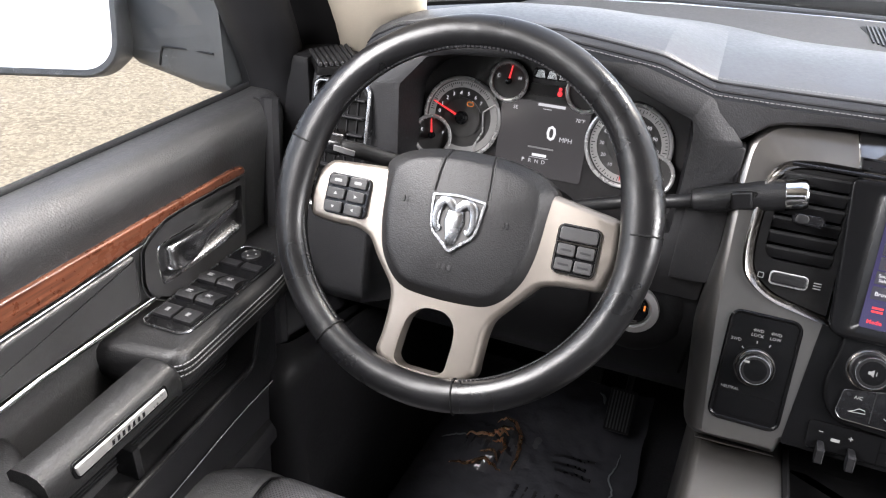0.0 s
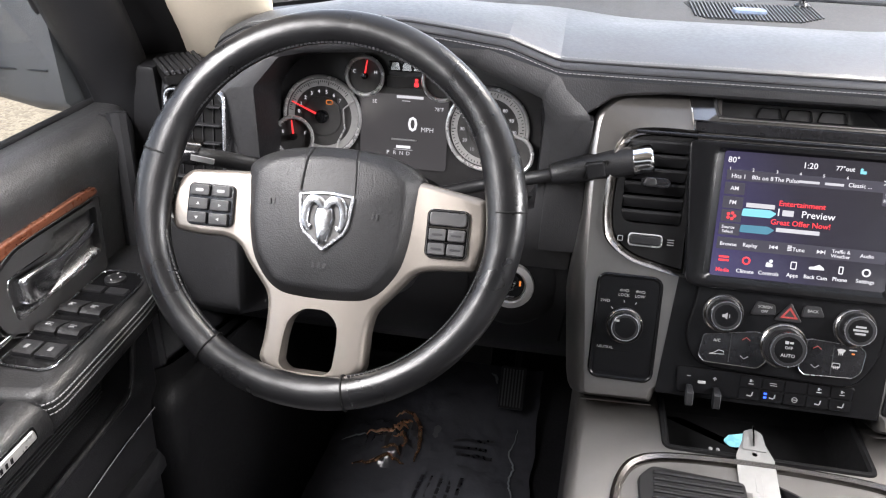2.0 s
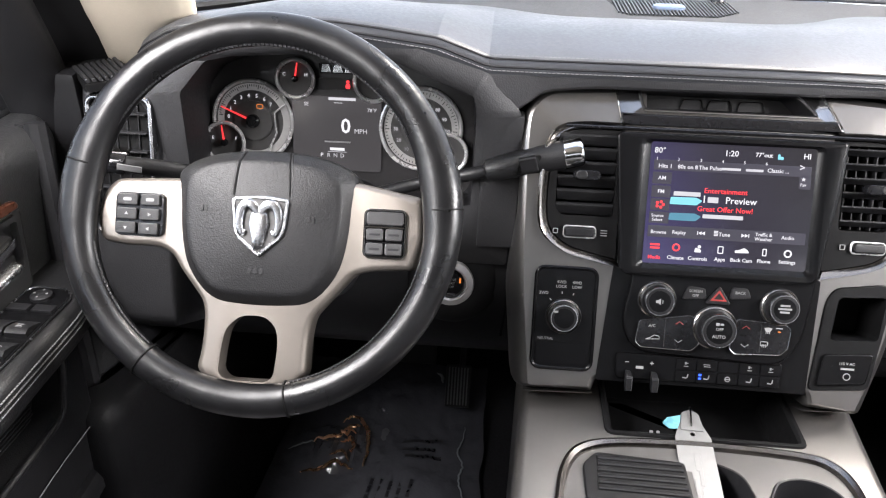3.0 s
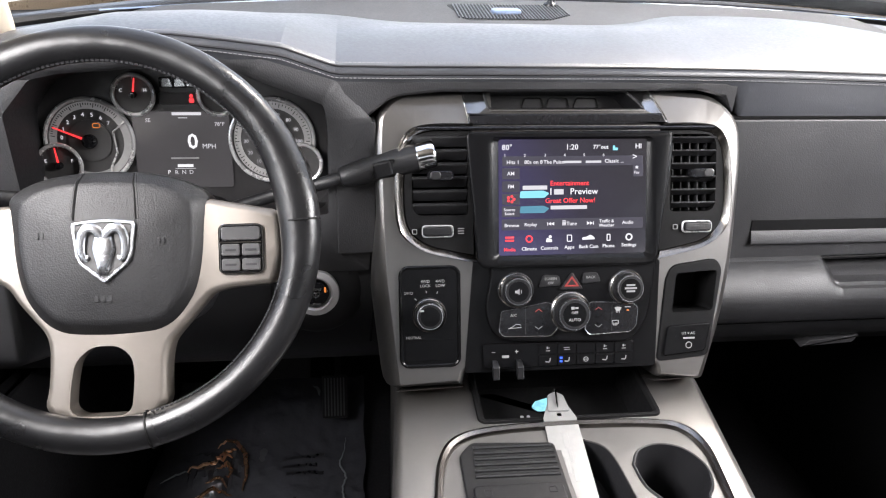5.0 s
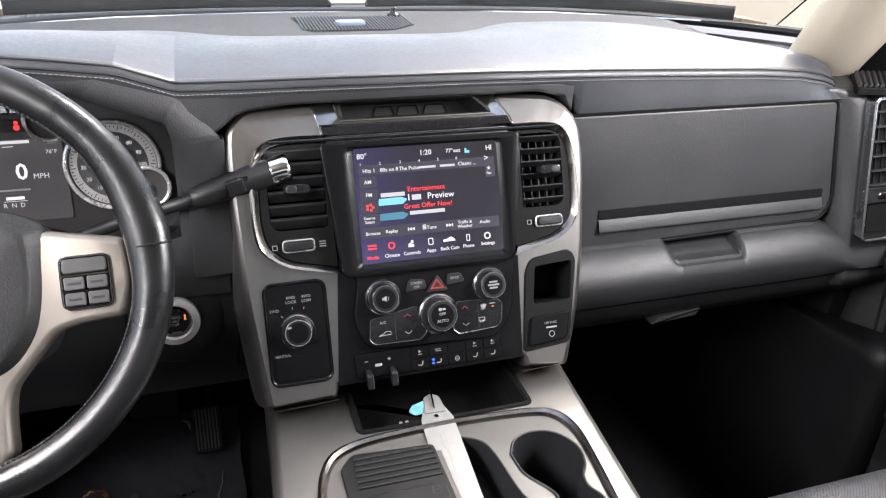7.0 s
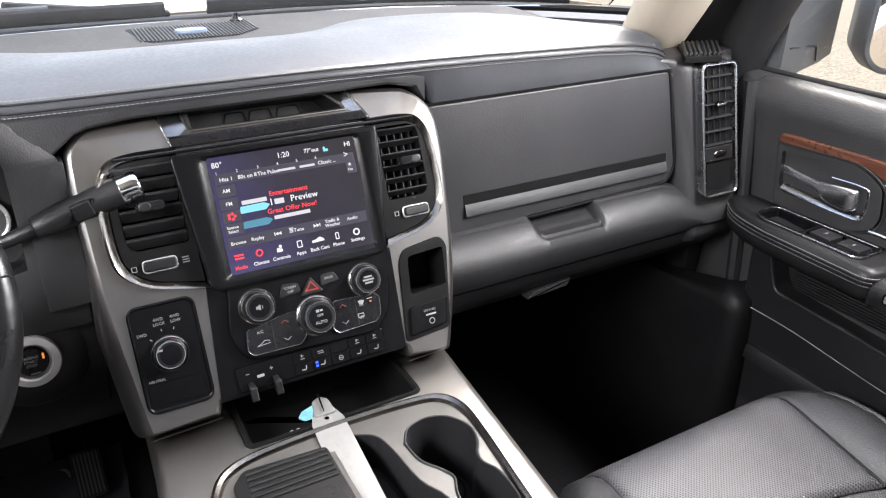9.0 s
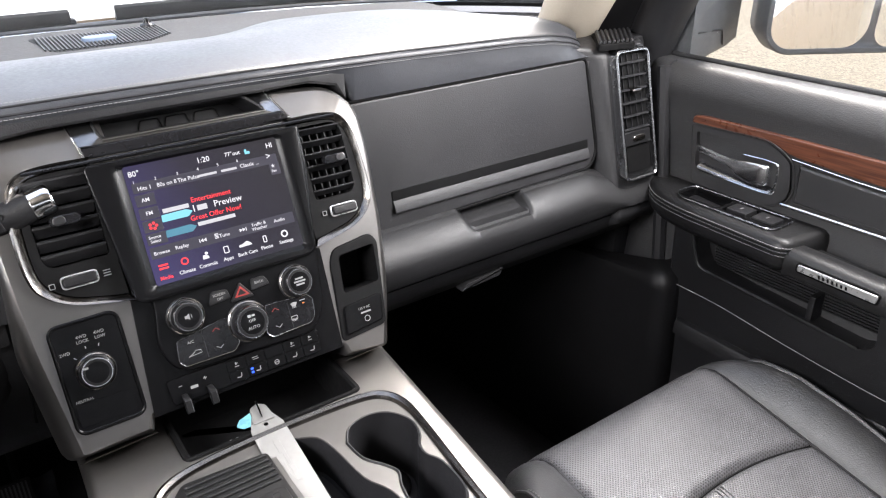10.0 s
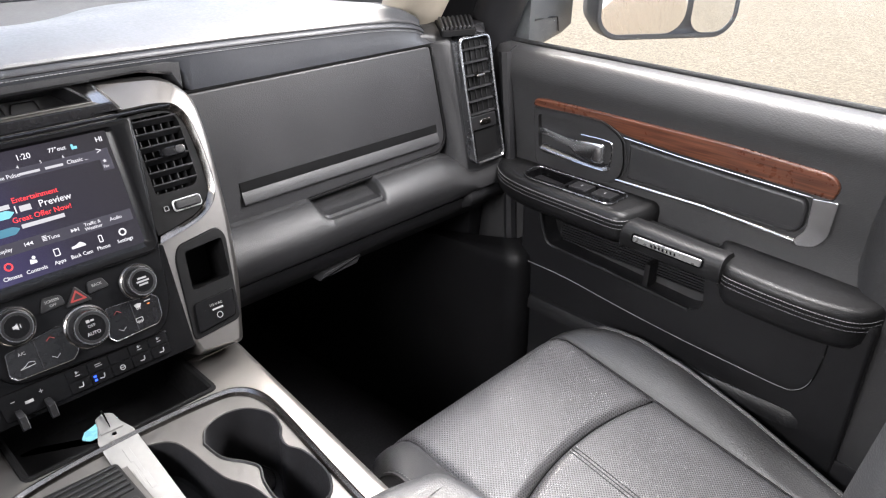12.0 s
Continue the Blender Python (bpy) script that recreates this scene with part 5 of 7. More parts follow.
for s, poly in ((-1, [(-0.086, -0.205), (-0.080, -0.211), (-0.026, -0.212), (-0.018, -0.204), (-0.023, -0.176), (-0.030, -0.173), (-0.083, -0.182)]), (1, [(0.014, -0.206), (0.020, -0.212), (0.068, -0.210), (0.075, -0.203), (0.077, -0.182), (0.070, -0.176), (0.020, -0.174)])):
    rp = round_poly(poly, 0.003)
    pan = part("climate_panel", plate(rp, 0.009, 0.0128, 0.001), "gloss", block, "black climate key panel with bright edge")
    part("panel_edge", sweep([(x, y, 0.0128) for x, y in rp], 0.0006, n=5, closed=True), "mirrorgrey", pan)
    c = -0.055 if s < 0 else 0.046
    part("split", box(c - 0.0005, c + 0.0005, -0.209, -0.178, 0.0125, 0.0132, 0.0), "dark", pan)
    a = -0.040 if s < 0 else 0.030
    for yy, up in ((-0.182, 1), (-0.202, -1)):
        part("mark", sweep([(a - 0.004, yy - up * 0.0015, 0.0131), (a, yy + up * 0.0015, 0.0131), (a + 0.004, yy - up * 0.0015, 0.0131)], 0.0005, n=5), "red" if up > 0 else "grey", pan)
    if s < 0:
        words("A/C", -0.069, -0.187, 0.0129, 0.0045, "white", pan)
        part("mark", sweep([(-0.075, -0.202, 0.013), (-0.070, -0.200, 0.013), (-0.066, -0.197, 0.013), (-0.061, -0.198, 0.013), (-0.060, -0.201, 0.013), (-0.075, -0.202, 0.013)], 0.0004, n=5), "white", pan)
    else:
        part("mark", join(plate(round_poly([(0.0490, -0.1815), (0.0510, -0.1855), (0.0550, -0.1855), (0.0575, -0.1815), (0.0532, -0.1805)], 0.0005, 2), 0.0125, 0.0133, 0.0001), *[box(0.0508 + 0.0018 * k, 0.0514 + 0.0018 * k, -0.1875, -0.1850, 0.0125, 0.0133, 0.0) for k in range(3)]), "white", pan)
        part("mark", join(frame_plate(rr(0.0460, -0.2010, 0.0540, -0.1960, 0.0008, 2), rr(0.0467, -0.2003, 0.0533, -0.1967, 0.0005, 2), 0.0125, 0.0133, 0.0001), *[box(0.0480 + 0.0018 * k, 0.0486 + 0.0018 * k, -0.2025, -0.1990, 0.0125, 0.0133, 0.0) for k in range(3)]), "white", pan)
        part("mark", box(0.0610, 0.0680, -0.1815, -0.1805, 0.0125, 0.0132, 0.0), "grey", pan)
        part("lamp", plate(ellipse(0.0648, -0.1848, 0.0016, 0.0009, n=12), 0.0125, 0.0134, 0.0001), "orange", pan)

# four-wheel-drive selector
sw = part("drive_panel", loft([[(x, y, z) for x, y in inset(rr(-0.198, -0.246, -0.128, -0.129, 0.011), d)] for d, z in ((0, 0.0), (0, 0.003), (0.0015, 0.0042), (0.003, 0.0036), (0.004, 0.0025))]), "panel", center_stack, "black four-wheel-drive selector panel")
k = knob(-0.164, -0.185, 0.0152, 0.013, "drive_knob", "black rotary selector with bright ring", 0.003, sw)
part("pointer", box(-0.012, -0.007, 0.006, 0.008, 0.0125, 0.0140, 0.0), "white", k)
for body, x, y, size in (("2WD", -0.187, -0.160, 0.0045), ("4WD", -0.168, -0.147, 0.0045), ("LOCK", -0.168, -0.152, 0.0045), ("4WD", -0.151, -0.147, 0.0045), ("LOW", -0.151, -0.152, 0.0045), ("NEUTRAL", -0.182, -0.211, 0.0040)):
    words(body, x, y, 0.0027, size, "white", sw)
for x0, y0, x1, y1 in ((-0.180, -0.166, -0.178, -0.168), (-0.167, -0.1575, -0.1668, -0.160), (-0.154, -0.1585, -0.155, -0.161)):
    part("mark", sweep([(x0, y0, 0.0027), (x1, y1, 0.0027)], 0.0005, n=5), "white", sw)
part("neutral_pad", plate(rr(-0.192, -0.238, -0.136, -0.214, 0.003), 0.002, 0.0034, 0.0006), "panel", sw)

# cubby and outlet, the hollow's shade put into its near-black colour
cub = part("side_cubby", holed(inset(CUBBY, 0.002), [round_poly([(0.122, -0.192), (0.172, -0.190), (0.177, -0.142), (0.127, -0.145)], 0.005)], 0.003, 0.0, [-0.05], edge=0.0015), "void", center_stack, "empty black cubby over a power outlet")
out = part("outlet_cover", plate(round_poly([(0.111, -0.243), (0.163, -0.238), (0.169, -0.204), (0.116, -0.207)], 0.005), 0.003, 0.0065, 0.002), "panel", cub, "black power outlet cover")
words("115 V AC", 0.141, -0.216, 0.0067, 0.0042, "white", out)
part("text_bar", box(0.135, 0.149, -0.2225, -0.2205, 0.0064, 0.0069, 0.0), "white", out)
part("mark", frame_plate(ellipse(0.142, -0.2300, 0.0040, n=20), ellipse(0.142, -0.2300, 0.0031, n=20), 0.0064, 0.0069, 0.0001), "white", out)
# lower switch row
strip = part("switch_bank", plate(round_poly([(-0.1025, -0.2500), (0.0735, -0.2490), (0.0765, -0.2215), (-0.1040, -0.2205)], 0.005), -0.02, 0.0050, 0.002), "panel", center_stack, "strip of small black switches")
for k in range(5):
    for j in range(2):
        x, y = -0.0275 + 0.0226 * k, -0.2290 - 0.0132 * j
        b = part("switch", plate(rr(x - 0.0110, y - 0.0062, x + 0.0110, y + 0.0062, 0.0015, 2), 0.004, 0.0062, 0.0008), "panel", strip)
        if (k, j) == (2, 0):
            continue
        if j == 1 and k == 2:
            icon = join(frame_plate(ellipse(x, y, 0.0030, n=16), ellipse(x, y, 0.0022, n=16), 0.0060, 0.0065, 0.0001), box(x - 0.0024, x + 0.0024, y - 0.0004, y + 0.0004, 0.0060, 0.0065, 0.0))
        elif j == 1:
            # a seat outline: back, cushion
            icon = join(plate([(x - 0.0030, y - 0.0018), (x + 0.0016, y - 0.0024), (x + 0.0018, y - 0.0012), (x - 0.0028, y - 0.0006)], 0.0060, 0.0065, 0.0001), plate([(x + 0.0014, y - 0.0016), (x + 0.0028, y - 0.0012), (x + 0.0034, y + 0.0028), (x + 0.0024, y + 0.0030)], 0.0060, 0.0065, 0.0001))
        elif k == 1:
            icon = join(box(x - 0.0040, x + 0.0030, y + 0.0010, y + 0.0017, 0.0060, 0.0064, 0.0), box(x - 0.0034, x + 0.0036, y - 0.0012, y - 0.0005, 0.0060, 0.0064, 0.0))
        else:
            icon = join(box(x - 0.0014, x + 0.0004, y + 0.0002, y + 0.0030, 0.0060, 0.0064, 0.0), box(x + 0.0008, x + 0.0022, y + 0.0012, y + 0.0019, 0.0060, 0.0064, 0.0), box(x - 0.0024, x + 0.0026, y - 0.0022, y - 0.0014, 0.0060, 0.0064, 0.0))
        part("mark", icon, "grey", b)
for y in (-0.2445, -0.2405):
    part("seat_lamp", box(-0.0135, -0.0105, y, y + 0.0022, 0.0064, 0.0071, 0.0), "bluelamp", strip, "lit blue seat lamp")
for x in (-0.090, -0.062):
    # squeeze tabs: a wedge that widens towards the driver
    tab = loft([[(x - w, y0, z), (x + w, y0, z), (x + w, y1, z), (x - w, y1, z)] for w, y0, y1, z in ((0.0022, -0.2560, -0.2400, 0.004), (0.0030, -0.2580, -0.2400, 0.010), (0.0036, -0.2600, -0.2440, 0.017), (0.0030, -0.2590, -0.2460, 0.019))])
    tab_ob = part("brake_tab", tab, "plastic", strip, "black brake controller tab")
    part("tab_edge", sweep([(x + 0.0034, -0.2440, 0.0172), (x + 0.0034, -0.2590, 0.0172)], 0.0007, n=5), "leverchrome", tab_ob)
part("mark", join(box(-0.093, -0.089, -0.2310, -0.2302, 0.0048, 0.0054, 0.0), box(-0.066, -0.062, -0.2310, -0.2302, 0.0048, 0.0054, 0.0), box(-0.0644, -0.0636, -0.2326, -0.2286, 0.0048, 0.0054, 0.0), box(-0.081, -0.073, -0.2375, -0.2345, 0.0048, 0.0056, 0.0)), "white", strip)


# ---------------------------------------------------------------- steering wheel
# local axes: x across, y up the wheel, z towards the driver
steering_wheel = thing("steering_wheel", "black leather steering wheel with satin silver spokes, worn shiny", "steering wheel", at=pose(-0.467, -0.157, 0.877, 90 - 29.2, 0, 1.3))
loops = []
for a in np.linspace(0, 2 * math.pi, 181)[:-1]:
    d = math.degrees(a) % 360
    # thumb swellings by the spokes
    grip = sum(math.exp(-((((d - c + 180) % 360) - 180) / 19) ** 2) for c in (10, 170))
    r, w = 0.1752 - 0.0016 * grip, 0.0160 + 0.0034 * grip
    cx, cy = math.cos(a), math.sin(a)
    row = []
    for b in np.linspace(0, 2 * math.pi, 29)[:-1]:
        # creased, hand-worn leather
        q = w * (1 + 0.009 * noise.noise(Vector((cx * 9, cy * 9, b * 0.8))) + 0.005 * noise.noise(Vector((cx * 26, cy * 26, b * 1.6))))
        row.append(((r + q * math.cos(b)) * cx, (r + q * math.cos(b)) * cy, 0.0146 * q / w * math.sin(b)))
    loops.append(row)
rim = part("rim", loft(loops, ring=True), "rim", steering_wheel, "worn shiny black leather rim", angle=80)
for d in (166, 4, -126, -78):
    a = radians(d)
    part("seam", sweep([((0.1752 + 0.0170 * math.cos(b)) * math.cos(a), (0.1752 + 0.0170 * math.cos(b)) * math.sin(a), 0.0154 * math.sin(b)) for b in np.linspace(0, 2 * math.pi, 25)[:-1]], 0.0010, n=5, closed=True, up=(-math.sin(a), math.cos(a), 0)), "void", rim)
for a0, a1 in ((6, 164), (-76, -12), (192, 232)):
    dashes([(0.1594 * math.cos(a), 0.1594 * math.sin(a), 0.0040) for a in np.linspace(radians(a0), radians(a1), 70)], 0.0042, 0.0031, 0.0013, "dark", rim, "row of dark stitches")
PAD_X = 0.004
half_edge = [(0.0, -0.0895), (0.024, -0.0885), (0.043, -0.0855), (0.060, -0.0745), (0.0735, -0.055), (0.080, -0.035), (0.0835, -0.012), (0.085, 0.010), (0.0875, 0.029), (0.0855, 0.0405), (0.068, 0.0520), (0.040, 0.0595), (0.0, 0.0622)]
half_face = [(0.0, -0.0750), (0.024, -0.0742), (0.041, -0.0715), (0.051, -0.0640), (0.0635, -0.0475), (0.069, -0.031), (0.0722, -0.011), (0.073, 0.010), (0.0715, 0.0265), (0.066, 0.0350), (0.053, 0.0430), (0.033, 0.0480), (0.0, 0.0500)]
whole = lambda half: [(PAD_X + x, y) for x, y in spline(half + [(-x, y) for x, y in half[-2:0:-1]] + half[:1], 3)[:-1]]
pad_edge_loop, pad_face = whole(half_edge), whole(half_face)
between = lambda t, z: [(x0 + (x1 - x0) * t, y0 + (y1 - y0) * t, z) for (x0, y0), (x1, y1) in zip(pad_edge_loop, pad_face)]
shrunk = lambda k, z: [(PAD_X + (x - PAD_X) * k, -0.012 + (y + 0.012) * k, z) for x, y in pad_face]
cover_bm = loft([between(0.06, -0.052), between(0.0, -0.030), between(0.0, -0.0175), between(0.06, -0.0130), between(0.22, -0.0088), between(0.80, -0.0012), between(1.0, 0.0006), shrunk(0.94, 0.0016), shrunk(0.6, 0.0050), shrunk(0.3, 0.0066), shrunk(0.05, 0.0070)])
cover_tree = BVHTree.FromBMesh(cover_bm)
over_pad = lambda x, y, up: (x, y, cover_tree.ray_cast(Vector((x, y, 0.1)), Vector((0, 0, -1)))[0].z + up)
airbag = part("airbag_cover", cover_bm, "airbag", steering_wheel, "black grained airbag cover", angle=60)
for q in (-1, 1):
    part("crease", sweep([over_pad(PAD_X + q * x, y, 0.0001) for x, y in spline([(0.0215, 0.0600), (0.0240, 0.0480), (0.0255, 0.0350), (0.0265, 0.0170)], 6)], 0.0009, n=5), "void", airbag)
    part("fold", sweep([over_pad(PAD_X + q * (x + 0.0016), y, -0.0002) for x, y in spline([(0.0215, 0.0600), (0.0240, 0.0480), (0.0255, 0.0350), (0.0265, 0.0170)], 6)], 0.0012, 0.0008, n=6), "airbag", airbag)
for x, y, w in ((-0.048, 0.004, 0.012), (0.050, -0.003, 0.012), (0.002, -0.053, 0.017)):
    z = over_pad(x, y, 0)[2]
    m = part("airbag_mark", join(*[plate(rr(x - w / 2 + k * w / 3, y - 0.003, x - w / 2 + k * w / 3 + w / 5, y + 0.003, 0.0005, 1), z - 0.004, z + 0.0005, 0.0003) for k in range(3)]), "plastic", airbag, "moulded airbag mark")
# emblem: shield with a plain bright head shape
EX = 0.0035
shield = round_poly([(EX, -0.0385), (EX + 0.0225, -0.0195), (EX + 0.0262, 0.0140), (EX, 0.0172), (EX - 0.0262, 0.0140), (EX - 0.0225, -0.0195)], [0.003, 0.008, 0.003, 0.02, 0.003, 0.008])
emblem = part("emblem", plate(shield, 0.0, 0.0082, 0.001), "gauge", airbag, "chrome shield emblem")
part("emblem_border", loft([[(x, y, z) for x, y in inset(shield, d)] for d, z in ((-0.0012, 0.004), (-0.0012, 0.0086), (-0.0004, 0.0096), (0.0016, 0.0096), (0.0024, 0.0088), (0.0026, 0.0080))], caps=False), "mirrorgrey", emblem, "brushed bright shield border")
head = round_poly([(EX - 0.0012, -0.0330), (EX + 0.0030, -0.0318), (EX + 0.0062, -0.0240), (EX + 0.0098, -0.0090), (EX + 0.0080, 0.0020), (EX, 0.0046), (EX - 0.0080, 0.0020), (EX - 0.0098, -0.0090), (EX - 0.0062, -0.0240), (EX - 0.0042, -0.0318)], 0.002, 3)
part("emblem_figure", dome(head, [(1.0, 0.008), (1.0, 0.0096), (0.85, 0.0120), (0.4, 0.0134)], (EX, -0.011)), "mirrorgrey", emblem)
for q in (-1, 1):
    curl = [(EX + q * x, y, z) for x, y, z in ((0.0010, 0.0015, 0.0104), (0.0055, 0.0075, 0.0112), (0.0115, 0.0095, 0.0114), (0.0165, 0.0055, 0.0112), (0.0185, -0.0030, 0.0108), (0.0180, -0.0120, 0.0104), (0.0150, -0.0185, 0.0100), (0.0125, -0.0150, 0.0098))]
    part("emblem_figure", sweep(spline(curl, 4), 0.0046, 0.0026, n=8, taper=lambda t: 0.95 + 0.25 * math.sin(math.pi * t) - 0.65 * t), "mirrorgrey", emblem)

# side spokes with switch packs
# one satin frame: two side arms that run round the cover into the forked lower arm
yoke = [(-0.060, 0.034), (-0.0790, 0.0325), (-0.1434, 0.0292), (-0.1545, 0.0170), (-0.1600, -0.0063), (-0.1555, -0.0311), (-0.1292, -0.0347), (-0.1006, -0.0345), (-0.0860, -0.0404), (-0.0778, -0.0546), (-0.0545, -0.0839), (-0.0518, -0.0968), (-0.0522, -0.1158), (-0.0538, -0.1350), (-0.0578, -0.1510),
        (-0.0447, -0.1610), (-0.0241, -0.1672), (0.0072, -0.1682), (0.0320, -0.1640), (0.0500, -0.1530), (0.0498, -0.1350), (0.0508, -0.1128), (0.0540, -0.0957), (0.0721, -0.0749), (0.0917, -0.0523), (0.1096, -0.0482), (0.1500, -0.0457), (0.1565, -0.0150), (0.1545, 0.0230), (0.1184, 0.0299), (0.0905, 0.0355), (0.060, 0.034)]
gap = round_poly([(-0.0362, -0.1530), (-0.0342, -0.1280), (-0.0300, -0.1080), (-0.0150, -0.0950), (0.0090, -0.0950), (0.0215, -0.1070), (0.0230, -0.1250), (0.0200, -0.1540), (0.0120, -0.1605), (-0.0280, -0.1600)], [0.006, 0.01, 0.008, 0.008, 0.008, 0.008, 0.01, 0.006, 0.005, 0.006], 4)
yoke_poly = round_poly(yoke, 0.007, 3)
yoke_bm = holed(inset(yoke_poly, 0.0065), [gap], -0.0085, -0.034, edge=0.0065)
for v in yoke_bm.verts:
    # the side arms dish slightly towards the middle
    v.co.z += 0.0030 * min(1.0, max(0.0, (abs(v.co.x) - 0.09) / 0.06))
yoke_ob = part("spoke_frame", yoke_bm, "satin", steering_wheel, "forked satin silver spoke frame", angle=55)
part("spoke_liner", loft([[(x, y, z) for x, y in inset(gap, d)] for d, z in ((-0.0012, -0.0090), (0.0006, -0.0088), (0.0020, -0.0100), (0.0066, -0.0160), (0.0082, -0.0220), (0.0086, -0.0480))], caps=False), "satin", steering_wheel, "satin rim of the fork's opening", angle=50)
spoke = yoke_ob
for s in (-1, 1):
    if s < 0:
        base = part("switch_pack", plate(rr(-0.1405, -0.0255, -0.0930, 0.0165, 0.006), -0.009, -0.0042, 0.001), "gloss", spoke, "black six-button switch pack")
        for k, (x, y, w, h, g) in enumerate(((-0.1275, 0.0090, 0.0200, 0.0110, "-"), (-0.1055, 0.0090, 0.0190, 0.0110, "o"), (-0.1280, -0.0045, 0.0200, 0.0115, "^"), (-0.1060, -0.0050, 0.0195, 0.0115, ">"), (-0.1285, -0.0180, 0.0200, 0.0115, "v"), (-0.1065, -0.0185, 0.0195, 0.0115, "<"))):
            b = part("button", plate(rr(x - w / 2, y - h / 2, x + w / 2, y + h / 2, 0.002), -0.005, -0.0006, 0.0013), "plastic", base)
            if g in "^v<>":
                tri = [(x + 0.002 * math.cos(q), y + 0.002 * math.sin(q)) for q in [radians({"^": 90, "v": 270, "<": 180, ">": 0}[g] + 120 * j) for j in range(3)]]
                part("mark", plate(tri, -0.001, -0.0003, 0.0001), "white", b)
            else:
                part("mark", plate(rr(x - 0.004, y - 0.0015, x + 0.004, y + 0.0015, 0.001, 2), -0.001, -0.0003, 0.0001), "grey", b)
    else:
        base = part("switch_pack", plate(rr(0.1005, -0.0345, 0.1385, 0.0095, 0.005), -0.009, -0.0045, 0.001), "gloss", spoke, "black cruise switch pack with a bright border")
        part("switch_border", frame_plate(rr(0.0993, -0.0357, 0.1397, 0.0107, 0.006), rr(0.1010, -0.0340, 0.1380, 0.0090, 0.0045), -0.007, -0.0030, 0.0006), "chrome", base)
        part("blank", plate(rr(0.1020, -0.0045, 0.1370, 0.0080, 0.003), -0.006, -0.0016, 0.0012), "smooth", base)
        part("divider", box(0.1012, 0.1378, -0.0070, -0.0058, -0.006, -0.0020, 0.0), "chrome", base)
        for x, y in ((0.1105, -0.0133), (0.1285, -0.0133), (0.1105, -0.0268), (0.1285, -0.0268)):
            b = part("button", plate(rr(x - 0.0082, y - 0.0056, x + 0.0082, y + 0.0056, 0.002), -0.005, -0.0006, 0.0013), "button", base)
            part("mark", plate(rr(x - 0.005, y - 0.001, x + 0.005, y + 0.001, 0.0003, 1), -0.001, -0.0003, 0.0001), "dark", b)
part("hub", lathe([(0.060, -0.02), (0.062, -0.05), (0.050, -0.075)], 28), "dark", steering_wheel, at=pose(0.004, -0.015, 0))

column = thing("steering_column", "black plastic steering column shroud", "steering column")
part("shroud", loft([[(-0.462 + w * math.cos(a), -0.10 + 0.24 * t, 0.775 - 0.02 * t + h * math.sin(a)) for a in np.linspace(0, 2 * math.pi, 29)[:-1]] for t, w, h in ((0.0, 0.060, 0.040), (0.08, 0.070, 0.044), (0.6, 0.075, 0.046), (1.0, 0.078, 0.048))]), "plastic", column)

lever = thing("gear_shifter", "black column gear lever with silver end cap", "gear lever")
part("stem", sweep(spline([(-0.385, 0.01, 0.828), (-0.33, 0.018, 0.842), (-0.286, 0.00, 0.860), (-0.250, 0.0, 0.8705)], 6), 0.0074, n=12), "plastic", lever)
axis = [(-0.2600, 0.0, 0.8676), (-0.2560, 0.0, 0.8688), (-0.2460, 0.0, 0.8716), (-0.2250, 0.0, 0.8778), (-0.2000, 0.0, 0.8850), (-0.1760, 0.0, 0.8915), (-0.1725, 0.0, 0.8925)]
part("grip", sweep(spline(axis, 5), 0.0166, 0.0160, n=22, taper=lambda t: (0.45 + 0.20 * min(1, t * 12)) + 0.35 * min(1, t * 1.5) - 0.03 * max(0, t - 0.93) / 0.07), "plastic", lever, "black grained lever grip")
part("shift_button", moved(box(-0.0098, 0.0098, -0.0035, 0.004, -0.0088, 0.0088, 0.0022, 3), pose(-0.2130, -0.0142, 0.8835, 0, -15, 0)), "plastic", lever, "recessed button in the grip")
part("button_gap", sweep([(-0.2130 + 0.966 * x - 0.259 * z * -1, -0.0150, 0.8835 + 0.259 * x + 0.966 * z) for x, z in rr(-0.0106, -0.0096, 0.0106, 0.0096, 0.0026, 3)], 0.0009, n=5, closed=True, up=(0, 1, 0)), "void", lever)
part("end_cap", sweep([(-0.1745, 0.0, 0.8920), (-0.1735, 0.0, 0.8922), (-0.1660, 0.0, 0.8942), (-0.1600, 0.0, 0.8957), (-0.1565, 0.0, 0.8966), (-0.1545, 0.0, 0.8971), (-0.1537, 0.0, 0.8973)], 0.0172, 0.0166, n=24, taper=lambda t: float(np.interp(t, [0, 0.17, 0.5, 0.67, 0.83, 0.93, 1.0], [0.97, 1.0, 1.0, 0.98, 0.90, 0.72, 0.45]))), "chrome", lever, "polished silver end cap")

stalk = thing("turn_signal_stalk", "black turn signal stalk with grey markings", "stalk")
part("arm", sweep(spline([(-0.50, -0.02, 0.845), (-0.555, -0.055, 0.868), (-0.600, -0.078, 0.884), (-0.645, -0.085, 0.890)], 5), 0.009, n=12), "plastic", stalk)
part("tip", sweep([(-0.630, -0.0835, 0.888), (-0.648, -0.086, 0.8905), (-0.664, -0.087, 0.892)], 0.0115, 0.011, n=14), "gloss", stalk)
part("marking", moved(box(-0.012, 0.012, -0.001, 0.001, -0.003, 0.003, 0.0), pose(-0.622, -0.0935, 0.889, 0, 12, 12)), "grey", stalk)


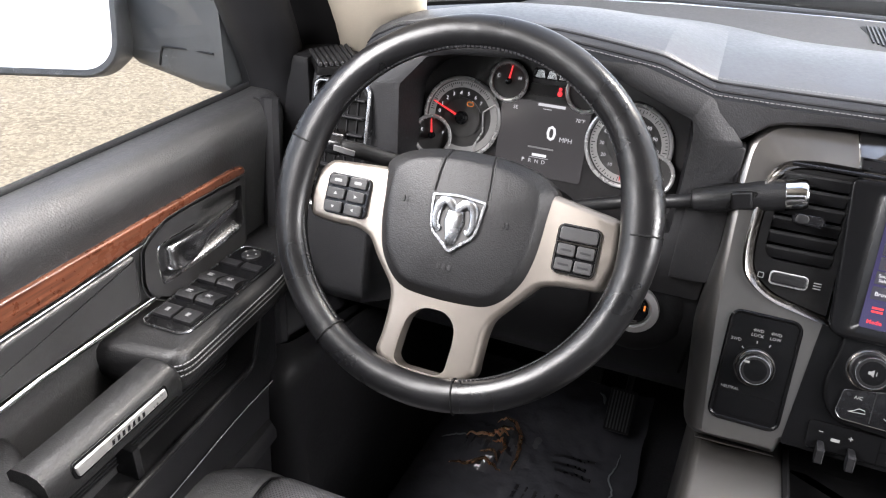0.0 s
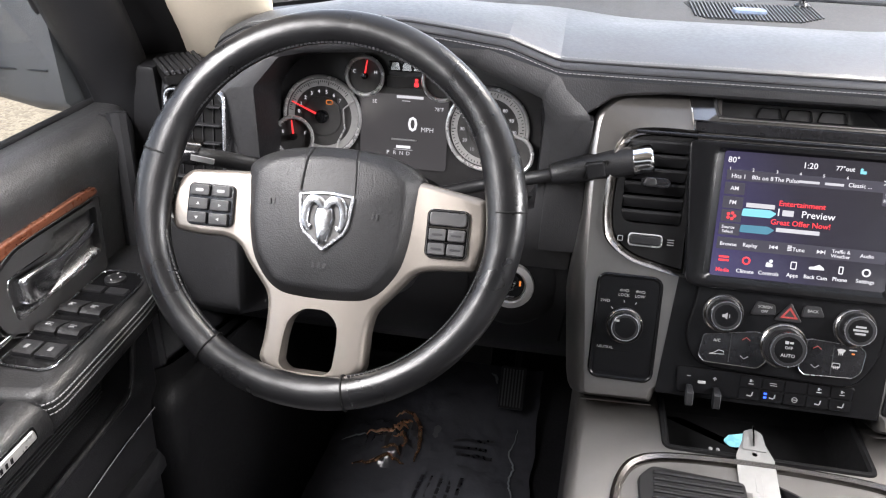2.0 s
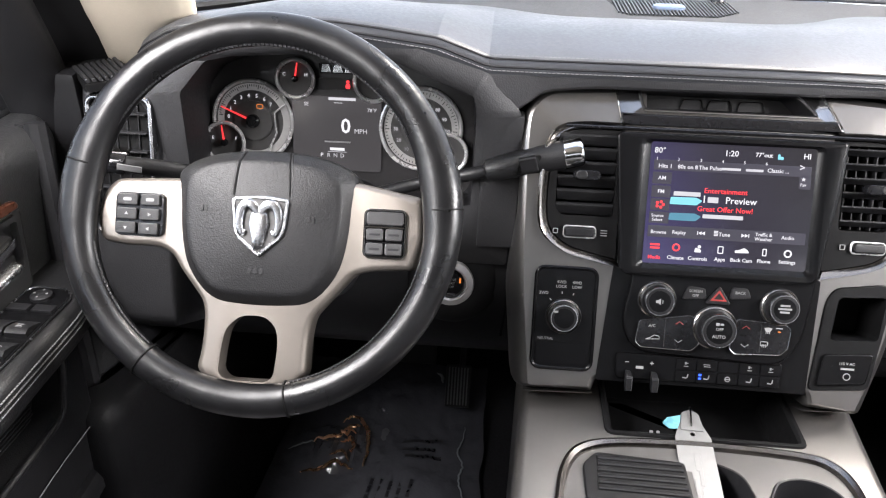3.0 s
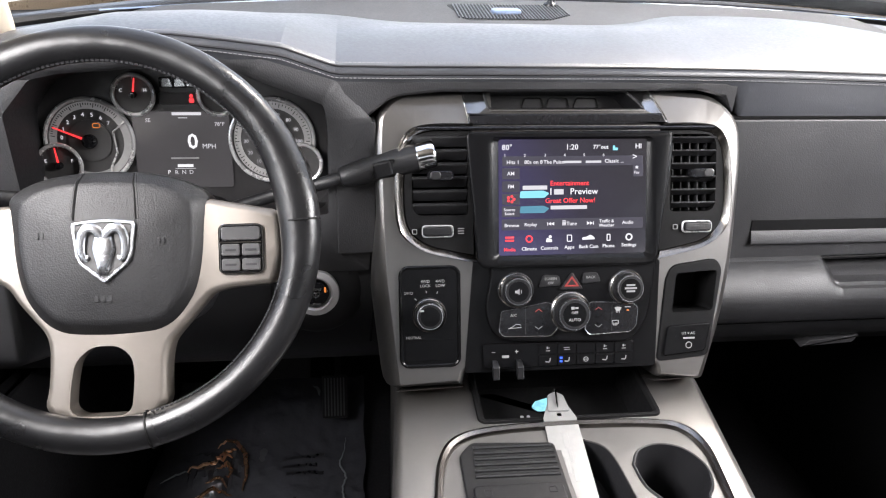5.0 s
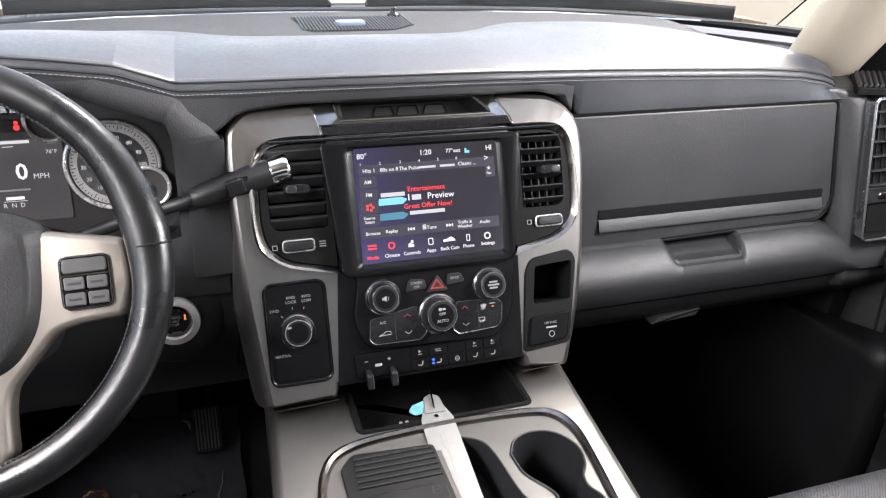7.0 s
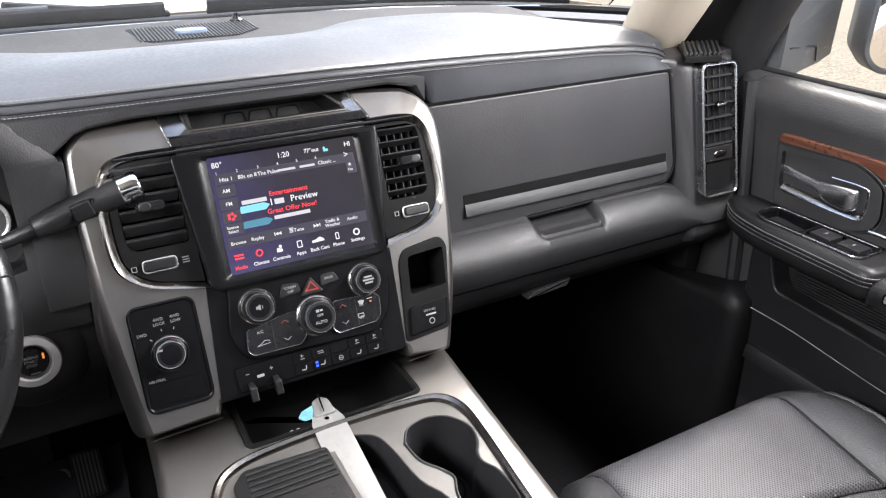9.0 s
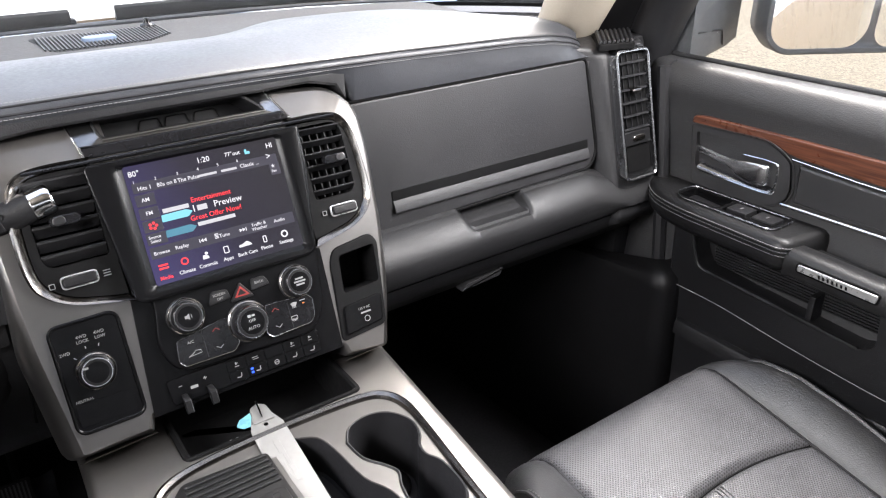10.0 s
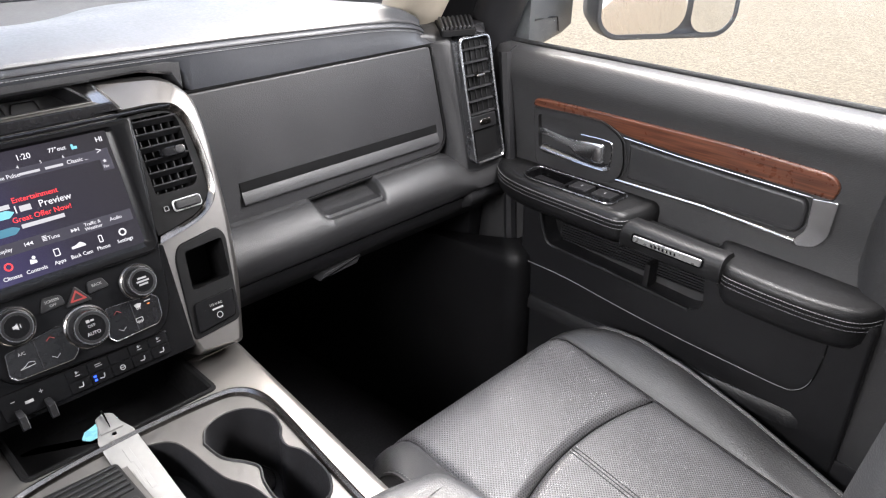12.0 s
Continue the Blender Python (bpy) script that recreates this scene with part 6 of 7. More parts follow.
# ---------------------------------------------------------------- doors
def front_door(s, label, arm_z):
    d = thing("front_door", label, "door", "front doors")

    def dp(name, bm, material, parent=d, text="", angle=45):
        if upper[0] and s < 0:
            for v in bm.verts:
                v.co.z += float(np.interp(v.co.z, [0.70, 0.735, 0.80, 0.84, 0.90], [0.0, 0.014, 0.010, 0.002, -0.009]))
        return part(name, moved(bm, Matrix.Diagonal((s, 1, 1, 1))), material, parent, text, angle=angle)

    upper = [True]

    prof = spline([(0.834, 0.905), (0.815, 0.907), (0.796, 0.9075), (0.782, 0.902), (0.7735, 0.888), (0.770, 0.868), (0.772, 0.845), (0.774, 0.80), (0.776, 0.74), (0.772, 0.69), (0.765, 0.64), (0.757, 0.55), (0.748, 0.50), (0.752, 0.40), (0.76, 0.22)], 3)
    dp("panel", skin([[(x + e, y, z) for x, z in prof] for y, e in ((0.040, 0.026), (0.032, 0.012), (0.018, 0.004), (0.0, 0.0), (-0.2, 0.0), (-0.5, 0.0), (-0.66, 0.0), (-0.79, 0.0))], (0.008, 0, 0)), "leather", d, "black grained upper door panel")
    dp("panel_seam", sweep([(x - 0.0012, -0.012, z) for x, z in prof[6:30]], 0.0016, n=5), "dark")
    dp("window_seal", sweep([(0.829, y, 0.909) for y in (0.05, -0.3, -0.79)], 0.003, 0.005, n=8), "dark", d, "black rubber window seal")
    yz = lambda x0: (lambda a, b, z: (x0 - z, a, b))
    wood = round_poly([(-0.077, 0.822), (-0.19, 0.824), (-0.226, 0.823), (-0.254, 0.812), (-0.35, 0.806), (-0.568, 0.799), (-0.575, 0.818), (-0.562, 0.833), (-0.42, 0.839), (-0.25, 0.839), (-0.10, 0.838), (-0.079, 0.834)], [0.004, 0.004, 0.02, 0.01, 0.01, 0.003, 0.012, 0.012, 0.02, 0.02, 0.01, 0.005])[::-1]
    dp("wood_trim", plate(wood, -0.01, 0.006, 0.003, yz(0.773)), "wood", d, "brown wood veneer strip")
    dp("wood_edge", sweep([(0.7675, y, z) for y, z in ((-0.256, 0.8085), (-0.35, 0.8025), (-0.545, 0.7965))], 0.0012, n=6), "chrome", d, "thin chrome line under the wood")
    # padded insert with chrome below and behind
    dp("insert", plate(round_poly([(-0.268, 0.742), (-0.528, 0.738), (-0.541, 0.750), (-0.542, 0.780), (-0.536, 0.792), (-0.40, 0.797), (-0.266, 0.803)], [0.006, 0.01, 0.01, 0.01, 0.006, 0.05, 0.006])[::-1], -0.01, 0.009, 0.006, yz(0.775)), "smooth", d, "smooth black padded insert")
    dp("chrome_strip", sweep([(0.767, y, z) for y, z in ((-0.252, 0.7365), (-0.40, 0.7375), (-0.535, 0.7300))], 0.0022, 0.0030, n=8), "chrome", d, "chrome strip under the insert")
    dp("chrome_end", plate(round_poly([(-0.5445, 0.7955), (-0.546, 0.750), (-0.534, 0.7315), (-0.538, 0.7235), (-0.561, 0.728), (-0.575, 0.746), (-0.577, 0.7985)], [0.002, 0.008, 0.004, 0.004, 0.008, 0.008, 0.003])[::-1], -0.01, 0.005, 0.0012, yz(0.772)), "leverchrome", d, "satin mirror chrome end piece")
    # release handle
    bez = round_poly([(-0.083, 0.8190), (-0.190, 0.8230), (-0.2190, 0.8225), (-0.2430, 0.8115), (-0.2560, 0.8010), (-0.2630, 0.7610), (-0.2560, 0.7410), (-0.2240, 0.7255), (-0.1470, 0.7225), (-0.095, 0.7270)], [0.004, 0.01, 0.01, 0.006, 0.006, 0.012, 0.010, 0.015, 0.02, 0.008], 4)[::-1]
    hole = round_poly([(-0.091, 0.811), (-0.166, 0.8150), (-0.1725, 0.7965), (-0.2260, 0.7975), (-0.2405, 0.7915), (-0.2405, 0.7540), (-0.2320, 0.7455), (-0.106, 0.7470), (-0.096, 0.756)], [0.005, 0.005, 0.006, 0.006, 0.006, 0.006, 0.006, 0.008, 0.008], 5)[::-1]
    cup = holed(bez, [hole], 0.006, -0.006, [-0.022], edge=0.004)
    for v in cup.verts:
        v.co = (0.771 - v.co.z, v.co.x, v.co.y)
    handle = dp("handle_cup", cup, "smooth", d, "black handle recess with chrome lever")
    dp("bezel_edge", sweep([(0.7668, y, z) for y, z in inset(bez, 0.0035)], 0.0007, n=6, closed=True, up=(1, 0, 0)), "smooth", handle, "thin edge of the bezel")
    dp("cup_box", plate(round_poly([(-0.097, 0.803), (-0.156, 0.806), (-0.156, 0.778), (-0.100, 0.779)], 0.003)[::-1], -0.022, -0.010, 0.002, yz(0.773)), "void", handle)
    # black sheet over the recess floor, painting its shade
    dp("cup_floor_shade", plate(inset(hole, 0.0015), -0.002, 0.0, 0.0005, yz(0.7925)), "void", handle)
    low_edge = spline([(-0.100, 0.7515), (-0.150, 0.7480), (-0.200, 0.7462), (-0.2310, 0.7470), (-0.2395, 0.7550), (-0.2395, 0.7900), (-0.2260, 0.7968), (-0.180, 0.7958)], 5)
    deep_edge = spline([(-0.102, 0.7680), (-0.150, 0.7640), (-0.195, 0.7620), (-0.2200, 0.7630), (-0.2270, 0.7680), (-0.2270, 0.7830), (-0.2180, 0.7870), (-0.186, 0.7865)], 5)
    dp("cup_chrome", skin([[(0.7660, y0, z0), (0.7672, (y0 * 3 + y1) / 4, (z0 * 3 + z1) / 4), (0.776, (y0 + y1) / 2, (z0 + z1) / 2), (0.792, y1, z1)] for (y0, z0), (y1, z1) in zip(low_edge, deep_edge)], (0.002, 0, 0)), "mirrorgrey", handle, "bright chrome liner of the recess", 50)
    dp("cup_edge", sweep([(0.7655, y, z) for y, z in low_edge], 0.0010, n=6), "chrome", handle)
    lever = []
    for y, out, top, foot in spline([(-0.086, 0.003, 0.7890, 0.7770), (-0.105, 0.005, 0.7880, 0.7750), (-0.135, 0.007, 0.7850, 0.7710), (-0.160, 0.009, 0.7840, 0.7670), (-0.174, 0.011, 0.7855, 0.7590), (-0.190, 0.013, 0.7880, 0.7550), (-0.210, 0.014, 0.7900, 0.7545), (-0.222, 0.012, 0.7895, 0.7570), (-0.226, 0.008, 0.7870, 0.7610)], 4):
        mid, half = (top + foot) / 2, (top - foot) / 2
        lever.append([(0.777 - out - 0.0045 * math.copysign(abs(math.cos(a)) ** 0.6, math.cos(a)), y, mid + half * math.copysign(abs(math.sin(a)) ** 0.6, math.sin(a))) for a in np.linspace(0, 2 * math.pi, 17)[:-1]])
    dp("lever", loft(lever), "leverchrome", handle, "dark chrome door release lever", 50)
    dp("lever_edge", sweep([(0.7725 - out, y, z) for y, out, z in spline([(-0.088, 0.0025, 0.7885), (-0.105, 0.0050, 0.7875), (-0.135, 0.0070, 0.7845), (-0.160, 0.0090, 0.7835), (-0.174, 0.0110, 0.7848)], 3)], 0.0010, n=6), "chrome", handle)
    dp("cup_back", plate(round_poly([(-0.160, 0.7870), (-0.2285, 0.7870), (-0.2285, 0.7610), (-0.160, 0.7630)], 0.003)[::-1], -0.003, 0.0, 0.001, yz(0.7915)), "leverchrome", handle, "bright back of the recess")
    # armrest with switches
    upper[0] = False
    arm = round_poly([(0.85, 0.000), (0.755, -0.010), (0.705, -0.065), (0.690, -0.13), (0.683, -0.318), (0.85, -0.345)], [0.03, 0.05, 0.05, 0.03, 0.024, 0.03], 6)
    armrest = dp("armrest", loft([[(x, y, arm_z + z) for x, y in inset(arm, dd)] for dd, z in ((0.012, -0.050), (0.004, -0.042), (0.001, -0.036), (0.0, -0.030), (0.0, -0.016), (0.003, -0.006), (0.009, -0.001), (0.016, 0.0))], "floor"), "armhide", d, "black stitched armrest with switches", 60)
    out = rr(0.704, -0.283, 0.762, -0.103, (0.014, 0.010, 0.012, 0.026), 5)
    dp("armrest_top", holed(inset(arm, 0.016), [inset(out, 0.004)], arm_z, arm_z - 0.001, [arm_z - 0.028]), "armhide", armrest)
    inner_edge = [p for p in arm if p[0] < 0.76]
    for dz in (-0.010, -0.0165, -0.023):
        dashes([(s * (x - 0.0003), y, arm_z + dz) for x, y in inner_edge], 0.0042, 0.0033, 0.0008, "stitch", armrest, "row of grey stitches")
    for dz in (-0.0132, -0.0198):
        dp("armrest_groove", sweep([(x + 0.0003, y, arm_z + dz) for x, y in inner_edge], 0.0010, n=5), "void", armrest)
    zt = arm_z
    if s > 0:
        pk = dp("switch_panel", holed(inset(out, 0.002), [rr(0.712, -0.185, 0.754, -0.112, 0.006), rr(0.713, -0.234, 0.752, -0.191, 0.004)], zt + 0.0030, zt - 0.002, [zt - 0.022, zt - 0.006]), "panel", armrest, "black window switch panel with small tray")
        for y0, y1 in ((-0.230, -0.195), (-0.274, -0.238)):
            b = dp("rocker", box(0.718, 0.748, y0, y1, zt - 0.006, zt + 0.006, 0.003), "plastic", pk, "black rocker switch")
            dp("mark", box(0.7295, 0.7365, (y0 + y1) / 2 - 0.0012, (y0 + y1) / 2 + 0.0012, zt + 0.0058, zt + 0.0064, 0.0), "stitch", b)
    else:
        pk = dp("switch_panel", plate(inset(out, 0.002), zt - 0.002, zt + 0.0025, 0.0005), "panel", armrest, "black driver switch panel")
        joy = dp("mirror_knob", moved(lathe([(0.0115, 0.0), (0.0115, 0.004), (0.009, 0.0055), (0.004, 0.006), (0.0, 0.0055)], 24), pose(0.736, -0.124, zt + 0.002)), "plastic", pk, "round mirror control")
        dp("mark", join(*[moved(box(-0.0008, 0.0008, 0.006, 0.008, 0.0055, 0.0064, 0.0), pose(0.736, -0.124, zt + 0.002, 0, 0, 90 * k)) for k in range(4)]), "white", joy)
        for x in (0.720, 0.748):
            dp("key", box(x - 0.012, x + 0.012, -0.152, -0.140, zt, zt + 0.005, 0.0015), "plastic", pk)
        for y in (-0.180, -0.217):
            for x in (0.721, 0.747):
                b = dp("rocker", loft([[(x + a, y + q, z) for a in (-0.0115, 0.0115)][::1] + [(x + 0.0115, y + q, zt), (x - 0.0115, y + q, zt)] for q, z in ((0.0150, zt + 0.001), (0.010, zt + 0.003), (0.000, zt + 0.007), (-0.010, zt + 0.009), (-0.0150, zt + 0.006))]), "plastic", pk, "black window rocker switch")
                dp("mark", join(box(x - 0.0035, x + 0.0035, y - 0.0035, y - 0.0025, zt + 0.008, zt + 0.0092, 0.0), box(x - 0.0030, x + 0.0030, y - 0.0075, y - 0.0055, zt + 0.008, zt + 0.0098, 0.0)), "stitch", b)
        for x in (0.721, 0.747):
            b = dp("key", box(x - 0.0115, x + 0.0115, -0.268, -0.246, zt, zt + 0.006, 0.002), "plastic", pk)
            dp("mark", box(x - 0.002, x + 0.002, -0.260, -0.254, zt + 0.0058, zt + 0.0065, 0.0), "stitch", b)
    dp("switch_border", sweep([(x, y, zt + (0.0025 if s > 0 else 0.0015)) for x, y in out], 0.0012, 0.0016, n=6, closed=True), "mirrorgrey", armrest, "bright border round the switches")
    # grab bar with bright plate
    bz = arm_z - (0.022 if s > 0 else 0.016)
    bar = [[(0.7065 + a, y, bz + dz + b) for a, b in ((-0.012, -0.031), (-0.020, -0.026), (-0.0225, -0.012), (-0.0205, 0.002), (-0.014, 0.009), (-0.004, 0.0115), (0.014, 0.009), (0.021, 0.002), (0.020, -0.014), (0.006, -0.036))] for y, dz in ((-0.318, 0.000), (-0.324, 0.004), (-0.36, 0.003), (-0.43, 0.0), (-0.476, 0.0))]
    gb = dp("grab_bar", loft(bar), "armhide", d, "black grab bar with a bright badge plate", 60)
    fit = lambda a, b, z: (0.6838 + 0.16 * (b - bz + 0.012) - z, a, b)
    bp_poly = round_poly([(-0.3400, bz + 0.0010), (-0.3400, bz - 0.0085), (-0.4480, bz - 0.0105), (-0.4490, bz + 0.0005)], 0.0025, 3)[::-1]
    dp("badge_border", plate(inset(bp_poly, -0.003), -0.006, 0.0012, 0.001, fit), "panel", gb)
    bp = dp("badge_plate", plate(bp_poly, -0.004, 0.0032, 0.0015, fit), "plate", gb, "bright badge plate")
    for k in range(7):
        y = -0.372 - 0.0062 * k
        dp("badge_block", plate([(y - 0.0020, bz - 0.0070 - 0.0001 * k), (y + 0.0008, bz - 0.0070 - 0.0001 * k), (y + 0.0020, bz - 0.0025 - 0.0001 * k), (y - 0.0008, bz - 0.0025 - 0.0001 * k)], 0.002, 0.0038, 0.0002, fit), "gloss", bp)
    # elbow rest
    ez = arm_z - 0.022
    rear = round_poly([(0.87, -0.430), (0.765, -0.438), (0.690, -0.478), (0.684, -0.52), (0.688, -0.60), (0.705, -0.655), (0.755, -0.675), (0.87, -0.68)], [0.03, 0.02, 0.012, 0.02, 0.05, 0.04, 0.03, 0.03], 6)
    lean = lambda y: -0.05 * max(0, -y - 0.52)
    elbow = dp("elbow_rest", loft([[(x, y, ez + z + lean(y)) for x, y in inset(rear, dd)] for dd, z in ((0.022, -0.066), (0.010, -0.060), (0.003, -0.048), (0.0, -0.032), (0.0, -0.012), (0.002, -0.0050), (0.006, -0.0012), (0.013, 0.0))]), "armhide", d, "padded black elbow rest with rows of stitching", 60)
    re = [p for p in rear if p[0] < 0.745 and p[1] < -0.465]
    for dz in (-0.015, -0.0215, -0.028):
        dashes([(s * (x - 0.0004), y, ez + dz + lean(y)) for x, y in re], 0.0042, 0.0033, 0.0008, "stitch", elbow, "row of grey stitches")
    for dz in (-0.018, -0.025):
        dp("groove", sweep([(x + 0.0003, y, ez + dz + lean(y)) for x, y in re], 0.0009, n=5), "void", elbow)
    # lower panel with map pocket
    outer = round_poly([(-0.105, 0.36), (-0.665, 0.36), (-0.665, 0.665), (-0.44, 0.680), (-0.110, 0.705)], [0.01, 0.01, 0.01, 0.03, 0.01], 5)[::-1]
    inner = round_poly([(-0.160, 0.606), (-0.200, 0.601), (-0.425, 0.587), (-0.448, 0.600), (-0.442, 0.672), (-0.130, 0.690)], [0.016, 0.02, 0.012, 0.012, 0.005, 0.005], 5)[::-1]
    pocket = holed(outer, [inner], 0.040, 0.0, [0.002], edge=0.006)
    face = lambda z: 0.764 - 0.05 * max(0, z - 0.6) + 0.10 * max(0, 0.53 - z)
    for v in pocket.verts:
        v.co = (face(v.co.y) - v.co.z, v.co.x, v.co.y)
    mp = dp("map_pocket", pocket, "plastic", d, "black plastic map pocket with ribbed back")
    dp("pocket_lip", sweep([(face(z) - 0.037, y, z) for y, z in spline([(-0.133, 0.684), (-0.150, 0.625), (-0.164, 0.6045), (-0.200, 0.6005), (-0.310, 0.5945), (-0.425, 0.5868)], 5)], 0.0042, n=8), "plastic", mp, "rounded pocket lip")
    for k in range(15):
        z = 0.604 + 0.0048 * k
        dp("rib", box(0.757, 0.7622, -0.44, -0.165, z, z + 0.0018, 0.0), "dark", mp)
    dp("pocket_divider", box(0.732, 0.762, -0.352, -0.342, 0.588, 0.632, 0.003), "plastic", mp)
    for line in (((-0.112, 0.556), (-0.205, 0.554), (-0.319, 0.5425), (-0.421, 0.5345), (-0.512, 0.5305), (-0.575, 0.5285), (-0.598, 0.533), (-0.614, 0.553), (-0.621, 0.594), (-0.625, 0.645), (-0.653, 0.646)), ((-0.462, 0.651), (-0.54, 0.6485), (-0.625, 0.645))):
        dp("panel_groove", sweep([(face(z) - 0.0402, y, z - 0.0012) for y, z in spline(line, 4)], 0.0011, n=5), "void", mp)
        dp("panel_edge", sweep([(face(z) - 0.0404, y, z) for y, z in spline(line, 4)], 0.0007, n=5), "grey", mp, "thin bright panel edge")
    dp("kick_ledge", loft([[(x + e, y, z) for x, z in ((0.740, 0.494), (0.722, 0.490), (0.716, 0.480), (0.716, 0.466), (0.740, 0.452))] for y, e in ((-0.128, 0.012), (-0.134, 0.002), (-0.16, 0.0), (-0.30, 0.0), (-0.60, 0.010), (-0.62, 0.02))]), "plastic", d, "black lower door ledge")
    dp("rear_edge", skin([[(x, y, z) for x, y in ((0.775, -0.618), (0.771, -0.628), (0.762, -0.634), (0.748, -0.660), (0.742, -0.70), (0.745, -0.79))] for z in (0.22, 0.50, 0.80, 0.885, 0.90)], (0.03, -0.004, 0)), "leather", d, "black grained rear door edge")
    dp("sill_plate", box(0.74, 0.79, -0.78, -0.10, 0.20, 0.44, 0.01), "dark", d)
    return d


door_l = front_door(-1, "black leather driver door with wood strip, closed", 0.740)
door_r = front_door(1, "black leather passenger door with wood strip, closed", 0.719)


# ---------------------------------------------------------------- seats
def seat(xc, yf, label, slim=1.0):
    d = thing("front_seat", label, "seat", "front seats", at=Matrix.Translation((xc, yf, 0)))

    def top(x, v):
        u = abs(x) / 0.25
        z = 0.495 - 0.19 * max(v, 0)
        bol = max(0, (u - 0.68) / 0.32)
        z += 0.044 * math.sin(min(bol / 0.88, 1) * math.pi / 2) * float(np.interp(v, [0, 0.05, 0.1, 0.2, 0.3, 0.45], [0.35, 0.70, 0.95, 1.05, 0.85, 0.35])) - 0.024 * max(0, (bol - 0.88) / 0.12) ** 2
        z -= 0.060 * max(0, 1 - (v + 0.045) / 0.075) ** 2
        return z

    def out(x, v):
        """The sides swell outwards halfway along; the side by the door may be slimmer."""
        if x > 0.172:
            x = 0.172 + (x - 0.172) * slim
        return x + math.copysign(0.016 * math.sin(math.pi * min(max((v + 0.02) / 0.50, 0), 1)) * max(0, abs(x) - 0.18) / 0.07, x)

    vs = (-0.045, -0.043, -0.037, -0.025, -0.010, 0.006, 0.025, 0.05, 0.08, 0.12, 0.18, 0.24, 0.30, 0.36, 0.42, 0.50)
    base = []
    for v in vs:
        row = []
        for x in np.linspace(-0.25, 0.25, 61):
            r = 0.05 * max(0, abs(x) / 0.25 - 0.7) ** 2 / 0.09
            row.append((out(x, v), -(v + r * max(0, 1 - v / 0.2)), 0.33 if v == -0.045 else top(x, v) - (0.012 if abs(x) < 0.172 else 0.0)))
        base.append([(row[0][0] * 0.98, row[0][1], 0.30)] + row + [(row[-1][0] * 0.98, row[-1][1], 0.30)])
    cushion = part("cushion", skin(base), "seat", d, "black leather seat cushion with raised sides", angle=70)

    def panel(name, f0, f1, label, front=False, x0=-0.174, x1=0.174):
        rows = []
        for t in list(np.linspace(0, 0.09, 7)) + list(np.linspace(0.14, 0.86, 11)) + list(np.linspace(0.91, 1, 7)):
            row = []
            for x in list(np.linspace(x0, x0 + 0.02, 7)) + list(np.linspace(x0 + 0.035, x1 - 0.035, 13)) + list(np.linspace(x1 - 0.02, x1, 7)):
                a, b = f0(x), f1(x)
                v = a + (b - a) * t
                dist = min(x - x0, x1 - x, (b - v) if b < 0.49 else 1, 1 if front else v - a)
                row.append((x, -v, top(x, v) + 0.005 - 0.014 * math.exp(-max(dist, 0) / 0.0042) - (0.10 if front and t == 0 else 0)))
            rows.append(row)
        return part(name, skin(rows), "perforated", d, label, angle=70)

    arc = lambda x: 0.150 + 0.030 * (abs(x) / 0.174) ** 2
    part("insert_seam", sweep([(x, -arc(x), top(x, arc(x)) - 0.0052) for x in np.linspace(-0.172, 0.172, 30)], 0.0017, n=6), "void", d)
    panel("front_insert", lambda x: -0.044, arc, "perforated black leather thigh panel", True)
    panel("rear_insert", arc, lambda x: 0.50, "perforated black leather seat panel")
    for dx in (-0.017, -0.011, -0.005):
        part("seam", sweep([(dx, -v, top(0, v) + 0.0052) for v in np.linspace(0.158, 0.49, 20)], 0.0014, n=6), "seat", d)
    for s in (-1, 1):
        line = []
        for v in np.linspace(-0.037, 0.48, 42):
            x = s * 0.2415
            r = 0.05 * max(0, abs(x) / 0.25 - 0.7) ** 2 / 0.09
            line.append((out(x, v), -(v + r * max(0, 1 - v / 0.2)), top(x, v) + 0.0006))
        part("piping", sweep([(x, y, z + 0.0012) for x, y, z in line], 0.0028, n=6), "seat", cushion)
        dashes([(x - s * 0.0055, y, z + 0.0022) for x, y, z in line], 0.0052, 0.0036, 0.0008, "thread", cushion, "row of pale stitches")
        part("seam", sweep([(s * 0.1722, -v, top(0.1722, v) - 0.0022) for v in np.linspace(-0.035, 0.48, 32)], 0.0024, n=6), "dark", cushion)
    back = []
    for t in np.linspace(0, 1, 10):
        w, y, z = 0.235 - 0.06 * t ** 2, -0.515 - 0.17 * t, 0.40 + 0.62 * t
        back.append([(w * math.cos(a) * (1 - 0.0 * t), y - 0.05 + 0.055 * math.sin(a), z) for a in np.linspace(0, 2 * math.pi, 29)[:-1]])
    for s in (-1, 1):
        part("side_bolster", sweep([(s * (0.222 - 0.03 * t), -0.500 - 0.06 * t, 0.40 + 0.52 * t) for t in np.linspace(0, 1, 8)], 0.030, 0.050, n=14, up=(0, 1, 0), taper=lambda t: 0.7 + 0.3 * math.sin(math.pi * min(1, t * 2 + 0.1) / 2)), "seat", d, "raised side of the backrest")
    part("backrest", loft(back), "seat", d, "black leather backrest", angle=60)
    part("seat_base", box(-0.20, 0.20, -0.48, -0.06, 0.04, 0.34, 0.02), "dark", d)
    return d


seat(0.478, -0.252, "black perforated leather passenger seat beside the console", 0.62)
seat(-0.500, -0.215, "black leather driver seat with pale stitching")

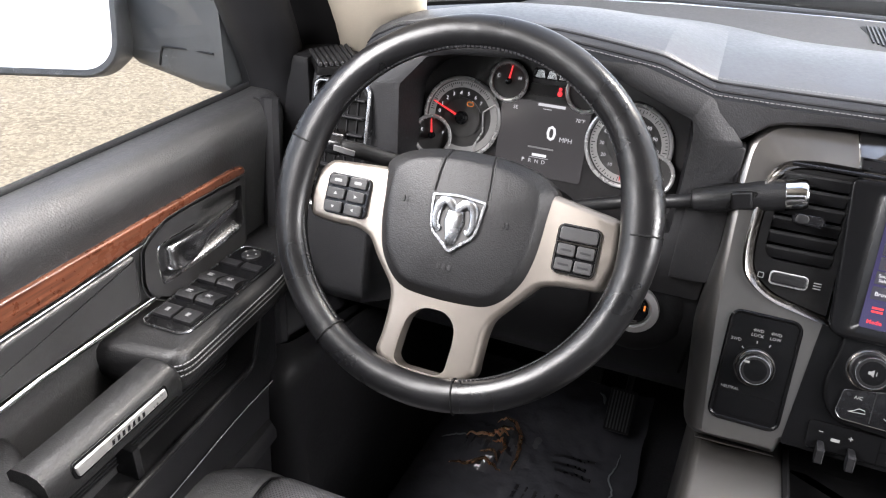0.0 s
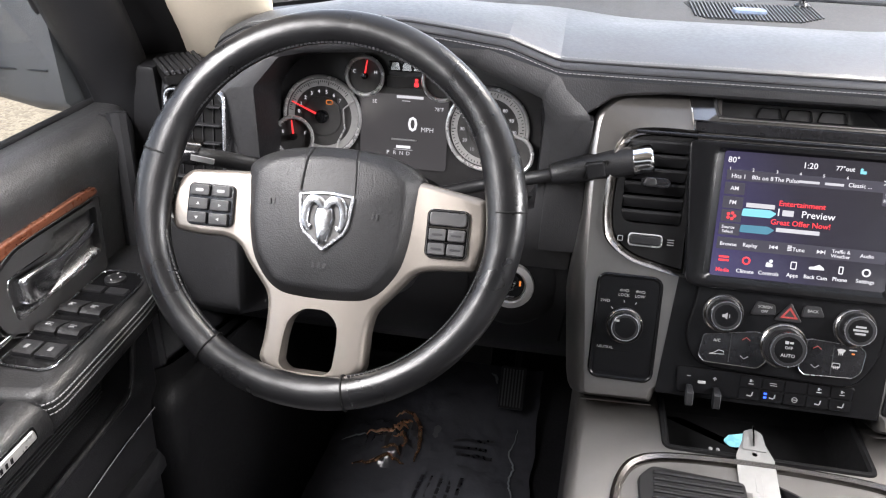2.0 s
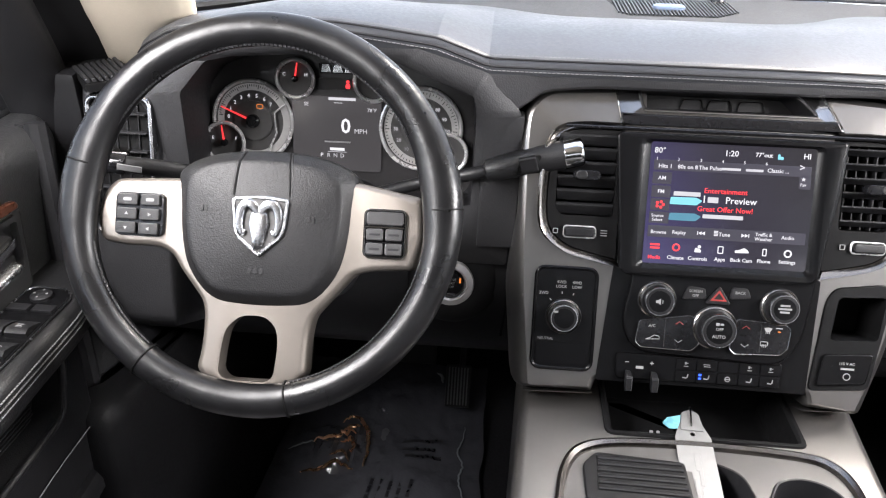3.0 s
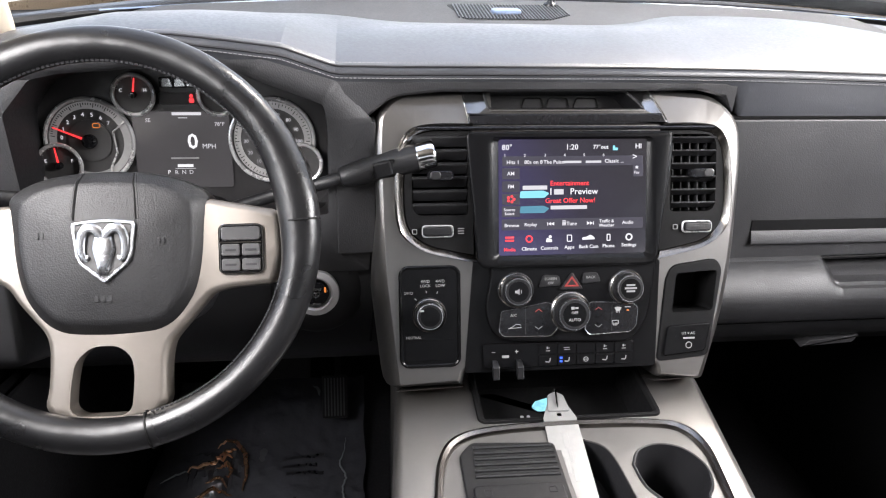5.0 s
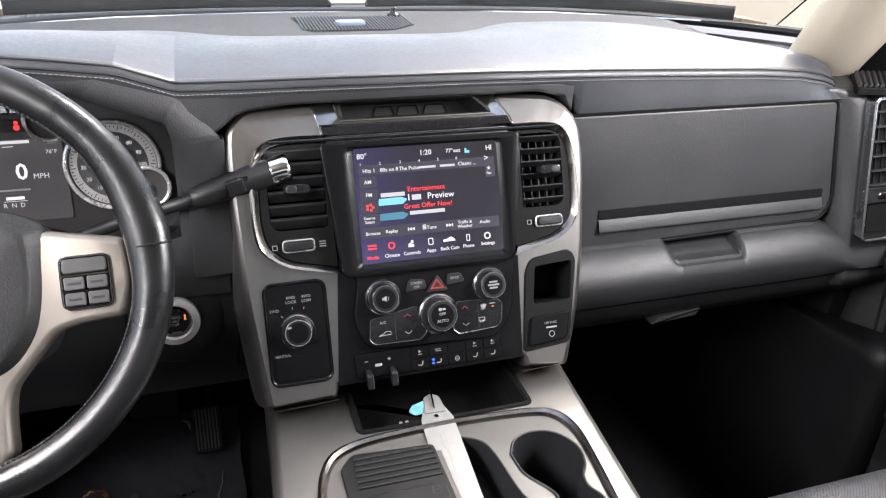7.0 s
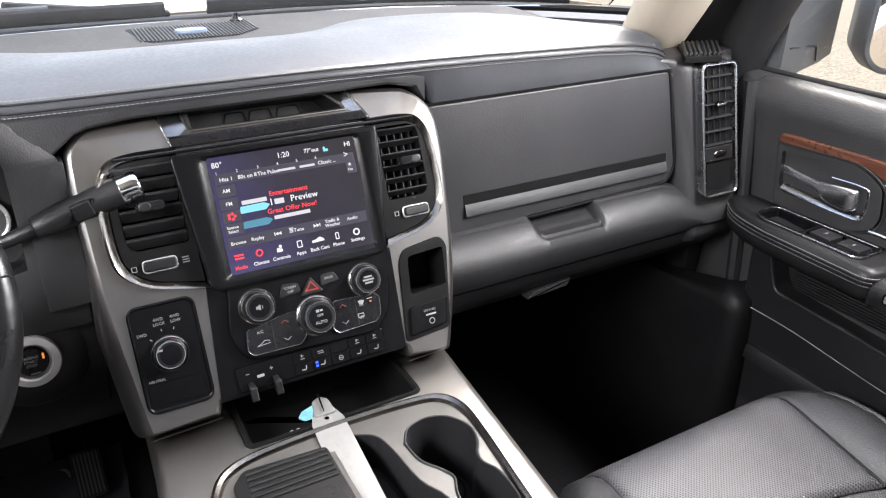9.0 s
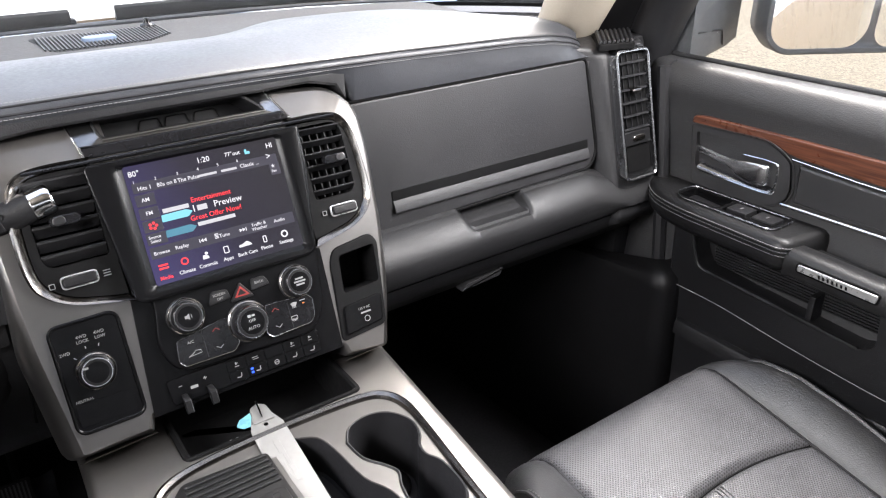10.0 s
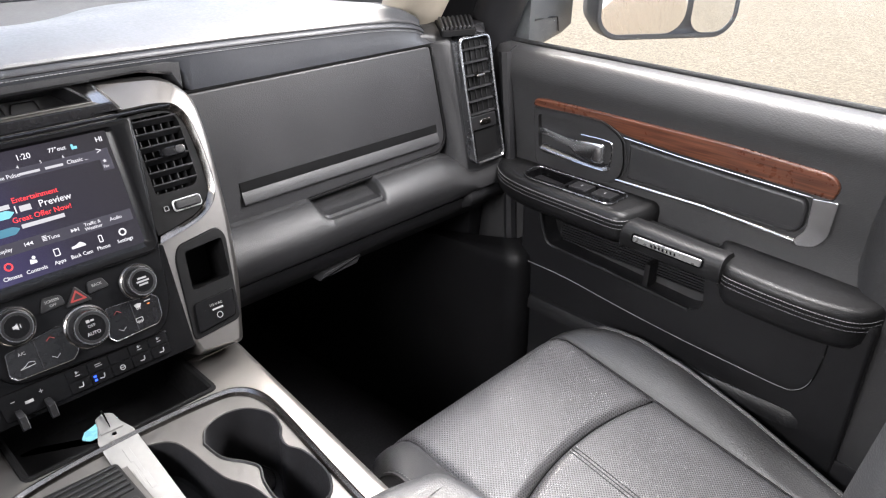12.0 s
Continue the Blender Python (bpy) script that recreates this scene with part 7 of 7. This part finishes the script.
# ---------------------------------------------------------------- console
center_console = thing("center_console", "graphite floor console with cup holders and chrome trim", "center console")
side = round_poly([(-0.192, 0.06), (-0.190, -0.05), (-0.204, -0.28), (-0.206, -0.95), (0.130, -0.95), (0.134, -0.40), (0.166, -0.05), (0.168, 0.06)], 0.02)
tray_hole = round_poly([(-0.107, -0.138), (0.099, -0.138), (0.099, -0.020), (-0.107, -0.020)], 0.006)
arch = spline([(-0.172, -0.93), (-0.170, -0.60), (-0.170, -0.30), (-0.167, -0.235), (-0.158, -0.192), (-0.138, -0.165), (-0.096, -0.153), (-0.003, -0.149), (0.090, -0.154), (0.120, -0.166), (0.132, -0.195), (0.130, -0.24), (0.118, -0.34), (0.108, -0.45), (0.105, -0.60), (0.105, -0.93)], 5)
part("body", holed(side, [tray_hole, [(x, y) for x, y in arch]], 0.626, 0.04, [0.570, 0.535], edge=0.012), "bright", center_console, "satin graphite console shell", angle=50)
# near-black lining: the tray's inner shade is in the colour
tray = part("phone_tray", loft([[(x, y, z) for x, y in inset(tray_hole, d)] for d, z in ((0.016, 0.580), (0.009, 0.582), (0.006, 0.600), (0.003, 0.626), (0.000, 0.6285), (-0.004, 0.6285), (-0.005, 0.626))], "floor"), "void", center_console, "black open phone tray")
for x, y in ((-0.046, -0.083), (-0.038, -0.083), (-0.034, -0.092)):
    part("tray_mark", plate(ellipse(x, y, 0.0022, n=12), 0.580, 0.5815, 0.0002), "white", tray)
part("chrome_trim", loft([[(cx + (x - cx) * k + 0, cy + (y - cy) * k, z) for k, z in ((1.022, 0.626), (1.018, 0.6295), (0.998, 0.6312), (0.975, 0.6290), (0.965, 0.624))] for x, y in arch for cx, cy in [(-0.02, min(-0.32, y))]], caps=False, closed=False), "smoke", center_console, "smoked chrome arch round the cup holders")
inner_arch = [(-0.02 + (x + 0.02) * 0.965, y if y < -0.32 else -0.32 + (y + 0.32) * 0.965) for x, y in arch]
wave = spline([(-0.002, -0.172), (0.020, -0.185), (0.028, -0.21), (0.034, -0.27), (0.048, -0.305), (0.050, -0.36), (0.045, -0.44), (0.0, -0.455), (-0.028, -0.44), (-0.028, -0.30), (-0.028, -0.19), (-0.018, -0.173), (-0.002, -0.172)], 4)[:-1]
cups = spline([(0.045, -0.215), (0.058, -0.195), (0.082, -0.188), (0.106, -0.197), (0.120, -0.222), (0.116, -0.247), (0.106, -0.263), (0.104, -0.280), (0.112, -0.300), (0.110, -0.340), (0.092, -0.365), (0.066, -0.360), (0.056, -0.335), (0.060, -0.305), (0.068, -0.285), (0.062, -0.268), (0.048, -0.245), (0.045, -0.215)], 4)[:-1]
inlay = part("inlay", holed(inner_arch, [wave, cups], 0.6245, 0.60, [None, None]), "inlay", center_console, "grey cup holder panel")
cups_in = cups if sum(a[0] * b[1] - b[0] * a[1] for a, b in zip(cups, cups[1:] + cups[:1])) > 0 else cups[::-1]
wave_in = wave if sum(a[0] * b[1] - b[0] * a[1] for a, b in zip(wave, wave[1:] + wave[:1])) > 0 else wave[::-1]
part("cup_well", loft([[(x, y, z) for x, y in inset(cups_in, d)] for d, z in ((0.004, 0.545), (0.002, 0.548), (0.0005, 0.620), (0.0, 0.6262), (-0.0015, 0.6268), (-0.003, 0.6247))], "floor"), "dark", inlay, "black double cup holder")
part("bin_well", loft([[(x, y, z) for x, y in inset(wave_in, d)] for d, z in ((0.006, 0.575), (0.003, 0.578), (0.0005, 0.6215), (-0.0005, 0.6250))], "floor"), "dark", inlay, "black open bin")
for x, y, r in ((0.082, -0.226, 0.030), (0.084, -0.333, 0.022)):
    part("cup_base", lathe([(r, 0.0), (r, 0.003), (r * 0.9, 0.004), (r * 0.3, 0.002), (0.0, 0.002)], 28), "gloss", inlay, at=pose(x, y, 0.5455))
cover = part("sliding_cover", plate(round_poly([(-0.138, -0.46), (-0.034, -0.46), (-0.034, -0.178), (-0.125, -0.172), (-0.140, -0.190)], 0.006), 0.61, 0.6285, 0.002), "cover", inlay, "black ribbed sliding cover")
for k in range(6):
    y = -0.182 - 0.0082 * k
    part("rib", sweep([(-0.124 - 0.0006 * k, y, 0.6285), (-0.038, y - 0.001, 0.6285)], 0.0026, 0.0022, n=8), "cover", cover)
part("cover_step", plate(rr(-0.132, -0.30, -0.040, -0.238, 0.004), 0.628, 0.6325, 0.002), "cover", cover)
for x in (-0.118, -0.052):
    part("cover_mark", frame_plate(rr(x - 0.004, -0.252, x + 0.004, -0.244, 0.0005, 1), rr(x - 0.0033, -0.2513, x + 0.0033, -0.2447, 0.0004, 1), 0.6322, 0.6330, 0.0001), "dark", cover)

lid_poly_c = round_poly([(-0.200, -0.95), (0.152, -0.95), (0.158, -0.500), (0.150, -0.460), (0.085, -0.437), (-0.030, -0.432), (-0.140, -0.441), (-0.190, -0.462), (-0.200, -0.50)], [0.02, 0.02, 0.02, 0.02, 0.04, 0.06, 0.04, 0.02, 0.02], 5)
part("armrest_lid", loft([[(x, y, z) for x, y in inset(lid_poly_c, d)] for d, z in ((0.006, 0.628), (0.001, 0.640), (0.0, 0.672), (0.002, 0.684), (0.008, 0.694), (0.018, 0.699), (0.030, 0.7005))]), "seat", center_console, "padded grey-black leather console lid", angle=60)

# key tag left in the tray
tag = thing("key_tag", "long clouded plastic key tag lying across the console", "key tag", at=Matrix.Translation((-0.017, -0.112, 0.6335)) @ pose(0, 0, 0, 7.5, 0, -2.5))
strip_poly = round_poly([(-0.018, -0.190), (0.017, -0.190), (0.017, -0.164), (0.0205, -0.164), (0.019, -0.030), (0.010, -0.006), (-0.010, -0.006), (-0.019, -0.030), (-0.020, -0.164), (-0.018, -0.170)], 0.002)
part("strip", holed(strip_poly, [ellipse(0.0, -0.026, 0.0028, n=14), ellipse(0.004, -0.172, 0.0035, n=14)], 0.0009, -0.0004), "card", tag, "clouded plastic strip")
for k, (x0, x1, y) in enumerate(((-0.003, 0.004, -0.062), (0.000, 0.004, -0.080), (-0.006, -0.002, -0.095), (0.000, 0.006, -0.105))):
    part("emboss", moved(box(x0, x1, -0.012, 0.010, 0.0007, 0.0012, 0.0003, 1), Matrix.Translation((0, y, 0))), "card", tag)
part("end_pouch", plate(round_poly([(-0.013, -0.022), (0.013, -0.022), (0.010, 0.002), (0.001, 0.008), (-0.009, 0.003)], 0.003), -0.001, 0.003, 0.0012), "card", tag, "clear plastic pouch end")
part("metal_clip", moved(sweep([(-0.001, -0.018, 0.004), (0.0, -0.006, 0.0055), (0.0005, 0.008, 0.006)], 0.0011, n=6), Matrix.Identity(4)), "chrome", tag)
scrap = thing("film_scrap", "crumpled pale blue plastic film in the tray", "film scrap", at=pose(-0.022, -0.109, 0.582))
part("sheet", skin([[(x, y, 0.040 + 0.004 * math.sin(90 * x + 50 * y) + 0.10 * abs(x) * 0.1) for x in np.linspace(-0.022 + 0.8 * abs(y), 0.020 - 0.8 * abs(y), 12)] for y in np.linspace(-0.008, 0.009, 6)], (0, 0, 0.0006)), "bluefilm", scrap)

# ---------------------------------------------------------------- footwell
mat = thing("floor_mat", "black floor mat under crumpled clear plastic film", "floor mat")
rng = random.Random(4)
part("mat", plate(round_poly([(-0.70, -0.08), (-0.26, -0.08), (-0.25, 0.50), (-0.70, 0.50)], 0.05), 0.04, 0.055, 0.004), "carpet", mat)


def film_z(x, y):
    """How high the crumpled film lies."""
    n = noise.noise(Vector((x * 9, y * 9, 0.3))) * 0.016 + abs(noise.noise(Vector((x * 26, y * 21, 1.7)))) * 0.010
    n += 0.022 * math.exp(-((x + 0.54) / 0.07) ** 2 - ((y - 0.36) / 0.07) ** 2) * (0.5 + abs(noise.noise(Vector((x * 60, y * 45, 5)))) * 1.5)
    return 0.064 + max(n, -0.006) + 0.30 * max(0, y - 0.42) ** 1.2


part("film", skin([[(x + 0.012 * noise.noise(Vector((y * 14, 0, 0))) * (x > -0.27), y, film_z(x, y)) for x in np.linspace(-0.71, -0.245, 64)] for y in np.linspace(-0.10, 0.62, 90)]), "film", mat, "crumpled clear plastic film", angle=35)
for line, r, skin_of in ((((-0.600, 0.356), (-0.565, 0.372), (-0.535, 0.384), (-0.515, 0.392)), 0.0050, "copper"), (((-0.610, 0.282), (-0.571, 0.292), (-0.536, 0.307), (-0.505, 0.302)), 0.0048, "copper"),
                         (((-0.552, 0.425), (-0.530, 0.440), (-0.508, 0.428), (-0.492, 0.398), (-0.486, 0.355), (-0.488, 0.313)), 0.0050, "copper"), (((-0.540, 0.352), (-0.522, 0.366), (-0.512, 0.350), (-0.522, 0.336)), 0.0045, "copper"),
                         (((-0.545, 0.398), (-0.526, 0.412), (-0.510, 0.405)), 0.0050, "copper"), (((-0.556, 0.318), (-0.536, 0.326), (-0.518, 0.318)), 0.0040, "copper"),
                         (((-0.650, 0.338), (-0.620, 0.350), (-0.590, 0.360)), 0.0022, "clear"), (((-0.285, 0.445), (-0.290, 0.41), (-0.298, 0.377), (-0.284, 0.345), (-0.290, 0.30), (-0.279, 0.25), (-0.288, 0.20)), 0.0022, "clear"),
                         (((-0.362, 0.590), (-0.350, 0.580), (-0.344, 0.560)), 0.0040, "clear")):
    path = [(x + 0.003 * noise.noise(Vector((x * 120, y * 120, 3))), y + 0.003 * noise.noise(Vector((x * 120, y * 120, 9))), film_z(x, y) + 0.006) for x, y in spline(line, 6)]
    part("film_crease", sweep(path, r, r * 0.8, n=6, taper=lambda t: 0.15 + 0.85 * math.sin(math.pi * min(max(t, 0.02), 0.98)) ** 0.7), skin_of, mat, "glinting copper-coloured crease in the film" if skin_of == "copper" else "pale crease in the film", angle=25)
for k in range(5):
    y = 0.175
    while y < 0.285:
        long = rng.uniform(0.008, 0.022)
        x = -0.475 + 0.020 * k
        part("print_bar", skin([[(x - w + 0.12 * (v - 0.175), v, film_z(x, v) + 0.0016) for v in np.linspace(y, y + long, 4)] for w in (-0.0035, 0.0035)], (0, 0, -0.0005)), "filmink", mat)
        y += long + rng.uniform(0.003, 0.007)
for y, x0, x1 in ((0.395, -0.415, -0.330), (0.372, -0.415, -0.320), (0.350, -0.405, -0.330)):
    part("print_bar", skin([[(x, y + w + 0.15 * (x + 0.4), film_z(x, y + w) + 0.0016) for x in np.linspace(x0, x1, 9)] for w in (-0.004, 0.004)], (0, 0, -0.0005)), "filmink", mat)
pedal = thing("brake_pedal", "black rubber brake pedal in the footwell", "pedal")
part("pad", moved(box(-0.045, 0.045, -0.006, 0.006, -0.032, 0.032, 0.005), pose(-0.40, 0.50, 0.24, -35, 0, 0)), "dark", pedal)
part("arm", sweep([(-0.40, 0.51, 0.24), (-0.40, 0.56, 0.38), (-0.40, 0.54, 0.56)], 0.008, n=8), "dark", pedal)
gas = thing("accelerator_pedal", "black accelerator pedal in the footwell", "pedal")
tread = part("pad", moved(box(-0.027, 0.027, -0.006, 0.006, -0.046, 0.046, 0.005), pose(-0.306, 0.475, 0.165, -32, 0, 0)), "dark", gas, "ribbed rubber tread")
for k in range(7):
    part("rib", moved(box(-0.0216 + 0.0066 * k, -0.0188 + 0.0066 * k, -0.0085, -0.0055, -0.040, 0.040, 0.0), pose(-0.306, 0.475, 0.165, -32, 0, 0)), "cowl", tread)
part("arm", sweep([(-0.300, 0.490, 0.175), (-0.292, 0.56, 0.38), (-0.292, 0.55, 0.58)], 0.007, n=8), "dark", gas)


# ---------------------------------------------------------------- seen through the glass
truck = thing("truck_nose", "tan painted truck hood beyond the windscreen", "truck hood")
rows = []
for y in np.linspace(0.66, 2.1, 14):
    rows.append([(x, y - 0.10 * (abs(x) / 0.85) ** 2, 0.975 - 0.05 * (y - 0.66) ** 2 - 0.16 * max(0, abs(x) - 0.62) ** 1.4 + 0.012 * math.exp(-((abs(x) - 0.35) / 0.06) ** 2)) for x in np.linspace(-0.92, 0.92, 29)])
part("hood", skin(rows, (0, 0, -0.02)), "body", truck, "tan painted hood", angle=60)
cowl = thing("cowl_panel", "grey-black plastic cowl below the windscreen", "cowl")
rows = []
for x in np.linspace(-0.86, 0.86, 41):
    y0 = 0.49 - 0.26 * (abs(x) / 0.75) ** 3
    rows.append([(x, y0 + 0.012 + 0.15 * t, 0.962 + 0.010 * t - 0.02 * max(0, abs(x) - 0.6)) for t in np.linspace(0, 1, 6)])
panel_ob = part("cowl_sheet", skin(rows, (0, 0, -0.02)), "cowl", cowl, angle=60)
for k in range(24):
    x = -0.50 + k * 0.013
    part("cowl_slot", box(x, x + 0.006, 0.535, 0.575, 0.965, 0.973, 0.0), "dark", panel_ob)
gasket = part("trim", sweep([(x, 0.492 - 0.27 * (abs(x) / 0.74) ** 3, 0.985 - 0.02 * max(0, abs(x) - 0.5)) for x in np.linspace(-0.74, 0.74, 41)], 0.012, 0.008, n=8), "dark", None)
tagged(gasket, "black rubber windscreen seal", "seal", kind="structure")


def wiper(pts, label):
    w = thing("wiper", label, "wiper", "wipers")
    line = spline(pts, 8)
    part("blade", sweep(line, 0.007, 0.012, n=8), "dark", w)
    part("spine", sweep([(x, y + 0.012, z + 0.010) for x, y, z in line[6:-6]], 0.010, 0.006, n=8), "cowl", w)
    part("arm", sweep([(line[-1][0] + 0.02, line[-1][1] + 0.10, 0.975), tuple(Vector(line[len(line) // 2]) + Vector((0, 0.022, 0.016)))], 0.008, n=8), "dark", w)


wiper([(-0.50, 0.455, 1.003), (-0.25, 0.520, 1.000), (-0.02, 0.540, 0.998)], "black wiper resting at the base of the windscreen")
wiper([(0.670, 0.345, 0.998), (0.50, 0.460, 1.000), (0.24, 0.522, 1.000), (0.05, 0.540, 0.998)], "black wiper with grey spine at the windscreen base")


def side_mirror(s, a, b, label, tip=0.0):
    m = thing("side_mirror", label, "side mirror", "side mirrors")
    # the glass runs from a (near the door) to b
    a, b = Vector((s * a[0], a[1], 0)), Vector((s * b[0], b[1], 0))
    u = (b - a).normalized()
    n = Vector((0, 0, 1)).cross(u) * (-1 if s > 0 else 1)
    n = n if n.y < 0 else -n
    long = (b - a).length
    at = Matrix(((u.x, 0, n.x, a.x), (u.y, 0, n.y, a.y), (0, 1, 0, 0.885), (0, 0, 0, 1))) @ pose(0, 0, 0, -tip)
    shell = rr(-0.016, 0.002, long + 0.016, 0.355, 0.052, 10)
    part("housing", loft([[(x, y, z) for x, y in inset(shell, d)] for d, z in ((0.05, -0.13), (0.012, -0.09), (0.0, -0.04), (0.0, 0.002), (0.003, 0.006), (0.010, 0.006), (0.012, 0.0), (0.02, -0.006))]), "cowl", m, "dark grey mirror housing", at=at)
    split = long * 0.66
    part("mirror_glass", plate(rr(-0.008, 0.012, split - 0.006, 0.345, 0.045, 10), -0.004, 0.0035, 0.001), "mirror", m, "main mirror glass", at=at)
    part("spotter_glass", plate(rr(split + 0.006, 0.012, long + 0.008, 0.345, 0.03, 6), -0.004, 0.0035, 0.001), "mirror", m, "narrow wide-angle mirror glass", at=at)
    arm = part("arm", loft([[(s * x, y + back, z) for y, z in ((0.075, 0.890), (0.020, 0.885), (0.000, 0.905), (0.000, 1.03), (0.030, 1.05), (0.080, 1.04))] for x, back in ((0.845, 0.0), (0.90, 0.004), (0.97, 0.030), (1.06, 0.060))]), "cowl", m, "black mirror arm", angle=50)
    part("arm_seam", sweep([(s * x, y, z) for x, y, z in ((0.976, 0.0300, 0.9050), (0.970, 0.0285, 0.9230), (0.962, 0.0250, 0.9330), (0.920, 0.0095, 0.9390), (0.860, -0.0005, 0.9420))], 0.0014, n=5), "dark", arm)


side_mirror(1, (1.035, -0.028), (1.262, -0.177), "black towing mirror outside the passenger window")
side_mirror(-1, (1.030, -0.005), (1.30, -0.12), "black towing mirror outside the driver window", 14.0)
for s in (-1, 1):
    # window pane and outer door skin
    pane = part("window_2" if s < 0 else "window_3", box(min(s * 0.824, s * 0.828), max(s * 0.824, s * 0.828), -0.79, 0.045, 0.89, 1.50, 0.0), "glass", None, flat=True)
    pane.visible_shadow = False
    tagged(pane, "clear side window glass, closed", "window", kind="structure")
    skin_ob = part("wall_outer", loft([[(s * x, y, z) for x, z in ((0.88, 0.862), (0.92, 0.835), (0.99, 0.60), (1.0, 0.3), (0.97, -0.2), (0.90, -0.25), (0.88, 0.3))] for y in (0.10, -0.3, -0.9, -2.1, -4.0)]), "body", None)
    tagged(skin_ob, "tan painted truck side", "body side", kind="structure")
